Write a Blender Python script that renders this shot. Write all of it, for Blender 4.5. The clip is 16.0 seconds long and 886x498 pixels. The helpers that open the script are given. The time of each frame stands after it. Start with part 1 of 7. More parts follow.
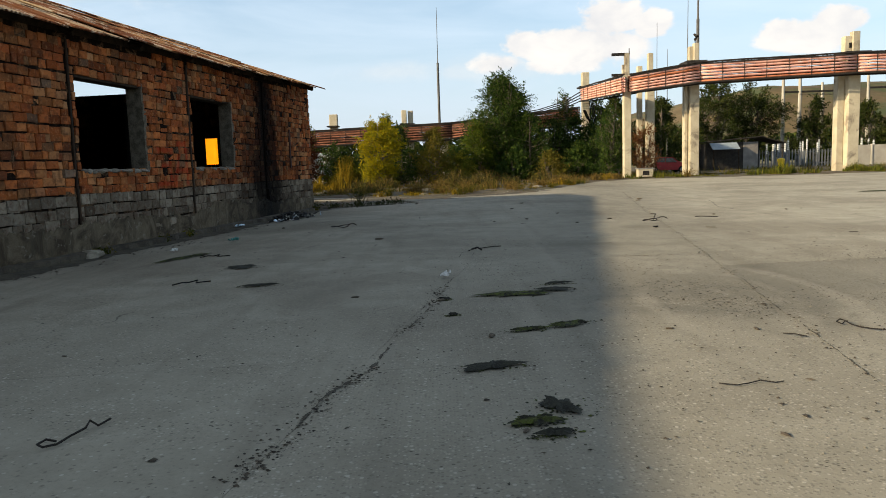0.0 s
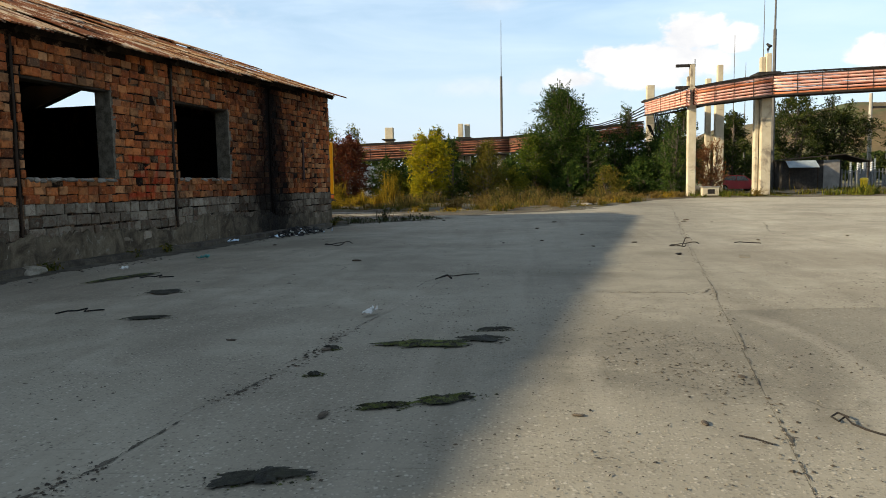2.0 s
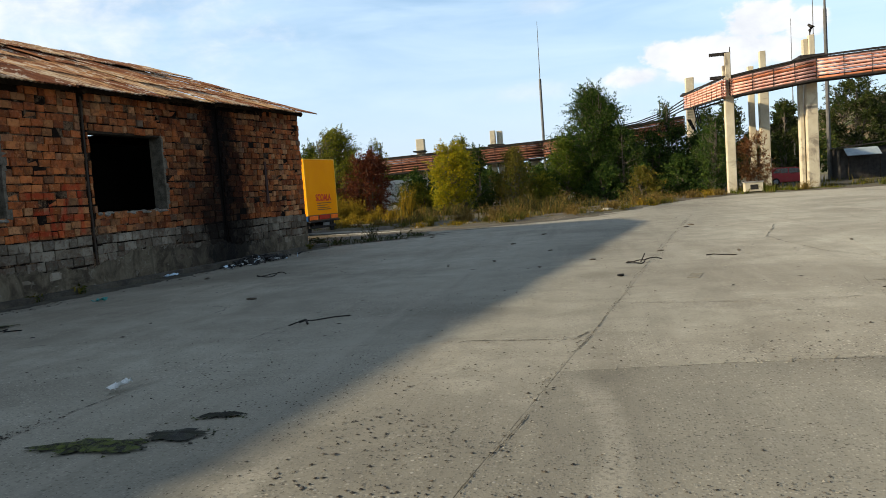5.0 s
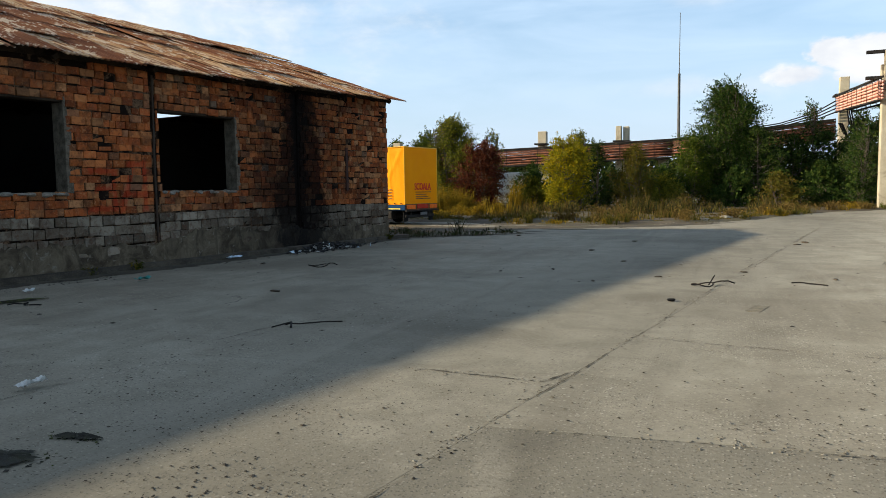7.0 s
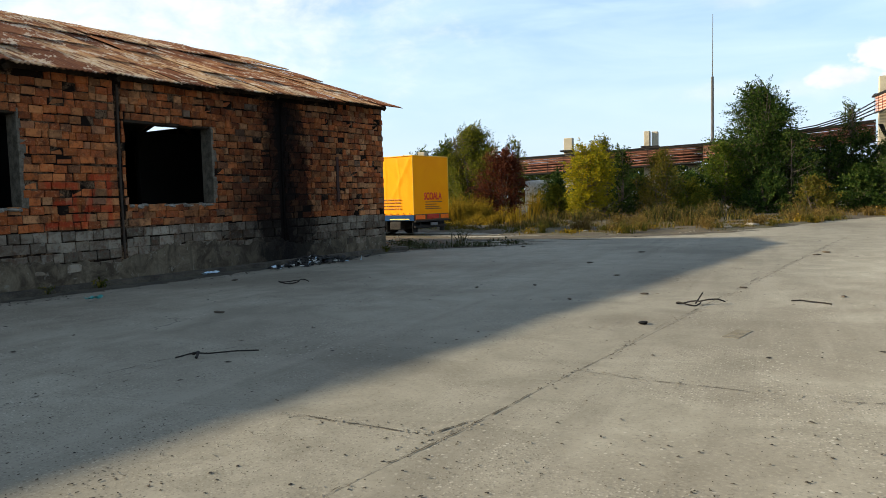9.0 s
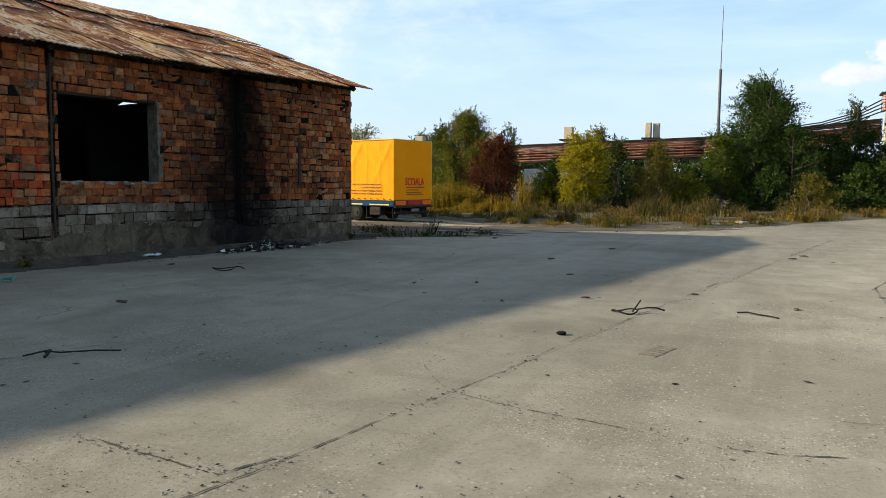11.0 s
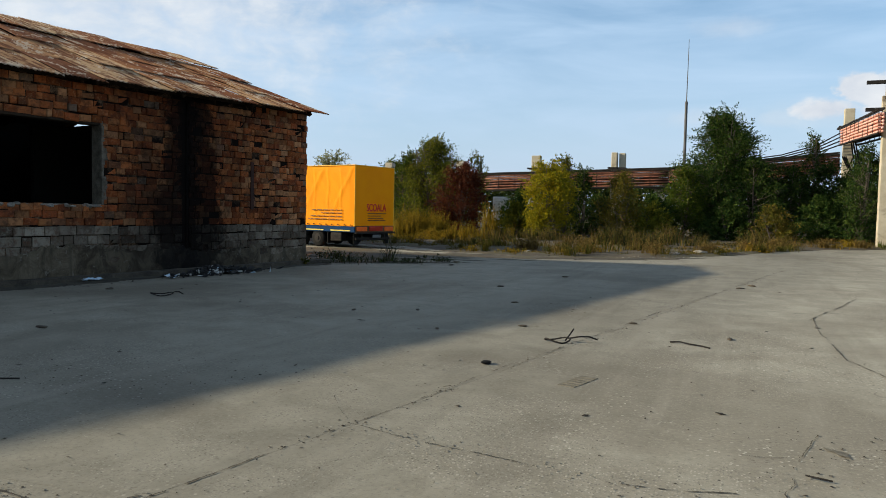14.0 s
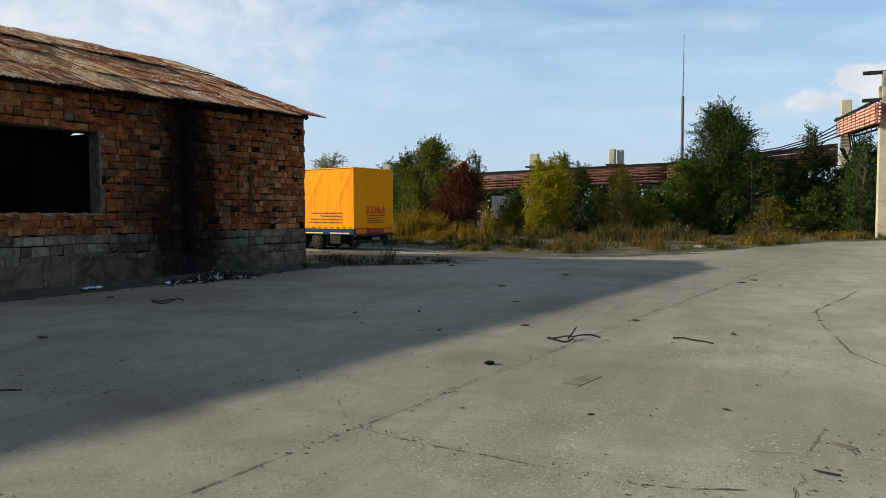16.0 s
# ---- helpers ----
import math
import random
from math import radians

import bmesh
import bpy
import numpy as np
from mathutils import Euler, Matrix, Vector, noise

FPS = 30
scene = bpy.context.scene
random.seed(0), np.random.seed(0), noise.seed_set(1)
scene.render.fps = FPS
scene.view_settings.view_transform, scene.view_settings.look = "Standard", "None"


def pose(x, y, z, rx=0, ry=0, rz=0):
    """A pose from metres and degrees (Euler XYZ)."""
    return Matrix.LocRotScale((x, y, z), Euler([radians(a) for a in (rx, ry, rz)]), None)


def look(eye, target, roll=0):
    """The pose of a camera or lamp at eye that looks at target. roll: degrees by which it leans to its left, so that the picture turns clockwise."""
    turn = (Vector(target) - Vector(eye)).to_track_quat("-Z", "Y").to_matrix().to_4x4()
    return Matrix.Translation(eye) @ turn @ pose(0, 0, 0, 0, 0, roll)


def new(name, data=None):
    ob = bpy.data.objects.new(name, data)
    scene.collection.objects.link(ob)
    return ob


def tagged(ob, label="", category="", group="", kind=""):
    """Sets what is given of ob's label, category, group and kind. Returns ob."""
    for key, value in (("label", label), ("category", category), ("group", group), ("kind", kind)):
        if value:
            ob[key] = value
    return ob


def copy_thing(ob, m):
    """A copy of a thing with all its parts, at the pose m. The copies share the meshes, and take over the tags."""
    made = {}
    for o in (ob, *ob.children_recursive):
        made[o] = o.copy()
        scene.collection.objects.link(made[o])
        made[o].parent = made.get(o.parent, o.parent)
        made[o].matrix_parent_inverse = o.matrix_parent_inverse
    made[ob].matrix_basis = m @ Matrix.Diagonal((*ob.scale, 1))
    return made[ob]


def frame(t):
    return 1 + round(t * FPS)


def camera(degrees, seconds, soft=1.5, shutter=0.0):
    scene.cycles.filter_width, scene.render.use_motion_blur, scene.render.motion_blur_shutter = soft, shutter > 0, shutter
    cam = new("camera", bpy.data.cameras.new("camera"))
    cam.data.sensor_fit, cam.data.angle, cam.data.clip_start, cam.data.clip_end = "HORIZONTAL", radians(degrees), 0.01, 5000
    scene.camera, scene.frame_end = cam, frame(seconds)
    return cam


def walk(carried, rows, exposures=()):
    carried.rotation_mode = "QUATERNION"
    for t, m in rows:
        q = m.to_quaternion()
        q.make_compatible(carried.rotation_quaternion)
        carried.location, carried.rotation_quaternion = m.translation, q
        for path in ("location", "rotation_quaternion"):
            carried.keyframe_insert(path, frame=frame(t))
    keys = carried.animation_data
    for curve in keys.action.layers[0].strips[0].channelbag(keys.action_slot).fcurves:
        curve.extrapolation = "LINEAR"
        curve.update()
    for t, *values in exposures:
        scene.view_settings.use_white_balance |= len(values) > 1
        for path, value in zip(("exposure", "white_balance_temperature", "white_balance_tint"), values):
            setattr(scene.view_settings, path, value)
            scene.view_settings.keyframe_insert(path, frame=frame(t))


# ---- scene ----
cam = camera(63.0, 16.0, 0.9)
PATH = [
    (0, (0.051, 0.109, 1.436), (0.043, 2.096, 1.204), -1.9),
    (0.5, (0.391, 0.6, 1.384), (0.416, 2.596, 1.257), -1.6),
    (1, (0.812, 1.243, 1.395), (0.804, 3.226, 1.137), -2.5),
    (1.5, (1.202, 1.645, 1.384), (1.248, 3.638, 1.221), 0.1),
    (2, (1.568, 1.923, 1.374), (1.363, 3.903, 1.188), -1.1),
    (2.5, (2.006, 2.197, 1.371), (1.805, 4.17, 1.113), 0.4),
    (3, (2.448, 2.487, 1.35), (2.247, 4.471, 1.189), -1.9),
    (3.5, (2.87, 2.819, 1.402), (2.642, 4.795, 1.193), -1.5),
    (4, (3.225, 3.214, 1.439), (2.975, 5.193, 1.295), -3.2),
    (6.5, (4.863, 4.924, 1.459), (4.207, 6.803, 1.263), -1.5),
    (7, (5.085, 5.266, 1.508), (4.354, 7.12, 1.342), -0.9),
    (7.5, (5.224, 5.605, 1.504), (4.493, 7.458, 1.329), -3.3),
    (8, (5.457, 5.944, 1.53), (4.63, 7.752, 1.309), -2.4),
    (8.5, (5.643, 6.288, 1.518), (4.832, 8.105, 1.319), -1.8),
    (9, (5.763, 6.609, 1.504), (4.935, 8.424, 1.365), -1.6),
    (9.5, (5.966, 6.918, 1.533), (5.15, 8.735, 1.35), -0.9),
    (12, (6.754, 8.068, 1.572), (5.901, 9.871, 1.428), 1.2),
    (12.5, (6.893, 8.08, 1.578), (6.067, 9.9, 1.498), 1.7),
    (13, (6.903, 8.092, 1.573), (6.101, 9.923, 1.532), 1.7),
    (13.5, (6.88, 8.096, 1.574), (6.084, 9.929, 1.503), 1.4),
    (14, (6.864, 8.119, 1.558), (6.081, 9.957, 1.452), 1.1),
    (14.5, (6.863, 8.129, 1.568), (6.074, 9.962, 1.439), 0.7),
    (15, (6.845, 8.155, 1.576), (6.132, 10.022, 1.491), 0.8),
    (15.5, (6.852, 8.145, 1.58), (6.098, 9.995, 1.477), 0.6),
    (16, (6.847, 8.136, 1.565), (6.065, 9.974, 1.46), -0.2),
]
EXPOSURES = [(0.0, 0.62, 7000, 10), (0.5, 0.72, 6500, 8), (1.5, 0.74, 6700, 9), (2.5, 0.72, 6900, 10), (3.0, 0.74, 6600, 9), (4.0, 0.74, 6550, 9), (6.5, 0.62, 6450, 9), (8.0, 0.62, 6450, 9), (9.0, 0.80, 6450, 9), (12.0, 0.72, 6350, 9), (12.5, 0.74, 6300, 9), (13.0, 0.50, 6200, 8), (13.5, 0.38, 6200, 8), (14.0, 0.33, 6200, 8), (16.0, 0.32, 6200, 8)]
walk(cam, [(t, look(eye, target, roll)) for t, eye, target, roll in PATH], EXPOSURES)

# ---- light ----
SUN_EL, SUN_AZ = 21.3, 249.5          # degrees; azimuth clockwise from +y
world = bpy.data.worlds.new("sky")
scene.world = world
world.use_nodes = True


def nd(nt, kind, props=None, **ins):
    """A node with its properties and inputs; an input may be a socket or a value."""
    n = nt.nodes.new(kind)
    for k, v in (props or {}).items():
        if k == "operation":
            n.operation = v
        elif k == "use_clamp":
            n.use_clamp = v
        elif k == "data_type":
            n.data_type = v
        elif k == "blend_type":
            n.blend_type = v
        elif k == "interpolation_type":
            n.interpolation_type = v
        elif k == "feature":
            n.feature = v
    for k, v in ins.items():
        key = int(k[1:]) if k[0] == "i" and k[1:].isdigit() else k.replace("_", " ")
        sock = n.inputs[key]
        if isinstance(v, bpy.types.NodeSocket):
            nt.links.new(v, sock)
        else:
            sock.default_value = v
    return n


def mth(nt, op, a, b=0.0, c=0.0, clamp=False):
    return nd(nt, "ShaderNodeMath", {"operation": op, "use_clamp": clamp}, i0=a, i1=b, i2=c).outputs[0]


def mixc(nt, fac, a, b, blend="MIX"):
    n = nd(nt, "ShaderNodeMix", {"data_type": "RGBA", "blend_type": blend}, i0=fac)
    for i, v in ((6, a), (7, b)):
        if isinstance(v, bpy.types.NodeSocket):
            nt.links.new(v, n.inputs[i])
        else:
            n.inputs[i].default_value = (*v[:3], 1)
    return n.outputs[2]


def fnoise(nt, vec, scale, detail=4.0, rough=0.6, dist=0.0):
    return nd(nt, "ShaderNodeTexNoise", None, Vector=vec, Scale=scale, Detail=detail, Roughness=rough, Distortion=dist).outputs[0]


def ramp(nt, fac, stops):
    n = nd(nt, "ShaderNodeValToRGB", None, Fac=fac)
    el = n.color_ramp.elements
    while len(el) < len(stops):
        el.new(0.5)
    for e, (p, c) in zip(el, stops):
        e.position = p
        e.color = (*c, 1) if len(c) == 3 else c
    return n.outputs[0]


def band(nt, v, lo, hi):
    """0 below lo, 1 above hi, smooth between."""
    n = nd(nt, "ShaderNodeMapRange", {"interpolation_type": "SMOOTHSTEP"}, i0=v, i1=lo, i2=hi, i3=0.0, i4=1.0)
    return n.outputs[0]


def build_sky():
    nt = world.node_tree
    nt.nodes.clear()
    sky = nt.nodes.new("ShaderNodeTexSky")
    sky.sky_type, sky.sun_disc = "NISHITA", False
    sky.sun_elevation, sky.sun_rotation = radians(SUN_EL), radians(SUN_AZ)
    sky.air_density, sky.dust_density, sky.ozone_density = 1.0, 0.7, 1.3
    d = nd(nt, "ShaderNodeTexCoord").outputs["Generated"]
    xyz = nd(nt, "ShaderNodeSeparateXYZ", None, Vector=d)
    az = mth(nt, "ARCTAN2", xyz.outputs[0], xyz.outputs[1])
    el = mth(nt, "ARCSINE", xyz.outputs[2])
    plane = nd(nt, "ShaderNodeCombineXYZ", None, X=az, Y=mth(nt, "MULTIPLY", el, 1.6)).outputs[0]
    billow = fnoise(nt, plane, 16.0, 7.0, 0.58, 0.3)
    fine = fnoise(nt, plane, 60.0, 5.0, 0.6)
    cloud = None
    # cumulus heaps: azimuth, elevation, half width, half height (degrees), softness
    for a, e, ra, re, soft in ((11.0, 8.5, 5.4, 1.7, 0.30), (13.0, 10.3, 2.7, 1.5, 0.22), (16.0, 9.7, 1.5, 1.1, 0.22), (6.4, 8.9, 1.6, 1.1, 0.25), (9.6, 7.3, 3.4, 0.8, 0.35), (1.6, 7.0, 2.0, 0.7, 0.6), (-3.5, 7.2, 4.0, 0.8, 0.9),
                               (26.6, 7.9, 3.4, 1.2, 0.28), (28.3, 8.7, 1.9, 1.1, 0.22), (24.8, 8.3, 1.5, 1.0, 0.22), (44, 9.5, 6, 2, 0.3), (-62, 11, 9, 2.6, 0.4), (80, 10, 10, 2.5, 0.4),
                               (-2.0, 13.5, 2.6, 0.7, 1.2), (5.0, 7.2, 5.0, 1.1, 0.9), (4.4, 7.5, 2.4, 0.8, 0.45), (-50.0, 17.0, 20.0, 9.0, 1.6)):
        u = mth(nt, "DIVIDE", mth(nt, "SUBTRACT", az, radians(a)), radians(ra))
        v = mth(nt, "DIVIDE", mth(nt, "SUBTRACT", el, radians(e)), radians(re))
        r = mth(nt, "SQRT", mth(nt, "ADD", mth(nt, "MULTIPLY", u, u), mth(nt, "MULTIPLY", v, v)))
        r = mth(nt, "ADD", r, mth(nt, "MULTIPLY", mth(nt, "SUBTRACT", billow, 0.5), 1.7))
        r = mth(nt, "ADD", r, mth(nt, "MULTIPLY", mth(nt, "SUBTRACT", fine, 0.5), 0.35))
        m = nd(nt, "ShaderNodeMapRange", {"interpolation_type": "SMOOTHSTEP"}, i0=r, i1=max(0.0, 1.0 - soft), i2=1.0 + soft * 0.4, i3=1.0 if soft < 0.5 else (0.32 if soft < 1.5 else 0.92), i4=0.0).outputs[0]
        cloud = m if cloud is None else mth(nt, "MAXIMUM", cloud, m)
    # thin high veil in long streaks
    veil_at = nd(nt, "ShaderNodeCombineXYZ", None, X=mth(nt, "ADD", az, mth(nt, "MULTIPLY", el, 0.8)), Y=mth(nt, "MULTIPLY", el, 5.0)).outputs[0]
    veil = mth(nt, "MULTIPLY", band(nt, fnoise(nt, veil_at, 3.2, 6.0, 0.55, 0.4), 0.22, 0.85), mth(nt, "MULTIPLY", band(nt, el, 1.2, 0.36), 0.55))
    haze = nd(nt, "ShaderNodeMapRange", None, i0=el, i1=0.03, i2=0.30, i3=0.85, i4=0.0).outputs[0]
    clear = mixc(nt, 1.0, sky.outputs[0], (1.02, 1.18, 1.24), "MULTIPLY")
    # upper sky out of view, mixed to a tint that sets the fill light
    sheet = mth(nt, "MULTIPLY", band(nt, el, 0.42, 0.95), mth(nt, "ADD", 0.55, mth(nt, "MULTIPLY", fnoise(nt, d, 2.5, 5.0, 0.6, 0.5), 0.5)))
    base = mixc(nt, haze, mixc(nt, sheet, mixc(nt, veil, clear, CLOUD_THIN), OVERHEAD_FILL), HAZE)
    shade = ramp(nt, billow, [(0.25, (CLOUD[0] * 1.0, CLOUD[1] * 1.0, CLOUD[2] * 1.0)), (0.75, (CLOUD[0] * 0.72, CLOUD[1] * 0.76, CLOUD[2] * 0.84))])
    out = mixc(nt, cloud, base, shade)
    bg = nd(nt, "ShaderNodeBackground", None, Color=out, Strength=SKY)
    nt.links.new(bg.outputs[0], nd(nt, "ShaderNodeOutputWorld").inputs[0])


SKY = 0.106
CLOUD = (6.6, 6.6, 6.6)
HAZE = (3.98, 4.74, 6.0)
OVERHEAD_FILL = (1.72, 1.96, 2.20)         # colour of the unseen upper sky, set for the fill light in shade
CLOUD_THIN = (6.0, 7.2, 8.5)
build_sky()
sun_data = bpy.data.lights.new("sun", "SUN")
sun_data.energy, sun_data.angle, sun_data.color = 5.0, radians(1.1), (1.0, 0.865, 0.63)
sun = new("sun", sun_data)
sx, sy = math.sin(radians(SUN_AZ)), math.cos(radians(SUN_AZ))
to_sun = Vector((sx * math.cos(radians(SUN_EL)), sy * math.cos(radians(SUN_EL)), math.sin(radians(SUN_EL))))
sun.matrix_basis = look(to_sun * 80, (0, 0, 0))

# ---- materials ----
BC = (-4.45, 25.0, 0.0)               # foot of the brick building's corner
BU, BN = (0.153, 0.9882, 0.0), (0.9882, -0.153, 0.0)


def blank(name):
    m = bpy.data.materials.new(name)
    m.use_nodes = True
    m.node_tree.nodes.clear()
    return m, m.node_tree


def finish(nt, colour, rough=0.8, metal=0.0, bump=None, depth=0.01, spec=0.4, strength=0.6, through_light=0.0):
    p = nd(nt, "ShaderNodeBsdfPrincipled", None, Roughness=rough, Metallic=metal)
    p.inputs["Specular IOR Level"].default_value = spec
    if isinstance(colour, bpy.types.NodeSocket):
        nt.links.new(colour, p.inputs["Base Color"])
    else:
        p.inputs["Base Color"].default_value = (*colour, 1)
    if bump is not None:
        b = nd(nt, "ShaderNodeBump", None, Height=bump, Distance=depth, Strength=strength)
        nt.links.new(b.outputs[0], p.inputs["Normal"])
    shader = p.outputs[0]
    if through_light:
        tr = nd(nt, "ShaderNodeBsdfTranslucent")
        if isinstance(colour, bpy.types.NodeSocket):
            nt.links.new(colour, tr.inputs[0])
        else:
            tr.inputs[0].default_value = (*colour, 1)
        mx = nd(nt, "ShaderNodeMixShader", None, i0=through_light, i1=shader, i2=tr.outputs[0])
        shader = mx.outputs[0]
    nt.links.new(shader, nd(nt, "ShaderNodeOutputMaterial").inputs[0])


def where(nt):
    return nd(nt, "ShaderNodeNewGeometry").outputs["Position"]


def chance(nt, kind):
    if kind == "object":
        return nd(nt, "ShaderNodeObjectInfo").outputs["Random"]
    return nd(nt, "ShaderNodeNewGeometry").outputs["Random Per Island"]


def surf(name, dark, light, scale=3.0, grain=60.0, rough=0.8, metal=0.0, depth=0.004, spec=0.4, rnd="", spread=0.25, stain=None, stain_at=(0.55, 0.75)):
    """A plain worn surface: two colours mixed by a coarse and a fine noise, fine relief, stains with their own shape."""
    m, nt = blank(name)
    pos = where(nt)
    coarse, fine = fnoise(nt, pos, scale, 5.0, 0.6, 0.2), fnoise(nt, pos, grain, 3.0, 0.7)
    f = mth(nt, "ADD", mth(nt, "MULTIPLY", coarse, 0.65), mth(nt, "MULTIPLY", fine, 0.35))
    c = mixc(nt, band(nt, f, 0.32, 0.68), dark, light)
    if rnd:
        r = mth(nt, "ADD", mth(nt, "MULTIPLY", chance(nt, rnd), 2 * spread), 1.0 - spread)
        rgb = nd(nt, "ShaderNodeCombineXYZ", None, X=r, Y=r, Z=r).outputs[0]
        c = mixc(nt, 1.0, c, rgb, "MULTIPLY")
    if stain:
        c = mixc(nt, band(nt, fnoise(nt, pos, scale * 0.6, 6.0, 0.65, 0.6), *stain_at), c, stain)
    ro = mth(nt, "ADD", mth(nt, "MULTIPLY", coarse, 0.2), rough - 0.1)
    finish(nt, c, ro, metal, mth(nt, "ADD", fine, mth(nt, "MULTIPLY", coarse, 0.6)), depth, spec)
    return m


def wall_axes(nt):
    """Distance along the brick wall from its corner, and height."""
    rel = nd(nt, "ShaderNodeVectorMath", {"operation": "SUBTRACT"}, i0=where(nt), i1=BC).outputs[0]
    u = nd(nt, "ShaderNodeVectorMath", {"operation": "DOT_PRODUCT"}, i0=rel, i1=BU).outputs["Value"]
    return u, nd(nt, "ShaderNodeSeparateXYZ", None, Vector=rel).outputs[2]


def soot_mask(nt):
    """Fire soot that climbs the wall round one column, with ragged sides."""
    u, z = wall_axes(nt)
    n = fnoise(nt, where(nt), 2.6, 6.0, 0.72, 0.8)
    core = mth(nt, "ABSOLUTE", mth(nt, "ADD", u, 3.92))
    wide = mth(nt, "ADD", mth(nt, "SUBTRACT", 1.02, mth(nt, "MULTIPLY", mth(nt, "ABSOLUTE", mth(nt, "SUBTRACT", z, 1.2)), 0.16)), mth(nt, "MULTIPLY", mth(nt, "SUBTRACT", n, 0.5), 1.5))
    side = nd(nt, "ShaderNodeMapRange", {"interpolation_type": "SMOOTHSTEP"}, i0=mth(nt, "SUBTRACT", core, wide), i1=-0.22, i2=0.38, i3=1.0, i4=0.0).outputs[0]
    # a second, fainter smear nearer to the window
    core2 = mth(nt, "ABSOLUTE", mth(nt, "ADD", u, 5.0))
    high = mth(nt, "ABSOLUTE", mth(nt, "SUBTRACT", z, 2.2))
    blot = mth(nt, "ADD", mth(nt, "ADD", core2, mth(nt, "MULTIPLY", high, 0.45)), mth(nt, "MULTIPLY", mth(nt, "SUBTRACT", n, 0.5), 2.4))
    smear = nd(nt, "ShaderNodeMapRange", {"interpolation_type": "SMOOTHSTEP"}, i0=blot, i1=0.2, i2=1.1, i3=0.75, i4=0.0).outputs[0]
    deep = nd(nt, "ShaderNodeMapRange", {"interpolation_type": "SMOOTHSTEP"}, i0=mth(nt, "ADD", core, mth(nt, "MULTIPLY", mth(nt, "SUBTRACT", n, 0.5), 1.7)), i1=0.18, i2=0.78, i3=1.0, i4=0.0).outputs[0]
    # a thin uneven film of smoke over the bricks on both sides
    film_ = nd(nt, "ShaderNodeMapRange", {"interpolation_type": "SMOOTHSTEP"}, i0=mth(nt, "ADD", core, mth(nt, "MULTIPLY", mth(nt, "SUBTRACT", n, 0.5), 3.2)), i1=0.9, i2=3.3, i3=0.52, i4=0.0).outputs[0]
    thick = mth(nt, "MAXIMUM", deep, mth(nt, "MULTIPLY", mth(nt, "MAXIMUM", side, smear), 0.92))
    return mth(nt, "MULTIPLY", mth(nt, "MAXIMUM", thick, film_), 0.985)


def paint_mask(nt):
    """Old red brush marks on the bricks between the two windows."""
    u, z = wall_axes(nt)
    n = fnoise(nt, where(nt), 9.0, 3.0, 0.6)
    wob = mth(nt, "MULTIPLY", mth(nt, "SUBTRACT", n, 0.5), 0.16)
    best = None
    # centre along the wall, centre height, half width, half height, slant
    for cu, cz, hu, hz, lean in ((-9.45, 1.94, 0.25, 0.04, 0), (-9.40, 1.60, 0.18, 0.035, 0), (-9.46, 1.22, 0.28, 0.04, 0), (-9.21, 1.78, 0.04, 0.18, 0), (-9.19, 1.40, 0.04, 0.20, 0),
                                 (-8.92, 1.62, 0.045, 0.46, 0.28), (-8.52, 1.66, 0.045, 0.48, 0), (-8.70, 2.09, 0.20, 0.035, 0), (-8.72, 1.50, 0.20, 0.03, 0)):
        along = mth(nt, "SUBTRACT", mth(nt, "SUBTRACT", u, cu), mth(nt, "MULTIPLY", mth(nt, "SUBTRACT", z, cz), lean))
        du = mth(nt, "SUBTRACT", mth(nt, "ABSOLUTE", along), hu)
        dz = mth(nt, "SUBTRACT", mth(nt, "ABSOLUTE", mth(nt, "SUBTRACT", z, cz)), hz)
        dd = mth(nt, "MAXIMUM", du, dz)
        best = dd if best is None else mth(nt, "MINIMUM", best, dd)
    v = mth(nt, "ADD", best, wob)
    return nd(nt, "ShaderNodeMapRange", {"interpolation_type": "SMOOTHSTEP"}, i0=v, i1=-0.03, i2=0.05, i3=0.8, i4=0.0).outputs[0]


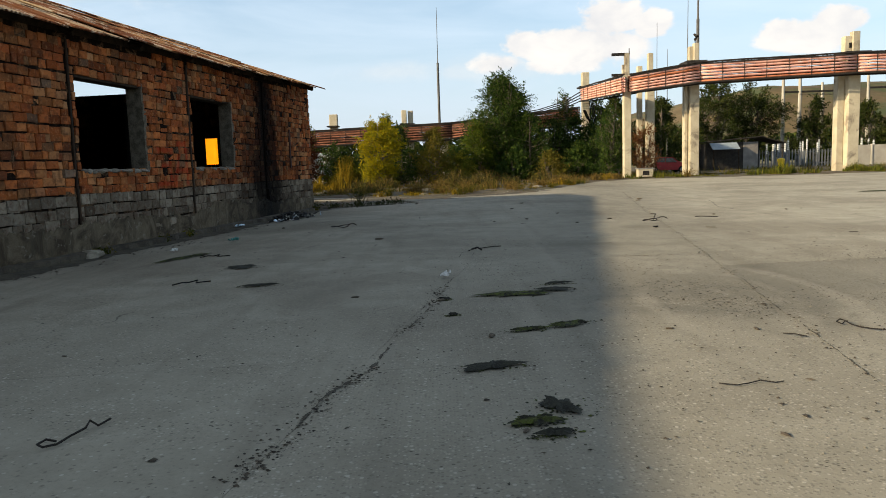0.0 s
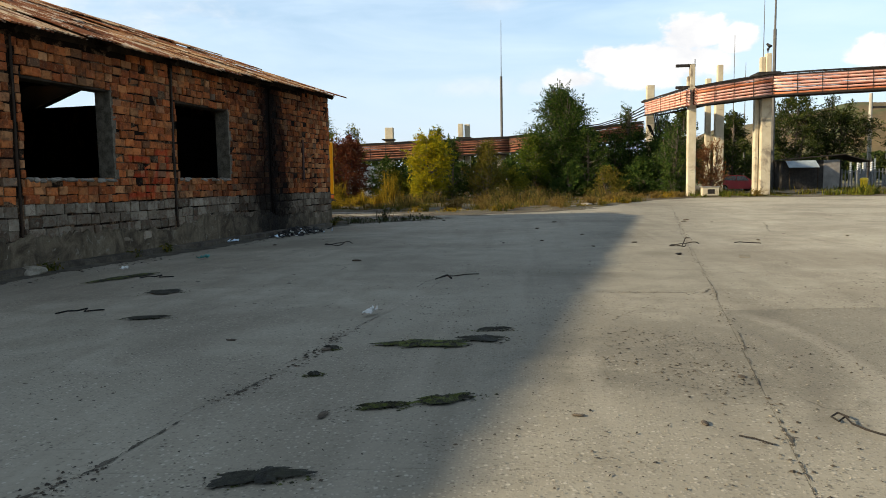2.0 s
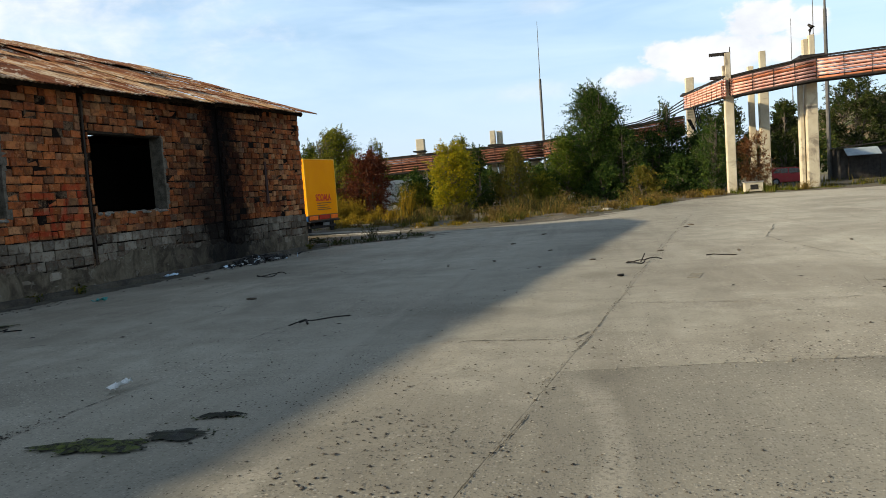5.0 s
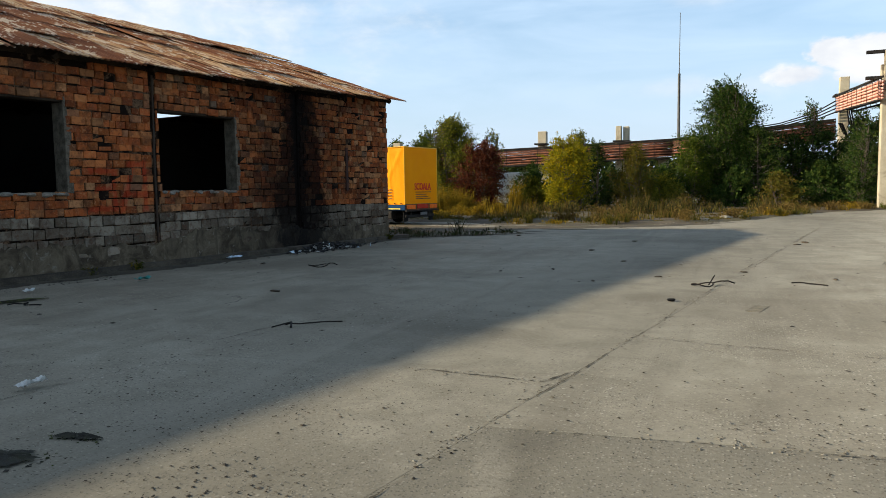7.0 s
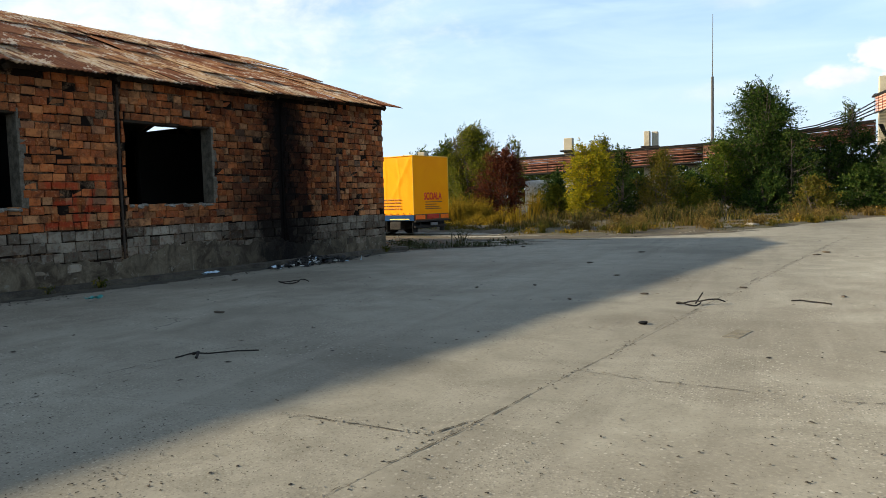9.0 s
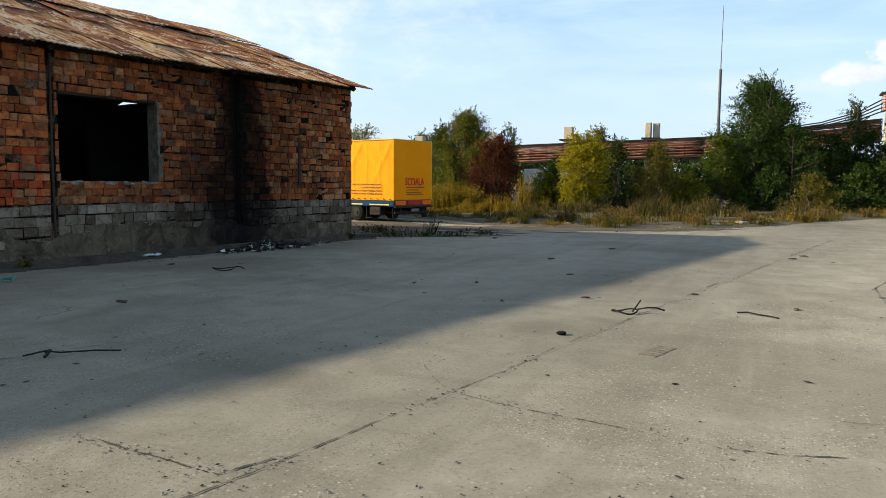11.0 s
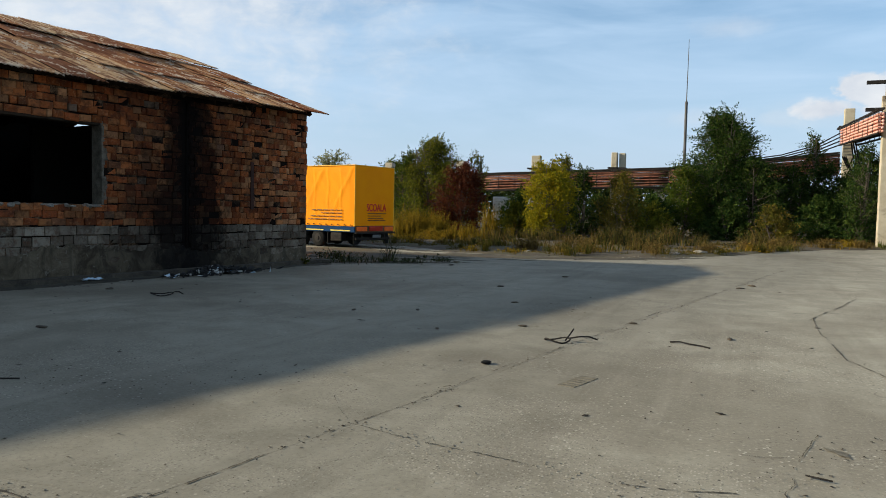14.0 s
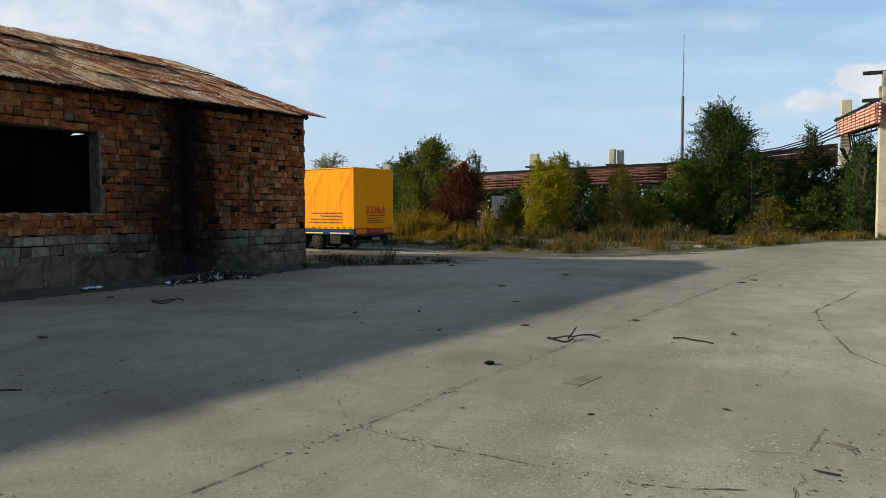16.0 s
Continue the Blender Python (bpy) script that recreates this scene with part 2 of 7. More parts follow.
def brick_mat(name, rnd, stops, painted, plain=False):
    m, nt = blank(name)
    pos = where(nt)
    r = chance(nt, rnd)
    c = ramp(nt, r, stops)
    k = mth(nt, "ADD", mth(nt, "MULTIPLY", mth(nt, "FRACT", mth(nt, "MULTIPLY", r, 37.7)), 0.60), 0.38)
    c = mixc(nt, 1.0, c, nd(nt, "ShaderNodeCombineXYZ", None, X=k, Y=k, Z=k).outputs[0], "MULTIPLY")
    fine = fnoise(nt, pos, 45.0, 4.0, 0.7)
    mid = fnoise(nt, pos, 6.0, 5.0, 0.65, 0.4)
    c = mixc(nt, mth(nt, "MULTIPLY", band(nt, mid, 0.46, 0.64), 0.55), c, (0.060, 0.033, 0.022))
    c = mixc(nt, mth(nt, "MULTIPLY", band(nt, fine, 0.52, 0.70), 0.08 if plain else 0.30), c, (0.38, 0.22, 0.125))
    if not plain:
        mottle = fnoise(nt, pos, 13.0, 5.0, 0.7, 0.6)
        c = mixc(nt, mth(nt, "MULTIPLY", band(nt, mottle, 0.52, 0.66), 0.50), c, (0.095, 0.036, 0.019))
        c = mixc(nt, mth(nt, "MULTIPLY", band(nt, mottle, 0.46, 0.33), 0.5), c, (0.50, 0.235, 0.10) if painted else (0.25, 0.225, 0.185))
    wide = fnoise(nt, pos, 0.9, 5.0, 0.6, 0.5)
    c = mixc(nt, mth(nt, "MULTIPLY", band(nt, wide, 0.47, 0.66), 0.45), c, (0.060, 0.036, 0.024))
    if painted:
        c = mixc(nt, mth(nt, "MULTIPLY", paint_mask(nt), 0.68), c, (0.40, 0.036, 0.014))
    c = mixc(nt, soot_mask(nt), c, (0.006, 0.005, 0.0045))
    finish(nt, c, 0.95, 0, mth(nt, "ADD", fine, mth(nt, "MULTIPLY", mid, 1.4)), 0.014, 0.04, 0.9)
    return m


def mortar_mat():
    """Crumbling mortar: hollow dark joints here, smeared full with brown lime there."""
    m, nt = blank("mortar")
    pos = where(nt)
    full = band(nt, fnoise(nt, pos, 2.2, 5.0, 0.65, 0.6), 0.48, 0.62)
    fine = fnoise(nt, pos, 30.0, 4.0, 0.7)
    c = mixc(nt, mth(nt, "MULTIPLY", full, band(nt, fine, 0.30, 0.62)), (0.012, 0.008, 0.006), (0.165, 0.100, 0.058))
    c = mixc(nt, soot_mask(nt), c, (0.006, 0.005, 0.0045))
    finish(nt, c, 0.95, 0, fine, 0.012, 0.04, 0.9)
    return m


RED = [(0.0, (0.30, 0.078, 0.028)), (0.2, (0.44, 0.112, 0.034)), (0.5, (0.55, 0.160, 0.046)), (0.72, (0.55, 0.205, 0.072)), (0.88, (0.60, 0.290, 0.130)), (0.965, (0.36, 0.145, 0.070)), (1.0, (0.26, 0.190, 0.135))]
GREY = [(0.0, (0.175, 0.146, 0.108)), (0.5, (0.245, 0.206, 0.155)), (1.0, (0.345, 0.295, 0.228))]
M_BRICK = brick_mat("brick_clay", "object", RED, True)
M_BRICK_J = brick_mat("brick_clay_joined", "island", RED, True)
M_BLOCK = brick_mat("cinder_block", "object", GREY, False)
M_BLOCK_J = brick_mat("cinder_block_joined", "island", GREY, False)
M_MORTAR = mortar_mat()
M_COLUMN = brick_mat("wall_column", "object", [(0, (0.055, 0.045, 0.036)), (1, (0.055, 0.045, 0.036))], False, True)
M_REVEAL = surf("reveal_plaster", (0.060, 0.050, 0.037), (0.175, 0.150, 0.115), 7, 40, 0.95, depth=0.015, spec=0.1)
M_SILL = surf("sill_mortar", (0.11, 0.098, 0.080), (0.33, 0.30, 0.25), 5, 50, 0.9, depth=0.008)
# near-black: the darkness of the unlit room is put into the colour
M_INSIDE = surf("unlit_room_black", (0.007, 0.006, 0.005), (0.016, 0.014, 0.012), 1.2, 30, 0.95)
M_RUSTBAR = surf("dark_rusted_iron", (0.022, 0.010, 0.007), (0.060, 0.022, 0.013), 5, 60, 0.9)
M_TIMBER = surf("old_timber", (0.018, 0.013, 0.010), (0.055, 0.040, 0.028), 5, 80, 0.95, spec=0.08)
M_PILLAR = surf("precast_concrete", (0.37, 0.31, 0.215), (0.50, 0.435, 0.315), 1.3, 40, 0.9, depth=0.006, rnd="object", spread=0.08, stain=(0.19, 0.155, 0.115), stain_at=(0.54, 0.70))
M_STEEL = surf("dark_steel", (0.014, 0.013, 0.012), (0.042, 0.035, 0.030), 4, 60, 0.75, 0.1, spec=0.15)
M_GALV = surf("grey_steel", (0.12, 0.125, 0.13), (0.22, 0.225, 0.23), 4, 50, 0.5, 0.5)
M_MAST = surf("mast_steel", (0.07, 0.065, 0.06), (0.13, 0.12, 0.11), 2, 40, 0.7, 0.2)
M_CABLE = surf("orange_cable", (0.40, 0.12, 0.055), (0.66, 0.26, 0.14), 2.5, 30, 0.85, spec=0.12, rnd="island", spread=0.28, stain=(0.30, 0.16, 0.11), stain_at=(0.55, 0.72))
M_CABLE_OLD = surf("sooty_cable", (0.17, 0.055, 0.028), (0.42, 0.16, 0.085), 1.5, 30, 0.7, rnd="island", spread=0.3, stain=(0.06, 0.04, 0.03), stain_at=(0.5, 0.7))
# dark copy of the cable colour, for the shaded gaps in the racks
M_CABLE_DARK = surf("cable_gap_shade", (0.035, 0.016, 0.011), (0.12, 0.045, 0.026), 1.5, 30, 0.8)
M_CABLE_PALE = surf("faded_cable", (0.62, 0.27, 0.19), (0.86, 0.52, 0.43), 2.5, 30, 0.85, spec=0.12, rnd="island", spread=0.25)
M_BLACK = surf("black_rubber", (0.007, 0.007, 0.007), (0.022, 0.021, 0.020), 8, 90, 0.85, spec=0.1)
M_TARP = surf("yellow_tarpaulin", (0.90, 0.285, 0.0012), (0.95, 0.335, 0.0018), 0.8, 30, 0.7, depth=0.002, spec=0.08)
M_TARP_SEAM = surf("yellow_tarpaulin_edge", (0.80, 0.40, 0.015), (0.86, 0.48, 0.03), 2, 40, 0.4)
M_BLUE = surf("blue_frame_paint", (0.003, 0.030, 0.090), (0.005, 0.045, 0.13), 2, 40, 0.7, spec=0.1)
M_ORANGE = surf("orange_reflector", (0.80, 0.12, 0.008), (0.95, 0.19, 0.012), 5, 60, 0.3)
M_REDLENS = surf("red_lens", (0.35, 0.02, 0.012), (0.5, 0.04, 0.02), 5, 60, 0.25)
M_REDINK = surf("dark_red_ink", (0.60, 0.018, 0.006), (0.68, 0.024, 0.008), 5, 60, 0.5)
M_DARKINK = surf("brown_ink", (0.09, 0.032, 0.006), (0.13, 0.048, 0.010), 5, 60, 0.5)
M_YSTRIP = surf("yellow_strip", (0.62, 0.46, 0.06), (0.80, 0.62, 0.10), 5, 60, 0.4)
M_WHITE = surf("dirty_white", (0.50, 0.50, 0.48), (0.72, 0.72, 0.70), 4, 60, 0.6)
M_CARRED = surf("red_car_paint", (0.26, 0.010, 0.012), (0.34, 0.016, 0.018), 2, 50, 0.4, spec=0.4)
M_GLASS = surf("dark_window_glass", (0.015, 0.018, 0.02), (0.03, 0.034, 0.036), 2, 20, 0.08, spec=0.9, depth=0.0005)
M_YBIN = surf("yellow_plastic", (0.70, 0.44, 0.01), (0.86, 0.58, 0.02), 3, 40, 0.45)
M_BOARD = surf("dark_boards", (0.014, 0.012, 0.010), (0.045, 0.038, 0.032), 3, 40, 0.9, rnd="island")
M_TIN = surf("weathered_tin", (0.16, 0.145, 0.13), (0.30, 0.275, 0.25), 1.5, 40, 0.6, 0.2, stain=(0.25, 0.13, 0.07))
M_AWN = surf("pale_sheet", (0.20, 0.24, 0.27), (0.32, 0.36, 0.39), 2, 40, 0.6)
M_CERAMIC = surf("white_insulator", (0.36, 0.36, 0.35), (0.66, 0.66, 0.65), 4, 50, 0.3)
M_FWALL = surf("fence_concrete", (0.31, 0.28, 0.23), (0.43, 0.39, 0.325), 1, 30, 0.9, rnd="object", spread=0.08)
M_HILL = surf("bare_hill", (0.060, 0.044, 0.020), (0.135, 0.092, 0.042), 0.05, 0.5, 1.0, stain=(0.050, 0.062, 0.020), stain_at=(0.46, 0.60))
M_STONE = surf("rubble_stone", (0.13, 0.113, 0.085), (0.29, 0.262, 0.21), 6, 60, 0.9, rnd="island")
M_TWIG = surf("dead_twig", (0.008, 0.007, 0.006), (0.024, 0.018, 0.014), 8, 80, 0.9)
M_LITTER = surf("dark_litter", (0.018, 0.015, 0.012), (0.085, 0.065, 0.045), 10, 80, 0.9, rnd="island", spread=0.6)
M_BARK = surf("bark", (0.05, 0.038, 0.028), (0.14, 0.11, 0.085), 6, 60, 0.95, depth=0.012)
M_SOIL = surf("verge_soil", (0.036, 0.026, 0.015), (0.125, 0.094, 0.057), 0.9, 22, 0.95, depth=0.02, stain=(0.075, 0.066, 0.028), stain_at=(0.45, 0.68))
M_FIELD = surf("rough_field", (0.09, 0.085, 0.035), (0.22, 0.19, 0.09), 0.15, 4, 1.0, depth=0.05)
M_ASH = surf("burnt_rubbish", (0.008, 0.008, 0.008), (0.045, 0.042, 0.040), 9, 60, 0.9, rnd="island", spread=0.7)
M_PLASTIC_B = surf("blue_white_film", (0.22, 0.42, 0.62), (0.72, 0.78, 0.82), 12, 60, 0.35)
M_TEAL = surf("teal_scrap", (0.02, 0.16, 0.15), (0.05, 0.28, 0.26), 12, 60, 0.5)


def concrete_mat(name, worn=False):
    """Old yard concrete: pale cement, exposed stones, dirt drifts, damp patches and hairline cracks."""
    m, nt = blank(name)
    pos = where(nt)
    r = chance(nt, "object")
    big = fnoise(nt, pos, 0.22, 5.0, 0.6, 0.4)
    mid = fnoise(nt, pos, 1.6, 6.0, 0.65, 0.5)
    fine = fnoise(nt, pos, 28.0, 4.0, 0.75)
    speck = fnoise(nt, pos, 110.0, 2.0, 0.6)
    c = mixc(nt, band(nt, mid, 0.25, 0.75), (0.236, 0.214, 0.166), (0.340, 0.312, 0.248))
    c = mixc(nt, mth(nt, "MULTIPLY", band(nt, big, 0.44, 0.64), 0.75), c, (0.172, 0.150, 0.114))
    c = mixc(nt, mth(nt, "MULTIPLY", band(nt, fine, 0.53, 0.66), 0.32), c, (0.37, 0.335, 0.262))
    c = mixc(nt, mth(nt, "MULTIPLY", band(nt, fine, 0.47, 0.34), 0.36), c, (0.115, 0.10, 0.08))
    # exposed stones where the skin has worn off
    vor = nd(nt, "ShaderNodeTexVoronoi", {"feature": "F1"}, Vector=pos, Scale=46.0, Randomness=1.0)
    stones = mth(nt, "MULTIPLY", band(nt, vor.outputs["Distance"], 0.42, 0.24), mth(nt, "MAXIMUM", band(nt, fnoise(nt, pos, 0.6, 5.0, 0.6, 0.6), 0.45, 0.60), band(nt, r, 0.55, 0.75)))
    tint = ramp(nt, nd(nt, "ShaderNodeSeparateXYZ", None, Vector=vor.outputs["Color"]).outputs[0], [(0.0, (0.10, 0.09, 0.075)), (0.55, (0.27, 0.24, 0.19)), (1.0, (0.46, 0.42, 0.345))])
    c = mixc(nt, mth(nt, "MULTIPLY", stones, 0.78), c, tint)
    # coarse two-tone gravel, thick where the skin is thinnest and at the near end
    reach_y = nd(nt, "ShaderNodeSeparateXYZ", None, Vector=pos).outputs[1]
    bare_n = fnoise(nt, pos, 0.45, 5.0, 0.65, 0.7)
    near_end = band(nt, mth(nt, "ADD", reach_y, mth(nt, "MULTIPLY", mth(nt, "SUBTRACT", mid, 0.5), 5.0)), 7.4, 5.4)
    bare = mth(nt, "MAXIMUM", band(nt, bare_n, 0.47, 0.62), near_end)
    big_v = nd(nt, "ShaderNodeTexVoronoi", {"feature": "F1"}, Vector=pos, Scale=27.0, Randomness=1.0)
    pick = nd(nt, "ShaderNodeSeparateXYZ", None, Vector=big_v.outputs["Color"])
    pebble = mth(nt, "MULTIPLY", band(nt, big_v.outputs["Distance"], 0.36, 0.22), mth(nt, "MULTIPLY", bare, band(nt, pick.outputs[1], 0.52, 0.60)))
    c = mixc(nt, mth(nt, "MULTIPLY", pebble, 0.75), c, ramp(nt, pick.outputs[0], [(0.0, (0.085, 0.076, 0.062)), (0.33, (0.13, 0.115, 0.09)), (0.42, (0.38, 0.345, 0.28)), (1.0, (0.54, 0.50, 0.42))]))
    # near end tinted paler overall: its sunlit brightness put into the colour
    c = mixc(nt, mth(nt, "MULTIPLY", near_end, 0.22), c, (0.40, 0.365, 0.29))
    # small dark pits in drawn-out swarms, deepest beside the joints
    pit_at = nd(nt, "ShaderNodeMapping", None, Vector=pos, Rotation=(0, 0, radians(11.3)), Scale=(1.0, 1.5, 1.0)).outputs[0]
    swarm = mth(nt, "MULTIPLY", band(nt, fnoise(nt, pit_at, 1.1, 5.0, 0.7, 0.4), 0.50, 0.60), band(nt, reach_y, 12.5, 9.0))
    pit_v = nd(nt, "ShaderNodeTexVoronoi", {"feature": "F1"}, Vector=pit_at, Scale=21.0, Randomness=1.0)
    pit_pick = nd(nt, "ShaderNodeSeparateXYZ", None, Vector=pit_v.outputs["Color"]).outputs[2]
    pit = mth(nt, "MULTIPLY", band(nt, mth(nt, "ADD", pit_v.outputs["Distance"], mth(nt, "MULTIPLY", mth(nt, "SUBTRACT", fine, 0.5), 0.5)), 0.24, 0.17), mth(nt, "MULTIPLY", swarm, band(nt, pit_pick, 0.50, 0.60)))
    c = mixc(nt, mth(nt, "MULTIPLY", pit, 0.80), c, (0.050, 0.043, 0.033))
    # dirt streaks drawn out by tyres
    lane = nd(nt, "ShaderNodeMapping", None, Vector=pos, Rotation=(0, 0, radians(11.3)), Scale=(2.2, 0.16, 1.0)).outputs[0]
    c = mixc(nt, mth(nt, "MULTIPLY", band(nt, fnoise(nt, lane, 1.0, 4.0, 0.6), 0.50, 0.72), 0.32), c, (0.16, 0.14, 0.108))
    lane2 = nd(nt, "ShaderNodeMapping", None, Vector=pos, Rotation=(0, 0, radians(-38)), Scale=(1.6, 0.12, 1.0)).outputs[0]
    c = mixc(nt, mth(nt, "MULTIPLY", band(nt, fnoise(nt, lane2, 1.0, 4.0, 0.6), 0.53, 0.72), 0.3), c, (0.37, 0.335, 0.27))
    warp = nd(nt, "ShaderNodeVectorMath", {"operation": "ADD"}, i0=pos, i1=nd(nt, "ShaderNodeTexNoise", None, Vector=pos, Scale=1.3, Detail=4.0).outputs[1]).outputs[0]
    crack = nd(nt, "ShaderNodeTexVoronoi", {"feature": "DISTANCE_TO_EDGE"}, Vector=warp, Scale=0.23).outputs["Distance"]
    line = mth(nt, "MULTIPLY", band(nt, crack, 0.0030, 0.0010), band(nt, fnoise(nt, pos, 0.5, 3.0), 0.56, 0.64))
    c = mixc(nt, mth(nt, "MULTIPLY", line, 0.7), c, (0.09, 0.08, 0.065))
    if worn:                              # the skin is gone: coarse grey-brown aggregate, grown out from the cross joint
        along = nd(nt, "ShaderNodeVectorMath", {"operation": "DOT_PRODUCT"}, i0=pos, i1=(0.184, 0.983, 0.0)).outputs["Value"]
        across = nd(nt, "ShaderNodeVectorMath", {"operation": "DOT_PRODUCT"}, i0=pos, i1=(0.983, -0.184, 0.0)).outputs["Value"]
        ragged = mth(nt, "MULTIPLY", mth(nt, "SUBTRACT", mid, 0.5), 3.0)
        edge = mth(nt, "MULTIPLY", band(nt, mth(nt, "ADD", along, ragged), 5.9, 7.6), band(nt, mth(nt, "ADD", across, ragged), -0.5, 1.0))
        edge = mth(nt, "MULTIPLY", edge, mth(nt, "MAXIMUM", band(nt, across, 1.80, 1.90), band(nt, mth(nt, "ADD", along, ragged), 10.6, 8.6)))
        tone = mth(nt, "SUBTRACT", 1.0, mth(nt, "MULTIPLY", edge, mth(nt, "ADD", 0.15, mth(nt, "MULTIPLY", band(nt, mid, 0.35, 0.62), 0.24))))
        c = mixc(nt, 1.0, c, nd(nt, "ShaderNodeCombineXYZ", None, X=tone, Y=tone, Z=tone).outputs[0], "MULTIPLY")
    # pale arcs rubbed by turning tyres: centre, radius, reach along y
    xy = nd(nt, "ShaderNodeSeparateXYZ", None, Vector=pos)
    for cx, cy, rad, y0, y1, pale in ((-0.6, 7.9, 4.62, 5.4, 9.6, 1), (-0.6, 7.9, 4.30, 5.2, 8.8, 0), (8.5, 6.9, 6.45, 5.4, 8.2, 1)):
        dx, dy = mth(nt, "SUBTRACT", xy.outputs[0], cx), mth(nt, "SUBTRACT", xy.outputs[1], cy)
        ring = mth(nt, "ABSOLUTE", mth(nt, "SUBTRACT", mth(nt, "SQRT", mth(nt, "ADD", mth(nt, "MULTIPLY", dx, dx), mth(nt, "MULTIPLY", dy, dy))), rad))
        ring = mth(nt, "ADD", ring, mth(nt, "MULTIPLY", mth(nt, "SUBTRACT", mid, 0.5), 0.16))
        reach = mth(nt, "MULTIPLY", band(nt, xy.outputs[1], y0, y0 + 0.8), band(nt, xy.outputs[1], y1, y1 - 0.8))
        rub = mth(nt, "MULTIPLY", mth(nt, "MULTIPLY", band(nt, ring, 0.15, 0.04), reach), band(nt, fine, 0.25, 0.6))
        c = mixc(nt, mth(nt, "MULTIPLY", rub, 0.36), c, (0.40, 0.365, 0.295) if pale else (0.14, 0.125, 0.10))
    # tone across the lanes: darker in a strip round the main joint, paler beyond
    cross = nd(nt, "ShaderNodeVectorMath", {"operation": "DOT_PRODUCT"}, i0=pos, i1=(0.983, -0.184, 0.0)).outputs["Value"]
    pale_lane = band(nt, mth(nt, "ADD", cross, mth(nt, "MULTIPLY", mth(nt, "SUBTRACT", big, 0.5), 6.0)), 0.6, 4.6)
    strip_cross = mth(nt, "ADD", cross, mth(nt, "MULTIPLY", mth(nt, "SUBTRACT", mid, 0.5), 2.2))
    dark_strip = mth(nt, "MULTIPLY", band(nt, strip_cross, -2.0, 0.4), band(nt, strip_cross, 4.4, 2.0))
    k = mth(nt, "ADD", mth(nt, "MULTIPLY", r, 0.09), mth(nt, "SUBTRACT", mth(nt, "ADD", 0.95, mth(nt, "MULTIPLY", pale_lane, 0.19)), mth(nt, "MULTIPLY", dark_strip, 0.18)))
    c = mixc(nt, 1.0, c, nd(nt, "ShaderNodeCombineXYZ", None, X=k, Y=k, Z=k).outputs[0], "MULTIPLY")
    h = mth(nt, "ADD", mth(nt, "MULTIPLY", fine, 0.5), mth(nt, "ADD", mth(nt, "MULTIPLY", stones, 0.5), mth(nt, "ADD", mth(nt, "MULTIPLY", speck, 0.25), mth(nt, "MULTIPLY", mid, 1.0))))
    h = mth(nt, "ADD", h, mth(nt, "SUBTRACT", mth(nt, "MULTIPLY", pebble, 0.5), mth(nt, "MULTIPLY", pit, 1.2)))
    finish(nt, c, 0.9, 0, mth(nt, "SUBTRACT", h, line), 0.006, 0.2, 0.32)
    return m


def plaster_mat():
    """Old cement plaster on the wall foot: damp blotches, pale scabs, runs of dirt and soot near one column."""
    m, nt = blank("plinth_plaster")
    pos = where(nt)
    mid, fine = fnoise(nt, pos, 2.4, 6.0, 0.68, 0.8), fnoise(nt, pos, 34.0, 4.0, 0.7)
    c = mixc(nt, band(nt, mid, 0.34, 0.66), (0.054, 0.040, 0.026), (0.160, 0.128, 0.086))
    runs = nd(nt, "ShaderNodeMapping", None, Vector=pos, Scale=(3.4, 3.4, 0.35)).outputs[0]
    c = mixc(nt, mth(nt, "MULTIPLY", band(nt, fnoise(nt, runs, 1.6, 4.0, 0.6), 0.52, 0.66), 0.7), c, (0.075, 0.062, 0.043))
    c = mixc(nt, mth(nt, "MULTIPLY", band(nt, fnoise(nt, pos, 5.5, 5.0, 0.7, 1.0), 0.58, 0.66), 0.8), c, (0.205, 0.182, 0.145))
    c = mixc(nt, mth(nt, "MULTIPLY", band(nt, fine, 0.52, 0.75), 0.4), c, (0.06, 0.052, 0.04))
    c = mixc(nt, soot_mask(nt), c, (0.006, 0.005, 0.0045))
    finish(nt, c, 0.92, 0, mth(nt, "ADD", fine, mth(nt, "MULTIPLY", mid, 2.0)), 0.02, 0.15, 1.0)
    return m


def leaf_mat(name, stops, through_light=0.35, tone=0.74):
    m, nt = blank(name)
    stops = [(p, tuple(tone * q for q in c)) for p, c in stops]
    c = ramp(nt, chance(nt, "island"), stops)
    c = mixc(nt, mth(nt, "MULTIPLY", fnoise(nt, where(nt), 1.1, 3.0), 0.45), c, stops[0][1])
    finish(nt, c, 0.7, 0, None, through_light=through_light, spec=0.06)
    return m


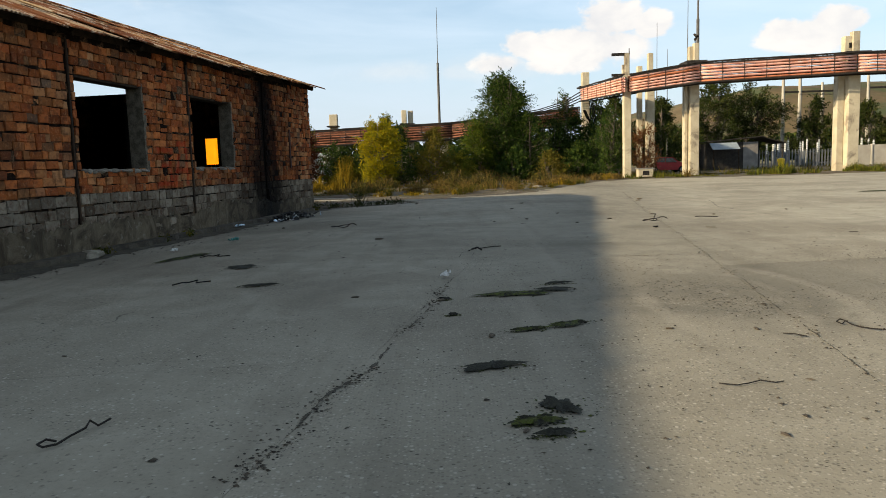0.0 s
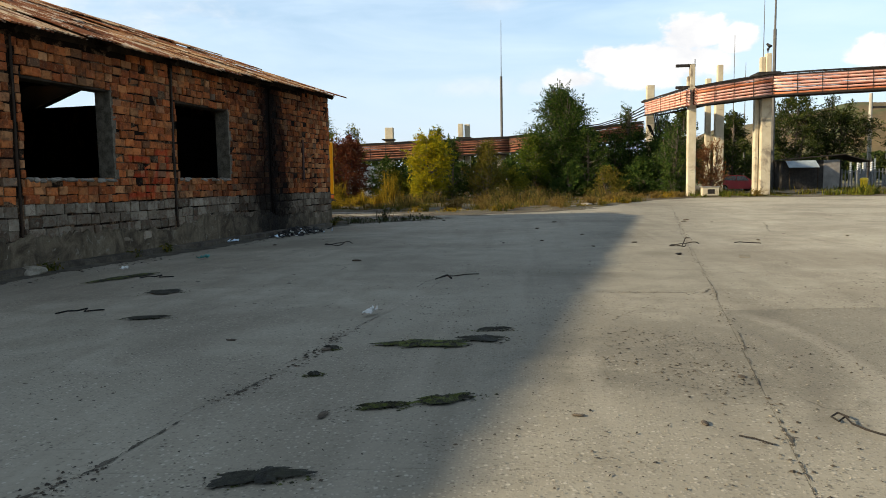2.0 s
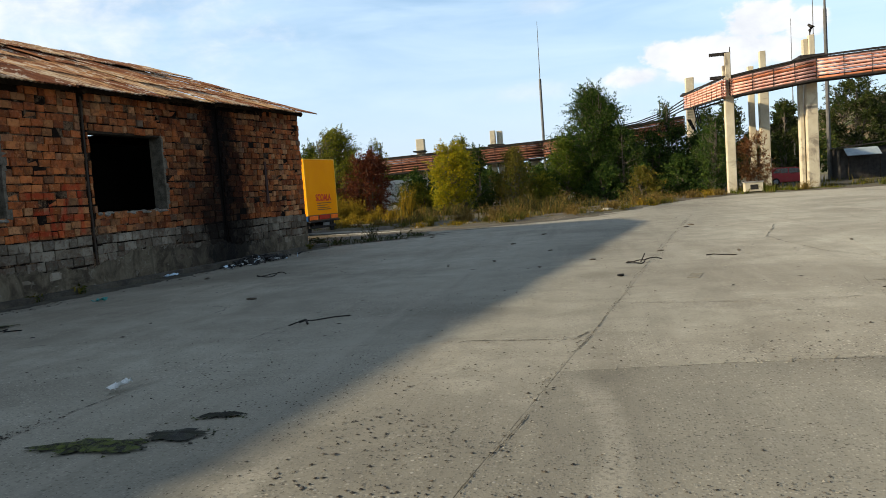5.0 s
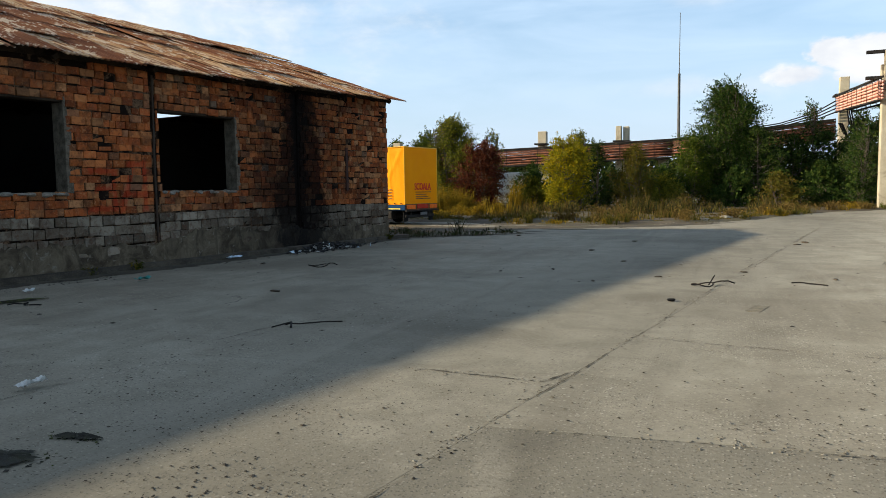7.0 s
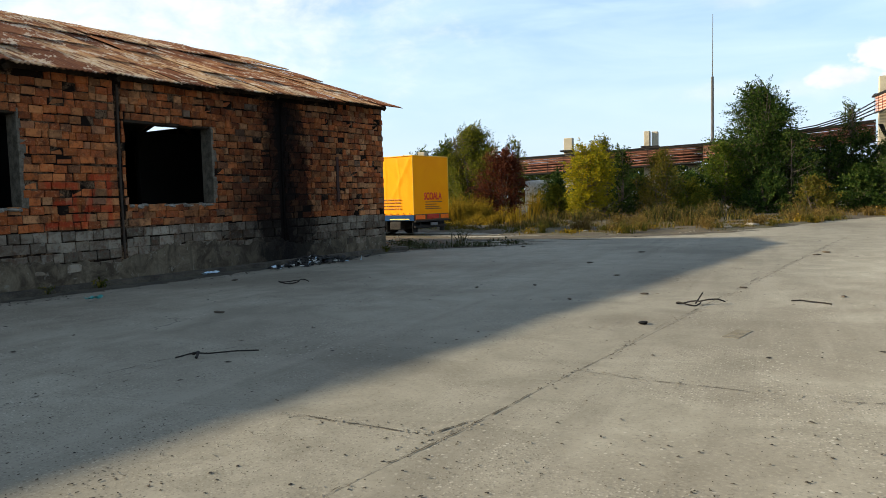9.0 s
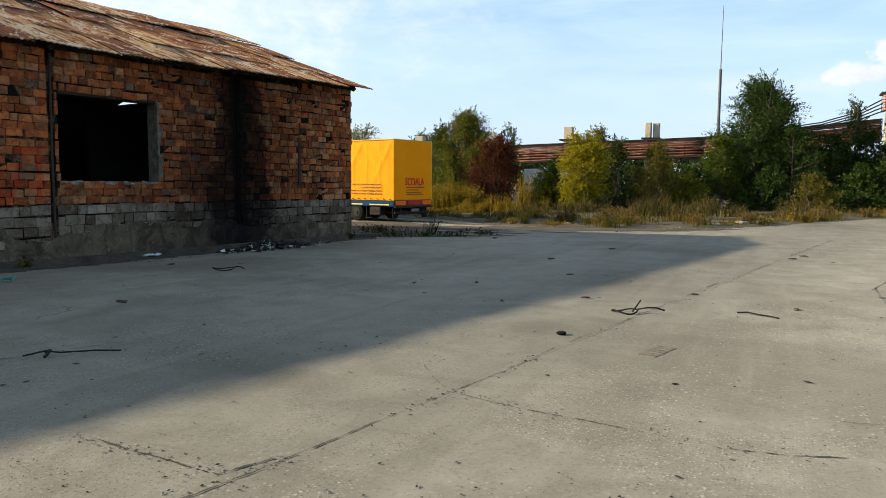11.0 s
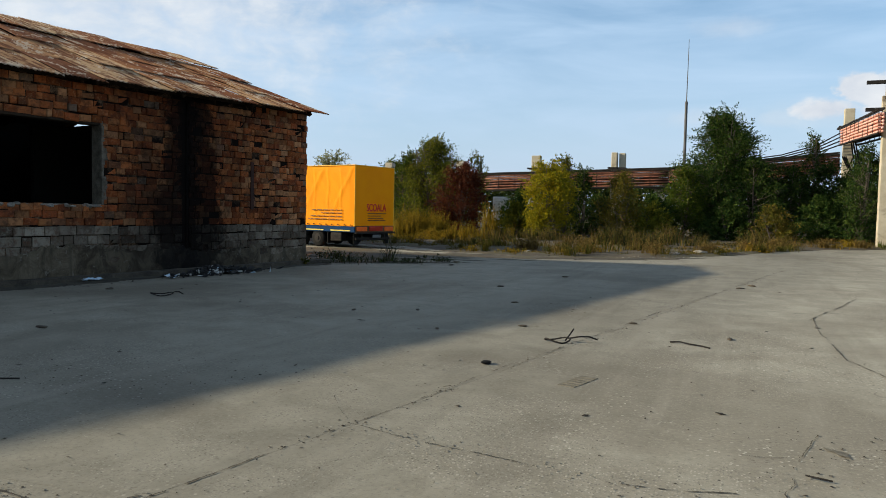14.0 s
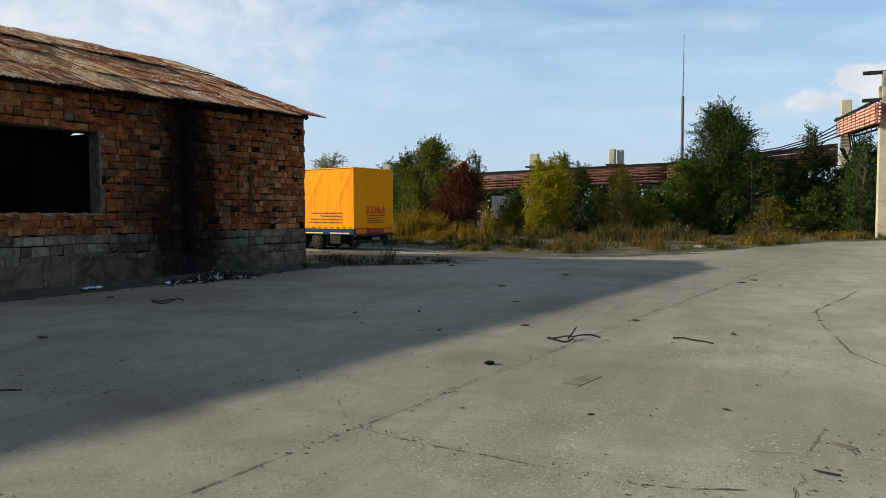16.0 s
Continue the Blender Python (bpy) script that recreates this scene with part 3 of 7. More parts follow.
def rust_mat():
    m, nt = blank("rusty_corrugated_sheet")
    pos = where(nt)
    r = chance(nt, "object")
    rel = nd(nt, "ShaderNodeVectorMath", {"operation": "SUBTRACT"}, i0=pos, i1=BC).outputs[0]
    run = nd(nt, "ShaderNodeMapping", None, Vector=rel, Rotation=(0, 0, radians(8.8)), Scale=(0.35, 2.6, 0.35)).outputs[0]
    streak = fnoise(nt, run, 2.0, 6.0, 0.65, 0.3)
    spots = fnoise(nt, pos, 2.6, 6.0, 0.65, 0.6)
    fine = fnoise(nt, pos, 40.0, 3.0, 0.7)
    c = ramp(nt, r, [(0.0, (0.10, 0.034, 0.014)), (0.22, (0.20, 0.074, 0.030)), (0.45, (0.28, 0.125, 0.052)), (0.65, (0.38, 0.215, 0.105)), (0.85, (0.46, 0.315, 0.180)), (1.0, (0.34, 0.26, 0.18))])
    c = mixc(nt, mth(nt, "MULTIPLY", band(nt, streak, 0.45, 0.57), 0.88), c, (0.115, 0.036, 0.016))
    c = mixc(nt, mth(nt, "MULTIPLY", band(nt, spots, 0.53, 0.61), 0.82), c, (0.50, 0.41, 0.315))
    c = mixc(nt, mth(nt, "MULTIPLY", band(nt, fine, 0.55, 0.8), 0.35), c, (0.09, 0.045, 0.03))
    finish(nt, c, 0.85, 0.0, mth(nt, "ADD", fine, spots), 0.004, 0.12)
    return m


def moss_mat():
    m, nt = blank("moss_and_mud")
    pos = where(nt)
    n = fnoise(nt, pos, 14.0, 5.0, 0.65, 0.4)
    c = mixc(nt, band(nt, n, 0.42, 0.62), (0.016, 0.015, 0.010), (0.078, 0.094, 0.018))
    c = mixc(nt, mth(nt, "MULTIPLY", band(nt, fnoise(nt, pos, 60.0, 2.0), 0.55, 0.7), 0.6), c, (0.10, 0.10, 0.05))
    finish(nt, c, 0.9, 0, n, 0.03, 0.3, 1.0)
    return m


M_PLASTER = plaster_mat()
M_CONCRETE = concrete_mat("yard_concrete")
M_CONCRETE_WORN = concrete_mat("yard_concrete_worn", True)
M_RUST = rust_mat()
M_MOSS = moss_mat()
M_LEAF_DARK = leaf_mat("leaf_dark_green", [(0.0, (0.016, 0.036, 0.008)), (0.6, (0.048, 0.090, 0.015)), (1.0, (0.130, 0.165, 0.028))], 0.16, 0.84)
M_LEAF_FAR = leaf_mat("leaf_far_green", [(0.0, (0.020, 0.038, 0.010)), (0.6, (0.058, 0.078, 0.017)), (1.0, (0.125, 0.125, 0.026))], 0.15, 0.72)
M_LEAF_GREEN = leaf_mat("leaf_green", [(0.0, (0.040, 0.074, 0.008)), (0.6, (0.115, 0.165, 0.016)), (1.0, (0.24, 0.24, 0.026))], 0.2, 0.70)
M_LEAF_OLIVE = leaf_mat("leaf_olive", [(0.0, (0.060, 0.078, 0.010)), (0.6, (0.165, 0.168, 0.016)), (1.0, (0.33, 0.28, 0.026))], 0.28, 0.95)
M_LEAF_YELLOW = leaf_mat("leaf_yellow_green", [(0.0, (0.150, 0.165, 0.012)), (0.6, (0.355, 0.290, 0.010)), (1.0, (0.62, 0.42, 0.012))], 0.3, 0.95)
M_LEAF_RED = leaf_mat("leaf_dark_red", [(0.0, (0.040, 0.014, 0.009)), (0.6, (0.150, 0.036, 0.018)), (1.0, (0.24, 0.085, 0.026))], 0.28, 0.92)
M_LEAF_BROWN = leaf_mat("leaf_brown_red", [(0.0, (0.10, 0.040, 0.016)), (0.6, (0.24, 0.090, 0.036)), (1.0, (0.33, 0.19, 0.070))], 0.35, 0.95)
M_LEAF_AUTUMN = leaf_mat("leaf_olive_brown", [(0.0, (0.070, 0.080, 0.012)), (0.55, (0.190, 0.170, 0.022)), (1.0, (0.31, 0.190, 0.034))], 0.25, 0.78)
M_SCUFF = surf("scuffed_concrete", (0.095, 0.083, 0.060), (0.20, 0.175, 0.13), 9, 60, 0.9)
M_JOINT = surf("joint_dirt", (0.035, 0.029, 0.021), (0.10, 0.086, 0.063), 6, 60, 0.95, depth=0.01)
M_MUD = surf("damp_black_mud", (0.011, 0.011, 0.009), (0.040, 0.040, 0.026), 16, 70, 0.85, depth=0.02)
M_APRON = surf("dirty_kerb", (0.026, 0.021, 0.015), (0.095, 0.078, 0.056), 2.5, 40, 0.95, depth=0.012)
M_DIRT = surf("dark_dirt", (0.035, 0.03, 0.022), (0.10, 0.085, 0.06), 3, 40, 0.95, depth=0.02)
M_LEAF_PALE = leaf_mat("leaf_pale", [(0.0, (0.217, 0.228, 0.108)), (0.6, (0.369, 0.358, 0.174)), (1.0, (0.543, 0.501, 0.261))], 0.35, 0.9)
M_STRAW = leaf_mat("dry_grass", [(0.0, (0.10, 0.066, 0.020)), (0.5, (0.22, 0.142, 0.038)), (1.0, (0.40, 0.27, 0.080))], 0.3, 0.68)
M_GOLD = leaf_mat("golden_weeds", [(0.0, (0.13, 0.096, 0.010)), (0.5, (0.31, 0.205, 0.016)), (1.0, (0.50, 0.30, 0.025))], 0.35, 0.74)
M_WEED = leaf_mat("dark_weeds", [(0.0, (0.02, 0.026, 0.010)), (0.6, (0.05, 0.055, 0.020)), (1.0, (0.14, 0.11, 0.045))], 0.2)
M_LAWN = leaf_mat("fresh_grass", [(0.0, (0.045, 0.070, 0.010)), (0.5, (0.130, 0.145, 0.018)), (1.0, (0.24, 0.21, 0.030))], 0.3, 0.85)
M_GRASS = leaf_mat("green_grass", [(0.0, (0.04, 0.052, 0.010)), (0.5, (0.115, 0.105, 0.016)), (1.0, (0.25, 0.18, 0.034))], 0.3, 0.75)

# ---- building blocks ----
rng = np.random.default_rng(7)


def mesh_of(name, verts, faces, material=None, smooth=False):
    """A mesh from arrays; faces all have the same number of corners."""
    verts, faces = np.asarray(verts, dtype=np.float32), np.asarray(faces, dtype=np.int32)
    me = bpy.data.meshes.new(name)
    k = faces.shape[1]
    me.vertices.add(len(verts))
    me.vertices.foreach_set("co", verts.ravel())
    me.loops.add(faces.size)
    me.loops.foreach_set("vertex_index", faces.ravel())
    me.polygons.add(len(faces))
    me.polygons.foreach_set("loop_start", np.arange(0, faces.size, k, dtype=np.int32))
    me.polygons.foreach_set("use_smooth", np.full(len(faces), smooth, dtype=bool))
    me.update(calc_edges=True)
    me.validate()
    if material:
        me.materials.append(material)
    return me


def part(name, shape, material, parent=None, label="", smooth=False):
    """Links a bmesh or a mesh as one object under a thing or a part."""
    if isinstance(shape, bmesh.types.BMesh):
        bmesh.ops.recalc_face_normals(shape, faces=shape.faces)
        me = bpy.data.meshes.new(name)
        shape.to_mesh(me)
        shape.free()
        me.materials.append(material)
        if smooth:
            me.polygons.foreach_set("use_smooth", np.ones(len(me.polygons), dtype=bool))
    else:
        me = shape
        if material and not me.materials:
            me.materials.append(material)
    ob = new(name, me)
    if parent:
        ob.parent = parent
    return tagged(ob, label)


def thing(name, m, label, category, group="", kind=""):
    ob = new(name)
    ob.matrix_basis = m
    ob.empty_display_size = 0.3
    return tagged(ob, label, category, group, kind)


def box(x0, x1, y0, y1, z0, z1, bevel=0.0, bm=None):
    b = bmesh.new()
    vs = [b.verts.new((x, y, z)) for x in (x0, x1) for y in (y0, y1) for z in (z0, z1)]
    for f in ((0, 1, 3, 2), (4, 6, 7, 5), (0, 4, 5, 1), (2, 3, 7, 6), (0, 2, 6, 4), (1, 5, 7, 3)):
        b.faces.new([vs[i] for i in f])
    bmesh.ops.recalc_face_normals(b, faces=b.faces)
    if bevel:
        bmesh.ops.bevel(b, geom=list(b.edges), offset=bevel, segments=1, affect="EDGES")
    if bm is None:
        return b
    join(bm, b)
    return bm


def join(bm, other):
    me = bpy.data.meshes.new("tmp")
    other.to_mesh(me)
    other.free()
    bm.from_mesh(me)
    bpy.data.meshes.remove(me)


def tube(points, radii, sides=6, bm=None, caps=True):
    """A round bar along a line of points."""
    bm = bm or bmesh.new()
    pts = [Vector(p) for p in points]
    if isinstance(radii, (int, float)):
        radii = [radii] * len(pts)
    rings = []
    for i, p in enumerate(pts):
        d = (pts[min(i + 1, len(pts) - 1)] - pts[max(i - 1, 0)]).normalized()
        a = d.orthogonal().normalized() if abs(d.z) > 0.95 else d.cross(Vector((0, 0, 1))).normalized()
        b = d.cross(a)
        rings.append([bm.verts.new(p + (a * math.cos(2 * math.pi * k / sides) + b * math.sin(2 * math.pi * k / sides)) * radii[i]) for k in range(sides)])
    for r0, r1 in zip(rings, rings[1:]):
        for k in range(sides):
            bm.faces.new((r0[k], r0[(k + 1) % sides], r1[(k + 1) % sides], r1[k]))
    if caps:
        bm.faces.new(rings[0])
        bm.faces.new(rings[-1])
    return bm


def profile(points, y0, y1):
    """A closed outline in x and z drawn out from y0 to y1."""
    bm = bmesh.new()
    a = [bm.verts.new((x, y0, z)) for x, z in points]
    b = [bm.verts.new((x, y1, z)) for x, z in points]
    bm.faces.new(a)
    bm.faces.new(b)
    for i in range(len(a)):
        j = (i + 1) % len(a)
        bm.faces.new((a[i], a[j], b[j], b[i]))
    return bm


def lump(rx, ry, rz, seed, rough=0.3):
    """A broken, uneven lump with the given half sizes."""
    g = np.random.default_rng(seed)
    bm = bmesh.new()
    bmesh.ops.create_icosphere(bm, subdivisions=2, radius=1.0)
    for v in bm.verts:
        d = 1 + rough * noise.noise(v.co * 1.7 + Vector((seed * 0.37, seed * 0.11, 0))) + g.uniform(-0.1, 0.1)
        v.co = Vector((v.co.x * rx * d, v.co.y * ry * d, v.co.z * rz * d))
    return bm


def text_mesh(words, size, material):
    cu = bpy.data.curves.new("words", "FONT")
    cu.body, cu.size, cu.align_x, cu.extrude = words, size, "LEFT", 0.004
    cu.offset = 0.020 * size
    ob = new("words", cu)
    bpy.context.view_layer.update()
    me = bpy.data.meshes.new_from_object(ob)
    bpy.data.objects.remove(ob)
    me.materials.clear()
    me.materials.append(material)
    return me


def leaf_cloud(name, centres, size, material, flat=0.0, axis=None, facing=None):
    """Many small folded leaves, one at each centre, along the given axes or thrown at random."""
    n = len(centres)
    a = rng.normal(size=(n, 3)) if axis is None else np.array(axis)
    if axis is None:
        a[:, 2] -= 0.35
    a /= np.linalg.norm(a, axis=1)[:, None]
    b = rng.normal(size=(n, 3)) if facing is None else np.cross(a, facing)
    b[:, 2] *= 1.0 - flat
    b -= a * (a * b).sum(1)[:, None]
    b /= np.linalg.norm(b, axis=1)[:, None]
    c = np.cross(a, b)
    s = 0.72 * rng.uniform(size[0], size[1], n)[:, None]
    base, tip = centres - a * s * 0.5, centres + a * s * 0.5
    left, right = centres + b * s * 0.30 + c * s * 0.09, centres - b * s * 0.30 + c * s * 0.09
    v = np.stack([base, left, tip, right], 1).reshape(-1, 3)
    i = np.arange(n)[:, None] * 4
    return mesh_of(name, v, np.concatenate([i + [0, 1, 2], i + [0, 2, 3]], 1).reshape(-1, 3), material)


def tree(name, x, y, height, width, material, label, leaves=9000, size=(0.10, 0.19), low=0.03, lean=(0.0, 0.0), peak=0.40, group="", branches=80, category="bush", stems=3, point=1.0, shoot=0.55, rise=0.5, droop=0.35, loose=0.0):
    """A trunk, limbs and leafy shoots. peak: where along the height the crown is widest; point: how sharply it narrows above;
    shoot: the shoots' length; rise: how steeply they climb; loose: the share of bare limb left open to view."""
    root = thing(name, pose(x, y, 0.0), label, category, group)
    wood = bmesh.new()
    tops = []
    for k in range(stems):
        ang = rng.uniform(0, 6.3)
        bend = np.array([math.cos(ang), math.sin(ang), 0.0]) * width * 0.15 * (stems > 1)
        top = np.array([lean[0] * height, lean[1] * height, height * rng.uniform(0.82, 0.93)]) + bend * 1.4
        mid = bend * 0.7 + np.array([lean[0], lean[1], 1.0]) * height * 0.4
        tube([bend * 0.1, mid, top], [0.014 * height, 0.009 * height, 0.003 * height], 6, wood)
        tops.append((bend * 0.1, mid, top))
    foot, tip = np.zeros((branches, 3)), np.zeros((branches, 3))
    # uneven lobes, so that the outline is never round
    lobes = rng.uniform(0, 6.28, 3)
    for k in range(branches):
        h = low + (0.97 - low) * rng.uniform(0, 1) ** 0.8
        env = (h - low) / (peak - low) if h < peak else (1 - h) / (1 - peak)
        env = np.clip(env, 0.0, 1.0) ** (0.4 if h < peak else point)
        ang = rng.uniform(0, 2 * math.pi)
        r = 0.5 * width * max(env, 0.06) * rng.uniform(0.62, 1.08) * (1 + 0.22 * math.sin(2 * ang + lobes[0] + 5 * h) + 0.12 * math.sin(3 * ang + lobes[1] - 9 * h))
        b0, b1, b2 = tops[k % stems]
        g = min(max(h - rng.uniform(0.10, 0.24), 0.02) / 0.88, 1.0)
        foot[k] = b0 + (b1 - b0) * g / 0.46 if g < 0.46 else b1 + (b2 - b1) * (g - 0.46) / 0.54
        tip[k] = [r * math.cos(ang) + lean[0] * height * h, r * math.sin(ang) + lean[1] * height * h, height * h]
        mid = foot[k] * 0.5 + tip[k] * 0.5 - [0, 0, 0.02 * height]
        tube([foot[k], mid, tip[k]], [0.0045 * height, 0.003 * height, 0.0014 * height], 4, wood, caps=False)
    per = 13
    n = max(8, leaves // per)
    k = rng.integers(0, branches, n)
    s = (rng.uniform(0.1 + 0.5 * loose, 1.0, n) ** 0.6)[:, None]
    span = tip[k] - foot[k]
    at = foot[k] + span * s + rng.normal(0, 0.045, (n, 3)) * height ** 0.6
    out = span * [1, 1, 0.25]
    out /= np.linalg.norm(out, axis=1)[:, None] + 1e-6
    way = out * rng.uniform(0.3, 1.0, (n, 1)) + np.array([0, 0, 1.0]) * rng.uniform(-0.15, 2 * rise, (n, 1)) + rng.normal(0, 0.38, (n, 3))
    way /= np.linalg.norm(way, axis=1)[:, None]
    ln = shoot * rng.uniform(0.45, 1.25, (n, 1)) * height ** 0.25
    across = np.cross(way, rng.normal(size=(n, 3)))
    across /= np.linalg.norm(across, axis=1)[:, None]
    c, ax, up = [], [], []
    for j in range(per):
        t = (j + rng.uniform(0.2, 0.8, (n, 1))) / per
        sign = 1.0 if j % 2 else -1.0
        a = way * 0.6 + across * sign * 0.75 * (1.1 - t) + rng.normal(0, 0.30, (n, 3)) - [0, 0, 0.15]
        a /= np.linalg.norm(a, axis=1)[:, None]
        c.append(at + way * ln * t - np.array([0, 0, 1.0]) * droop * ln * t * t + a * 0.38 * size[1])
        ax.append(a)
        up.append(np.array([0, 0, 0.8]) + rng.normal(0, 0.6, (n, 3)))
    c, ax, up = np.concatenate(c), np.concatenate(ax), np.concatenate(up)
    keep = c[:, 2] > 0.04
    for q in range(0, n, 3):
        tube([at[q], at[q] + way[q] * ln[q] * 0.8 - [0, 0, droop * ln[q][0] * 0.6]], [0.0016 * height, 0.0008 * height], 3, wood, caps=False)
    part("trunk", wood, M_BARK, root)
    part("crown", leaf_cloud("crown", c[keep], size, material, 0.0, ax[keep], up[keep]), material, root)
    return root


def blades(name, xy, height, material, label, category="grass", width=0.012, lean=0.35, plume=0.0, base=0.0):
    """Upright blades or stalks at the given places, joined."""
    n = len(xy)
    h = rng.uniform(height * 0.5, height, n) if isinstance(height, (int, float)) else np.asarray(height)
    ang = rng.uniform(0, 2 * math.pi, n)
    side = np.stack([np.cos(ang), np.sin(ang), np.zeros(n)], 1)
    out = rng.normal(size=(n, 3)) * lean
    out[:, 2] = 0
    z0 = np.zeros((n, 3))
    z0[:, :2] = xy
    z0[:, 2] = base
    up = np.array([0, 0, 1.0])
    w = (width * rng.uniform(0.6, 1.5, n))[:, None]
    hh = h[:, None]
    mid = z0 + up * hh * 0.55 + out * hh * 0.25
    tip = z0 + up * hh + out * hh * 0.8
    v = np.stack([z0 - side * w, z0 + side * w, mid + side * w * 0.8, mid - side * w * 0.8, tip], 1)
    f = np.arange(n)[:, None] * 5 + np.array([[0, 1, 2, 0, 2, 3, 3, 2, 4]])
    v, f = v.reshape(-1, 3), f.reshape(-1, 3)
    if plume:
        k = rng.integers(0, n, int(n * plume * 3))
        cen = tip[k] - up * rng.uniform(0, 0.22, len(k))[:, None] * hh[k] + rng.normal(size=(len(k), 3)) * 0.03
        a = rng.normal(size=(len(k), 3)) * 0.035
        b = rng.normal(size=(len(k), 3)) * 0.035
        f2 = np.arange(len(k))[:, None] * 3 + np.array([[0, 1, 2]]) + len(v)
        v = np.concatenate([v, np.stack([cen, cen + a, cen + b], 1).reshape(-1, 3)])
        f = np.concatenate([f, f2])
    ob = part(name, mesh_of(name, v, f, material), material)
    return tagged(ob, label, category, "", "stuff")


# ---- ground ----
def grid_mesh(name, xs, ys, height, material, keep=None):
    X, Y = np.meshgrid(xs, ys)
    v = np.stack([X, Y, height(X, Y)], -1).reshape(-1, 3)
    nx = len(xs)
    i, j = np.meshgrid(np.arange(nx - 1), np.arange(len(ys) - 1))
    a = (j * nx + i).ravel()
    f = np.stack([a, a + 1, a + nx + 1, a + nx], 1)
    if keep is not None:
        f = f[keep((X[:-1, :-1] + X[1:, 1:]) / 2, (Y[:-1, :-1] + Y[1:, 1:]) / 2).ravel()]
    return mesh_of(name, v, f, material, True)


def wave(x, y, s, seed=0.0):
    return (np.sin(x * s + 1.3 * np.sin(y * s * 0.7 + seed)) + np.sin(y * s * 1.3 + seed * 2.1 + 1.1 * np.sin(x * s * 0.9))) * 0.5


far = np.array([-1800, -500, -160, -60, 60, 160, 500, 1800.0])
tagged(part("ground", grid_mesh("ground", far, far, lambda x, y: x * 0 - 0.09, M_FIELD), M_FIELD), "rough grassy field of dry grass and earth", "ground", "", "structure")

# the yard's far edge, where soil and weeds cover the concrete
EDGE_X = [-60, -12, -8, -5, -3.1, 0.9, 4.5, 6.3, 8.6, 11.5, 13, 17, 22, 29, 33, 60, 90]
EDGE_Y = [36.5, 36.5, 36.3, 35.2, 33.2, 33.4, 35.4, 39, 45, 48.8, 50.6, 49.6, 48.2, 47.6, 52, 54, 56]


def edge_y(x):
    return np.interp(x, EDGE_X, EDGE_Y) + 0.35 * wave(x, x * 0.6, 1.9) + 0.18 * wave(x, x, 6.1, 2.0)


def verge_z(x, y):
    d = y - edge_y(x)
    return np.clip(d, -0.3, 1.2) * 0.06 + 0.012 * wave(x, y, 2.3) + 0.012 * wave(x, y, 6.0, 1.0) + 0.02 * wave(x, y, 0.6, 2.0) * np.clip(d, 0, 1)


tagged(part("verge", grid_mesh("verge", np.arange(-60, 90, 0.4), np.arange(31, 112, 0.4), verge_z, M_SOIL, lambda x, y: y > edge_y(x) - 0.25), M_SOIL),
       "bare soil and rubble verge with patches of moss", "verge", "", "structure")


# ---- brick building ----
building = thing("brick_building", pose(*BC, 0, 0, -8.8), "derelict red brick building with grey block base and rusty roof", "building")
WALL_TOP, LENGTH, DEEP = 4.12, 34.0, 11.4
WINDOWS = [(-8.14, -6.05), (-12.22, -10.13)]      # along the wall
SILL, HEAD = 1.57, 3.26
COLUMNS = [-4.02, -8.27, -12.38]


def lowered(bm):
    """Lets the top of a wall follow the sagging eave."""
    for v in bm.verts:
        if v.co.z > 4.0:
            v.co.z += 0.019 * v.co.y
    return bm


def building_shell():
    wall = part("wall", lowered(box(-0.34, -0.016, -LENGTH, -12.22, 0, WALL_TOP)), M_MORTAR, building, "long brick wall with unglazed openings")
    for a, b in ((-10.13, -8.14), (-6.05, 0.0)):
        part("wall_pier", lowered(box(-0.34, -0.016, a, b, 0, WALL_TOP)), M_MORTAR, wall)
    for a, b in WINDOWS:
        part("wall_spandrel", box(-0.34, -0.016, a, b, 0, SILL - 0.05), M_MORTAR, wall)
        part("wall_head", lowered(box(-0.34, -0.016, a, b, HEAD, WALL_TOP)), M_MORTAR, wall)
    gable = part("gable_wall", box(-DEEP, -6.7, -0.34, -0.004, 0, 4.15), M_MORTAR, building, "far gable wall with an opening")
    for a, b, z0, z1 in ((-6.7, -3.95, 0, 4.15), (-3.95, -3.2, 0, 1.7), (-3.95, -3.2, 2.6, 4.15), (-3.2, -0.345, 0, 4.15)):
        part("gable_pier", box(a, b, -0.34, -0.004, z0, z1), M_MORTAR, gable)
    # unseen rear and end walls, raised to keep the sun out of the room
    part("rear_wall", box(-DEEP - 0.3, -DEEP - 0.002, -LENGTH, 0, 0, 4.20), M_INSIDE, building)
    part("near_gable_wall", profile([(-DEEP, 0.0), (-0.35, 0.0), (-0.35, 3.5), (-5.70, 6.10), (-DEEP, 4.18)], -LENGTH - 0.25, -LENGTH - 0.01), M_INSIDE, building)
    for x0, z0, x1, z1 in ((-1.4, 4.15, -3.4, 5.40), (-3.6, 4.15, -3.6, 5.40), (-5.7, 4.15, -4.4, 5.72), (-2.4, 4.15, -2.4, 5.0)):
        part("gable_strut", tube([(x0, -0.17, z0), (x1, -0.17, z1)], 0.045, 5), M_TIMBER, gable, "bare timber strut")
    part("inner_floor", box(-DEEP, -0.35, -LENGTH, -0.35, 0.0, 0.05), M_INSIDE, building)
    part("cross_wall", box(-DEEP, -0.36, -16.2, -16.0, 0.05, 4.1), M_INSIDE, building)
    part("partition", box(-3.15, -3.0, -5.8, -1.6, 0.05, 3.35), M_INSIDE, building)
    return wall


wall = building_shell()


def in_opening(y0, y1, z0, z1):
    return any(y1 > a + 0.01 and y0 < b - 0.01 and z1 > SILL + 0.01 and z0 < HEAD - 0.07 for a, b in WINDOWS)


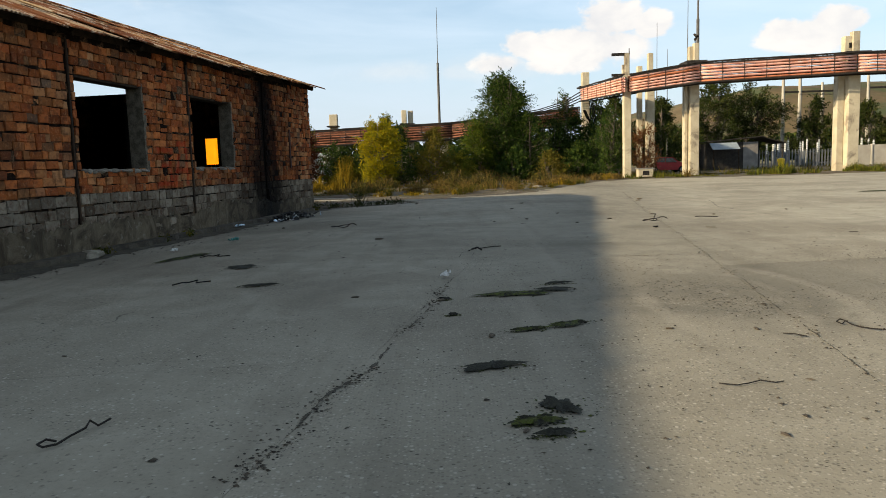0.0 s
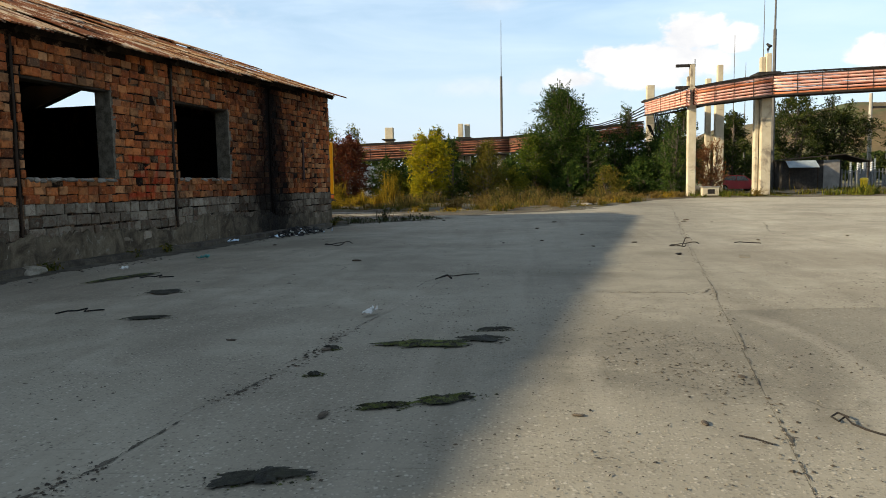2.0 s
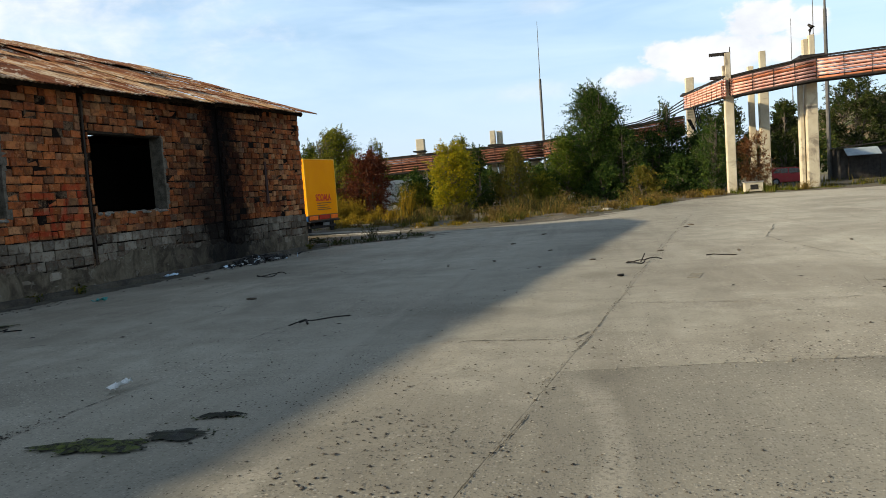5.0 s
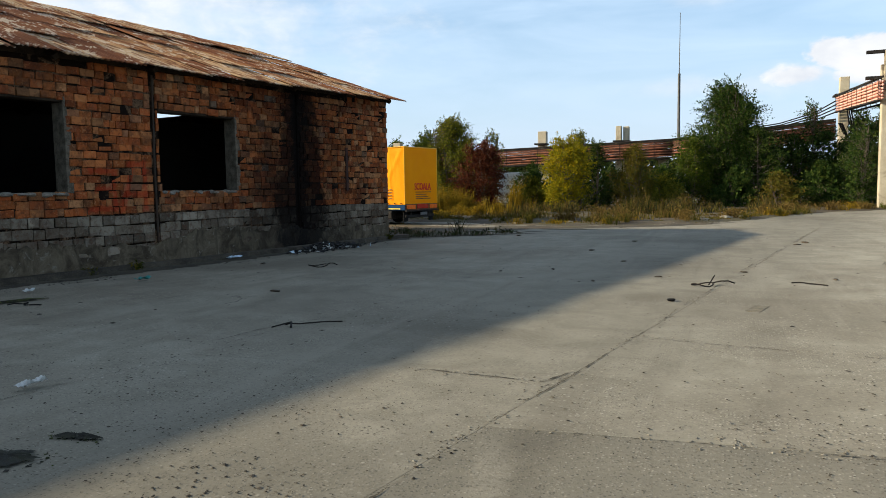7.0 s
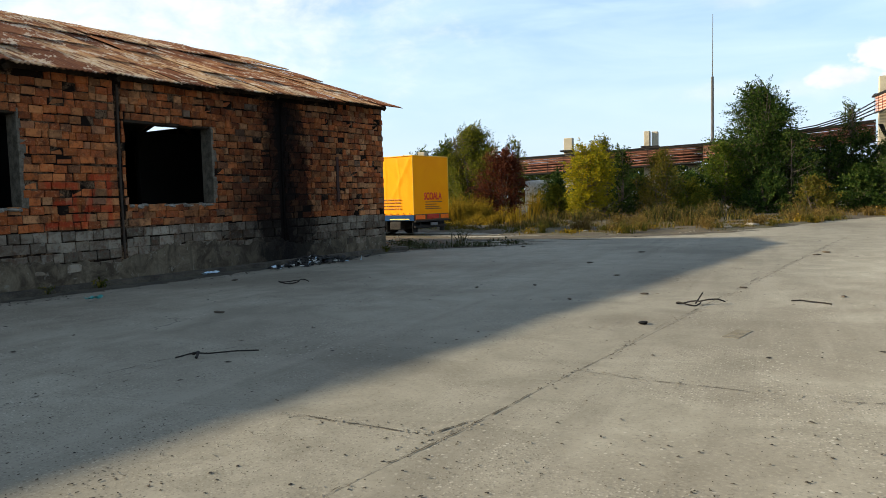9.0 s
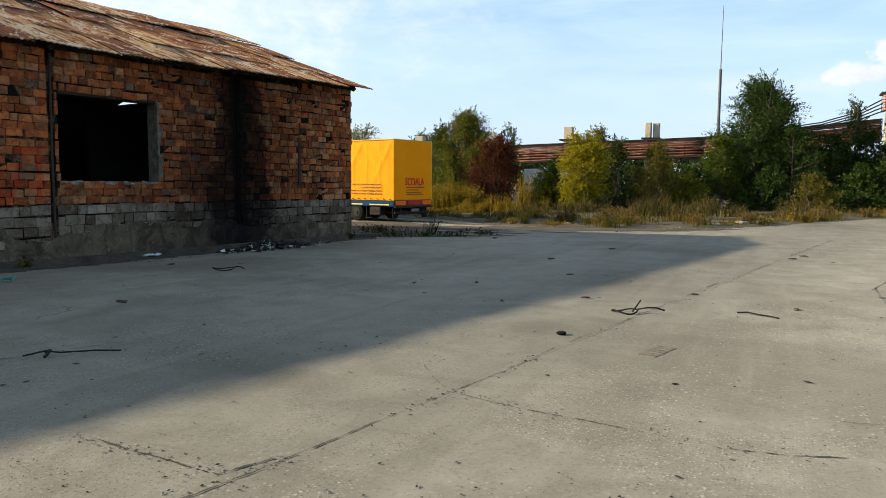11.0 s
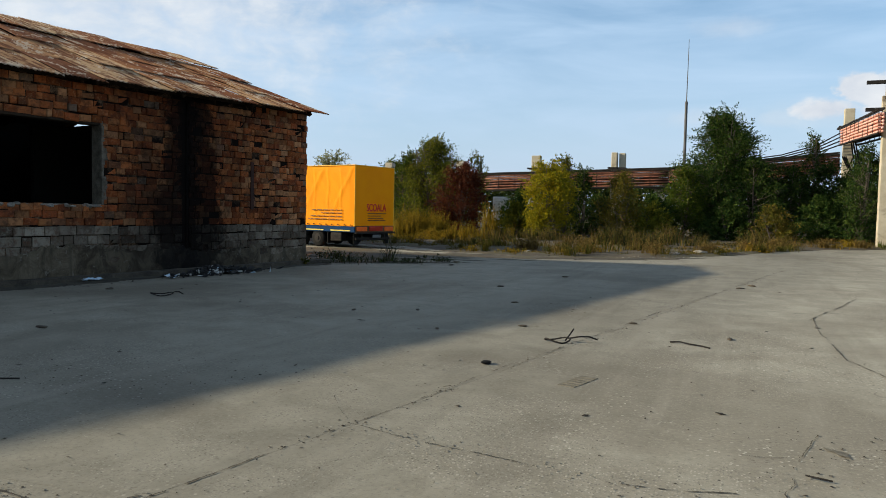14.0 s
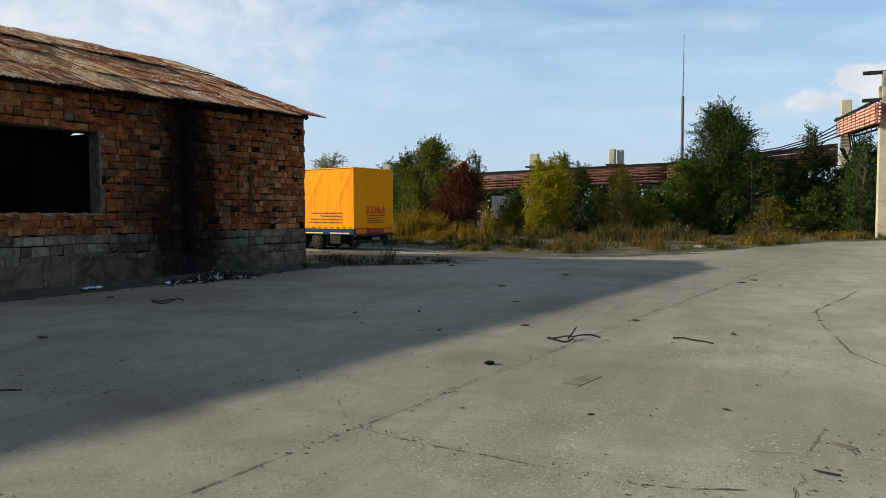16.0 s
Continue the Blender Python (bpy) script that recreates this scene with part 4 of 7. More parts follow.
def lay_courses(z_from, z_to, pitch, lengths, share, y_from, y_to, uneven):
    """The bricks of a stretch of wall: y, z, length, height, how proud."""
    out = []
    z = z_from
    k = 0
    while z + pitch * 0.6 < z_to:
        h = pitch * rng.uniform(0.88, 0.96)
        dip = rng.uniform(0, 6.3)
        y = y_to + rng.normal(0, 0.012)
        if k % 2:
            out.append((y - 0.115, y, z, h, 0.0))
            y -= 0.115
        while y > y_from:
            ln = float(rng.choice(lengths, p=share)) * rng.uniform(0.93, 1.05)
            lo = max(y - ln, y_from)
            for a, b in WINDOWS:                       # stop at the opening's sides
                if z + h > SILL and z < HEAD and lo < b < y - 0.05:
                    lo = b
                if z + h > SILL and z < HEAD and lo < a < y:
                    y = a
                    lo = min(lo, a - ln)
            for c, half in zip(COLUMNS, (0.095, 0.06, 0.06)):      # and at the columns
                if c - half < y <= c + half + 0.02:
                    y = c - half
                    lo = min(lo, y - ln)
                elif lo < c + half < y:
                    lo = c + half
            gap = rng.uniform(0.003, 0.024)
            if not in_opening(lo, y, z, z + h) and y - lo > 0.06:
                if rng.uniform() > 0.012:
                    proud = max(-0.006, rng.normal(0.004, uneven))
                    out.append((lo + gap, y, z + 0.012 * math.sin(y * 1.3 + dip) + rng.uniform(-0.010, 0.010), h * rng.uniform(0.91, 1.03), proud - (0.016 if rng.uniform() < 0.10 else 0)))
            y = lo
        z += pitch
        k += 1
    return out


def brick_verts(y0, y1, z0, h, proud):
    """A worn brick's face and sides: an uneven front with chamfered edges (12 corners)."""
    c = min(0.016, h * 0.12)
    j = rng.uniform(-0.014, 0.014, (8, 2))
    lift = rng.normal(0, 0.008)
    f = 0.004 + proud
    back = [(-0.03, y0, z0), (-0.03, y1, z0), (-0.03, y1, z0 + h), (-0.03, y0, z0 + h)]
    rim = [(f - 0.007, y0 + j[i][0] * 0.4, z) for i, z in ((0, z0),)] + [(f - 0.007, y1, z0 - lift), (f - 0.007, y1, z0 + h - lift), (f - 0.007, y0, z0 + h)]
    front = [(f + j[4][0], y0 + c + j[4][1], z0 + c + lift), (f + j[5][0], y1 - c, z0 + c + j[5][1] - lift), (f + j[6][0], y1 - c + j[6][1], z0 + h - c), (f + j[7][0], y0 + c, z0 + h - c + j[7][1])]
    return back + rim + front


BRICK_FACES = [(0, 1, 5, 4), (1, 2, 6, 5), (2, 3, 7, 6), (3, 0, 4, 7), (4, 5, 9, 8), (5, 6, 10, 9), (6, 7, 11, 10), (7, 4, 8, 11), (8, 9, 10, 11)]


def joined_bricks(name, bricks, material, parent, label):
    v, f = [], []
    for b in bricks:
        n = len(v)
        v += brick_verts(*b)
        f += [tuple(i + n for i in q) for q in BRICK_FACES]
    ob = part(name, mesh_of(name, v, f, material), material, parent, label)
    ob["kind"] = "stuff"
    return ob


clay = lay_courses(1.125, WALL_TOP - 0.02, 0.149, [0.25, 0.29, 0.13, 0.20], [0.46, 0.2, 0.18, 0.16], -17.2, 0.0, 0.015)
blocks = lay_courses(0.34, 1.12, 0.196, [0.27, 0.36, 0.21], [0.5, 0.22, 0.28], -17.2, 0.0, 0.008)
clay = [b for b in clay if b[2] + b[3] < WALL_TOP + 0.019 * b[0]]
near_clay = [b for b in clay if -10.2 < b[0] < -8.2][:300]
near_blocks = [b for b in blocks if -12.3 < b[0] < -4.2][:220]
joined_bricks("brickwork", [b for b in clay if b not in near_clay], M_BRICK_J, wall, "uneven red clay bricks, sooty round one column")
joined_bricks("blockwork", [b for b in blocks if b not in near_blocks], M_BLOCK_J, wall, "grey cinder blocks")

# ragged plaster left on the foot of the wall
def plinth():
    ys = np.arange(-17.2, 0.001, 0.06)
    top = 0.60 + 0.13 * wave(ys, ys * 0.4, 1.7) + 0.06 * wave(ys, ys, 6.0, 1.0) + rng.normal(0, 0.022, len(ys))
    v, f = [], []
    for y, t in zip(ys, top):
        o = 0.030 + 0.006 * math.sin(y * 9) + 0.008 * math.sin(y * 2.3 + 1)
        v += [(-0.02, y, 0), (o, y, 0), (o - 0.004, y, t - 0.015), (-0.016, y, t)]
    for i in range(len(ys) - 1):
        a, b = i * 4, i * 4 + 4
        f += [(a + 1, b + 1, b + 2, a + 2), (a + 2, b + 2, b + 3, a + 3)]
    return mesh_of("plinth", v, f, M_PLASTER)


part("plinth", plinth(), M_PLASTER, building, "cracked grey plaster on the wall foot")


def wall_apron():
    ys = np.arange(-18, 0.9, 0.15)
    v, f = [], []
    for y in ys:
        w = 0.17 + 0.05 * math.sin(y * 2.3) + 0.03 * math.sin(y * 11)
        v += [(0.0, y, 0.135), (w, y, 0.115 + 0.010 * math.sin(y * 7)), (w + 0.012, y, -0.02)]
    for i in range(len(ys) - 1):
        a, b = i * 3, i * 3 + 3
        f += [(a, a + 1, b + 1, b), (a + 1, a + 2, b + 2, b + 1)]
    return mesh_of("apron", v, f, M_APRON)


part("apron", wall_apron(), M_APRON, building, "broken concrete strip at the wall foot")
for k, c in enumerate(COLUMNS):
    half = 0.095 if k == 0 else 0.06
    part("column", box(-0.1, -0.045, c - half, c + half, 0.0, WALL_TOP - 0.005 + 0.019 * c, 0.01), M_COLUMN, building, "recessed concrete column" + (" blackened by soot" if k == 0 else ""))
    bm = tube([(0.005, c + half - 0.05, 0.1), (0.0, c + half - 0.06, 2.0), (0.01, c + half - 0.04, WALL_TOP - 0.1 + 0.019 * c)], 0.022, 7)
    part("column_edge", bm, M_COLUMN, building)

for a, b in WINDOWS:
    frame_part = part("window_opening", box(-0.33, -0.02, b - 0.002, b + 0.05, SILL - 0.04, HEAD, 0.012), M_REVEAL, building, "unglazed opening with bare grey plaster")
    part("reveal", box(-0.33, -0.01, b - 0.022, b - 0.003, SILL - 0.05, HEAD - 0.006), M_REVEAL, frame_part)
    z = SILL - 0.03
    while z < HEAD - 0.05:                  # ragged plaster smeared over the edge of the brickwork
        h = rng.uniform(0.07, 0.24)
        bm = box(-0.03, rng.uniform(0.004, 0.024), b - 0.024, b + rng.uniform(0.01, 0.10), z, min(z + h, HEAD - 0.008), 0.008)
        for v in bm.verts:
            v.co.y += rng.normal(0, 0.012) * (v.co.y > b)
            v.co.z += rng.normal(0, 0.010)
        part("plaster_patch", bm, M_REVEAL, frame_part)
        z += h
    part("reveal", box(-0.33, -0.08, a + 0.003, a + 0.022, SILL - 0.05, HEAD - 0.006), M_REVEAL, frame_part)
    part("lintel", box(-0.325, -0.026, a + 0.024, b - 0.024, HEAD - 0.10, HEAD - 0.003, 0.01), M_TIMBER, frame_part, "sagging timber lintel")
    part("sill", box(-0.34, -0.01, a + 0.024, b - 0.024, SILL - 0.05, SILL - 0.02), M_SILL, frame_part, "broken pale mortar sill")
    y = a + 0.03
    while y < b - 0.06:
        w = rng.uniform(0.05, 0.22)
        if rng.uniform() < 0.8:
            o = rng.uniform(0.02, 0.085)
            e = min(y + w, b - 0.03)
            bm = lump(0.10, (e - y) * 0.62, rng.uniform(0.02, 0.05), int(1000 * abs(y)))
            bmesh.ops.translate(bm, verts=bm.verts, vec=(o - 0.08, (y + e) / 2, SILL - 0.035 - rng.uniform(0, 0.03)))
            part("mortar_lump", bm, M_SILL, frame_part)
        y += w + 0.004
# a rusted slit and mended bricks between column and corner
part("wall_slot", box(-0.05, 0.034, -2.05, -1.95, 1.5, 2.68, 0.006), M_RUSTBAR, building, "dark rusted strip set in the brickwork")

# ---- roof ----
EAVE, RIDGE = (0.33, 4.20), (-5.70, 6.24)
EAVE_FALL = 0.019                 # the eave sags away from the far gable
roof = part("roof", tube([(RIDGE[0], 0.2, RIDGE[1] - 0.14), (RIDGE[0], -LENGTH, RIDGE[1] - 0.14)], 0.08, 4), M_TIMBER, building, "sagging gable roof of rusted corrugated sheets")


def sheet_mesh(seed, length=1.82, width=0.90, pitch=0.1, steps=6):
    """One corrugated sheet in its own plane: x down the slope, y along the eave; bent, with a ragged lower edge."""
    r = np.random.default_rng(seed)
    waves = int(width / pitch)
    ny = waves * 6 + 1
    ys = np.linspace(0, width, ny)
    xs = np.linspace(0, length, steps)
    Y, X = np.meshgrid(ys, xs)
    bend = r.normal(0, 0.006, 3)
    Z = 0.017 * np.sin(2 * np.pi * Y / pitch) + bend[0] * (X / length) ** 2 + bend[1] * np.sin(X * 2.2 + seed) + bend[2] * (Y / width)
    X = X.copy()
    X[-1] += r.normal(0, 0.014, ny) * (r.uniform(size=ny) < 0.5) + 0.05 * r.uniform(-1, 1) * np.sin(ys * r.uniform(2, 6) + seed)
    v = np.stack([X, Y, Z], -1).reshape(-1, 3)
    i, j = np.meshgrid(np.arange(ny - 1), np.arange(steps - 1))
    a = (j * ny + i).ravel()
    f = np.stack([a, a + 1, a + ny + 1, a + ny], 1)
    # underside, a little lower, so that the sheet has a body
    v2 = v - [0, 0, 0.006]
    n = len(v)
    g = f[:, ::-1] + n
    last = (steps - 1) * ny + np.arange(ny - 1)
    rim = np.stack([last, last + 1, last + 1 + n, last + n], 1)
    return mesh_of("sheet", np.concatenate([v, v2]), np.concatenate([f, g, rim]), M_RUST, False)


SHEETS = [sheet_mesh(s) for s in range(9)]


def lay_roof():
    cols = int((LENGTH + 0.65) / 0.82)
    for i in range(cols):
        y = 0.30 - 0.90 - i * 0.82
        top = Vector((RIDGE[0], 0, RIDGE[1]))
        foot = Vector((EAVE[0], 0, EAVE[1] + EAVE_FALL * y))
        down, slope = (foot - top).normalized(), (foot - top).length
        tilt = math.degrees(math.asin(-down.z))
        for row in range(4):
            sp = slope * row / 4 - 0.02 + rng.normal(0, 0.02)
            sag = -0.05 * math.sin(math.pi * (row + 0.5) / 4) * (0.6 + 0.6 * math.sin(i * 0.9)) + rng.normal(0, 0.008)
            p = top + down * sp + Vector((0, y + rng.normal(0, 0.012), sag + 0.030 * (3 - row) + 0.006 * (i % 2) + rng.uniform(0, 0.016)))
            ob = new("sheet", SHEETS[(i * 5 + row * 3 + int(rng.integers(0, 3))) % len(SHEETS)])
            p += down * rng.normal(0, 0.03 if row == 3 else 0.05)
            ob.matrix_basis = pose(p.x, p.y, p.z, 0, tilt + rng.normal(0, 0.3), rng.normal(0, 0.5))
            ob.parent = roof
    back = grid_mesh("rear_slope", np.linspace(-DEEP - 0.6, RIDGE[0], 5), np.arange(-LENGTH - 0.3, 0.31, 0.3),
                     lambda x, y: RIDGE[1] - (RIDGE[0] - x) * (RIDGE[1] - EAVE[1]) / (EAVE[0] - RIDGE[0]) + 0.012 * np.sin(y * 20), M_RUST)
    part("rear_slope", back, M_RUST, building, "rear roof slope of rusted sheets")
    # added sheet, near-black so the roof's underside reads unlit
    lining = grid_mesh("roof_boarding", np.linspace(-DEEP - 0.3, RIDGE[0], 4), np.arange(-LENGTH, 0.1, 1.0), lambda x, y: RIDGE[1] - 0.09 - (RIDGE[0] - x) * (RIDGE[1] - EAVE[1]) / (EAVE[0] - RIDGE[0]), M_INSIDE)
    part("roof_boarding", lining, M_INSIDE, building, "added near-black sheet that darkens the roof's underside")
    for y in np.arange(-0.12, -18, -2.05):
        bm = tube([(EAVE[0] - 0.1, y, EAVE[1] - 0.10 + EAVE_FALL * y), (RIDGE[0], y, RIDGE[1] - 0.2), (-DEEP - 0.3, y, EAVE[1] - 0.16)], 0.07, 4)
        part("rafter", bm, M_TIMBER, building)
        if int(round(y / 2.05)) % 3 == 0:
            part("tie_beam", box(-DEEP, -0.05, y - 0.05, y + 0.05, 4.12 + EAVE_FALL * y, 4.25 + EAVE_FALL * y, 0.008), M_TIMBER, building)
    part("wall_plate", lowered(box(-0.30, -0.03, -LENGTH, -0.02, WALL_TOP + 0.005, 4.275)), M_TIMBER, building, "dark timber wall plate")
    part("ridge_cap", tube([(RIDGE[0], 0.32, RIDGE[1])] + [(RIDGE[0] + rng.normal(0, 0.02), y, RIDGE[1] + rng.normal(0, 0.012)) for y in np.arange(-1, -LENGTH, -1.5)], 0.055, 6), M_RUST, building, "dented rusty ridge cap")


lay_roof()

# ---- cable gantry ----
def pillar(x, y, h, w, d, label="tall precast concrete pillar of the cable gantry", step=0.0, upper=(0.0, 0.0)):
    """A square shaft; above the height of the step it goes on as a narrower stub between the two upper edges."""
    p = thing("gantry_pillar", pose(x, y, 0), label, "pillar", "gantry pillars")
    part("shaft", box(-w / 2, w / 2, -d / 2, d / 2, -0.1, step or h, 0.03), M_PILLAR, p)
    if step:
        part("upper_shaft", box(upper[0], upper[1], -d * 0.36, d * 0.36, step - 0.02, h, 0.025), M_PILLAR, p)
    return p


def bracket(p, x0, x1, y0, y1, z, t=0.14, name="bracket"):
    part(name, box(x0, x1, y0, y1, z, z + t, 0.01), M_STEEL, p, "dark steel bracket")


p3 = pillar(28.62, 51.3, 9.6, 0.80, 0.7, "tall weathered concrete pillar with a stepped top", 8.05, (-0.15, 0.33))
part("shaft", box(-0.90, -0.42, 0.15, 0.75, -0.1, 8.05, 0.03), M_PILLAR, p3)
part("upper_shaft", box(-0.63, -0.155, -0.10, 0.40, 8.03, 9.3, 0.025), M_PILLAR, p3)
bracket(p3, -1.05, 0.65, -1.1, 0.8, 7.98, 0.18)
part("notch", box(-0.36, -0.17, -0.13, -0.07, 8.5, 8.85, 0.01), M_STEEL, p3)
p2 = pillar(17.93, 52.2, 9.3, 0.64, 0.6, "tall concrete pillar with a lamp on top", 7.88, (-0.05, 0.28))
part("shaft", box(-0.62, -0.38, 0.05, 0.55, -0.1, 7.88, 0.03), M_PILLAR, p2)
part("upper_shaft", box(-0.34, -0.055, -0.05, 0.35, 7.86, 9.1, 0.025), M_PILLAR, p2)
bracket(p2, -0.8, 0.6, -1.0, 0.7, 7.82, 0.2)
part("lamp_head", tube([(0.08, 0, 9.28), (0.08, 0, 9.6), (0.2, -0.1, 9.75), (0.04, 0.1, 9.95)], [0.06, 0.10, 0.14, 0.07], 7), M_STEEL, p2, "black broken floodlight")
p1 = pillar(13.2, 52.2, 8.75, 0.52, 0.5, "concrete pillar with two steel arms", 7.25, (-0.16, 0.17))
part("upper_shaft", box(-0.30, -0.165, -0.05, 0.25, 7.23, 8.0, 0.02), M_PILLAR, p1)
part("arm", box(-1.05, 0.2, -0.1, 0.1, 8.62, 8.80, 0.01), M_STEEL, p1, "dark steel arm")
part("arm", box(-1.05, 0.9, -0.1, 0.1, 7.20, 7.38, 0.01), M_STEEL, p1, "dark steel arm")
part("rod", tube([(0.18, 0, 8.7), (0.18, 0, 9.1)], 0.03, 5), M_STEEL, p1)
p1b = pillar(17.05, 60.0, 9.8, 0.62, 0.6, step=7.9, upper=(-0.18, 0.22))
part("shaft", box(-0.86, -0.46, 0.5, 0.9, -0.1, 8.9, 0.03), M_PILLAR, p1b)
p0 = pillar(12.7, 64.6, 9.0, 0.62, 0.6)
bracket(p0, -0.7, 0.6, -1.2, 0.3, 7.62, 0.12)
for x, y, h, w in ((-9.75, 66.6, 6.25, 0.72), (-3.35, 66.6, 6.42, 0.44), (-2.78, 66.9, 6.38, 0.46), (0.2, 66.5, 3.72, 0.75), (6.9, 66.8, 4.3, 0.7), (-16.6, 66.8, 5.9, 0.7), (-23.5, 66.8, 5.8, 0.7)):
    q = pillar(x, y, h, w, 0.6, "short concrete gantry pillar behind the bushes")
    bracket(q, -w / 2 - 0.15, w / 2 + 0.15, -1.0, 0.2, min(h - 0.2, 5.1), 0.12)


def cable_bridge(a, b, rows=6, depth=0.9, pale=0.85, label="bridge of stacked orange cables on steel racks"):
    """Racks of cables between two gantry points (x, y, lower z, upper z)."""
    A, B = Vector((a[0], a[1], 0)), Vector((b[0], b[1], 0))
    run = B - A
    ln = run.length
    t = thing("cable_bridge", Matrix.Translation((a[0], a[1], 0)) @ pose(0, 0, 0, 0, 0, math.degrees(math.atan2(run.y, run.x))), label, "cable bridge", "cable bridges")
    steps = max(4, int(ln / 1.3))
    us = np.linspace(0, ln, steps + 1)

    def z_at(u, k):
        lo, hi = a[2] + (b[2] - a[2]) * u / ln, a[3] + (b[3] - a[3]) * u / ln
        return lo + (hi - lo) * k

    for r in range(rows):
        k = 0.10 + 0.76 * r / (rows - 1)
        bm = bmesh.new()
        for d in (0.5, 0.35):
            r0 = 0.072 if pale > 0.2 else 0.064
            tube([(u, d * depth + rng.normal(0, 0.012), z_at(u, k) + rng.normal(0, 0.010)) for i, u in enumerate(us)], r0, 6, bm)
        # rear row, coloured dark to give the shaded gaps between front cables
        back = bmesh.new()
        for d in (-0.1, -0.5):
            tube([(u, d * depth, z_at(u, k + 0.38 / (rows - 1)) + rng.normal(0, 0.010)) for u in us], 0.080, 6, back)
        part("rear_cable", back, M_CABLE_DARK, t, "rear cable coloured dark for the shade between rows", smooth=True)
        part("cable", bm, M_CABLE_OLD if pale < 0.2 else (M_CABLE_PALE if rng.uniform() < pale else M_CABLE), t, smooth=True)
    for i, u in enumerate(us):
        part("rack_post", box(u - 0.018, u + 0.018, depth / 2 + 0.075, depth / 2 + 0.095, z_at(u, 0.0), z_at(u, 1.0)), M_STEEL, t)
        part("rack_post", box(u - 0.03, u + 0.03, -depth / 2 - 0.12, -depth / 2 - 0.08, z_at(u, 0.0), z_at(u, 1.0)), M_STEEL, t)
    for k, rr in ((0.0, 0.065), (0.94, 0.035), (1.02, 0.065)):
        for d in (-0.6, 0.6):
            part("rail", tube([(u, d * depth, z_at(u, k) + rng.normal(0, 0.01)) for u in us], rr, 5), M_STEEL, t)
    return t


cable_bridge((62.0, 49.4, 6.62, 7.96), (28.1, 50.3, 6.65, 7.98))
cable_bridge((28.1, 50.3, 6.65, 7.98), (17.9, 51.2, 6.44, 7.80))
cable_bridge((17.9, 51.2, 6.44, 7.80), (13.2, 51.5, 5.97, 7.16))
cable_bridge((13.2, 51.5, 5.97, 7.16), (12.6, 63.8, 6.48, 7.62))
OLD = "sooty bridge of stacked rust-orange cables behind bushes"
cable_bridge((12.3, 65.6, 4.62, 6.05), (0.95, 65.8, 3.72, 5.08), pale=0.0, label=OLD)
cable_bridge((0.95, 65.8, 3.72, 5.08), (-14.0, 66.0, 3.31, 4.70), pale=0.0, label=OLD)
cable_bridge((-14.0, 66.0, 3.31, 4.70), (-34.0, 66.4, 3.1, 4.5), pale=0.0, label=OLD)


def drooping(points, r, label, name="loose_cable"):
    ob = part(name, tube(points, r, 5), M_BLACK)
    return tagged(ob, label, "cable", "loose cables")


for k in range(4):
    drooping([(12.5 + 0.1 * k, 63.5, 7.5 - 0.25 * k), (10.8, 64.2, 6.55 - 0.18 * k), (8.6, 64.8, 5.95 - 0.14 * k), (5.5, 65.2, 5.55 - 0.12 * k)], 0.045, "black cable slung from the upper to the lower bridge")
for k in range(3):
    drooping([(12.75 + 0.12 * k, 63.4, 6.7), (12.9 + 0.2 * k, 63.2, 5.6 - 0.3 * k), (12.6 + 0.2 * k, 63.3, 4.9 - 0.3 * k), (12.3 + 0.1 * k, 63.6, 5.7)], 0.05, "black cable hanging in a loop by the pillar")
drooping([(28.0, 52, 6.6), (33, 58, 6.2), (36.5, 66, 6.5), (38.0, 78, 7.6)], 0.04, "black cable sagging toward a far pole")


def mast(x, y, z1, z2, r1, r2, label, name="steel_mast"):
    m = thing(name, pose(x, y, 0), label, "mast")
    part("lower_tube", tube([(0, 0, -0.1), (0, 0, z1)], [r1, r1 * 0.85], 8), M_MAST, m)
    part("upper_rod", tube([(0, 0, z1 - 0.1), (0.05, 0, z2)], [r2, r2 * 0.5], 6), M_MAST, m)


mast(-0.22, 92.0, 14.0, 20.7, 0.17, 0.055, "thin stepped steel lightning mast")
mast(24.4, 70.0, 14.2, 22.0, 0.17, 0.09, "tall grey steel lightning mast")
mast(23.6, 70.5, 10.0, 19.0, 0.06, 0.04, "thin steel rod mast")
mast(35.2, 120.0, 12.0, 23.0, 0.10, 0.06, "distant thin steel rod mast")
mast(36.9, 120.0, 11.0, 18.8, 0.10, 0.06, "distant thin steel rod mast")
mast(10.5, 66.0, 7.0, 7.6, 0.05, 0.03, "thin steel post beside the cables")


# ---- trailer ----
def wheel(parent, x, y, r=0.36, w=0.24):
    t = part("wheel", tube([(x, y - w / 2, r), (x, y - w / 2 + 0.03, r), (x, y + w / 2 - 0.03, r), (x, y + w / 2, r)], [r * 0.86, r, r, r * 0.86], 20), M_BLACK, parent, "black rubber tyre", True)
    part("rim", tube([(x, y - w / 2 - 0.012, r), (x, y - w / 2 + 0.05, r)], [r * 0.5, r * 0.62], 14), M_STEEL, t, "dull dark steel rim")
    part("hub", tube([(x, y - w / 2 - 0.04, r), (x, y - w / 2 + 0.02, r)], r * 0.2, 8), M_STEEL, t)


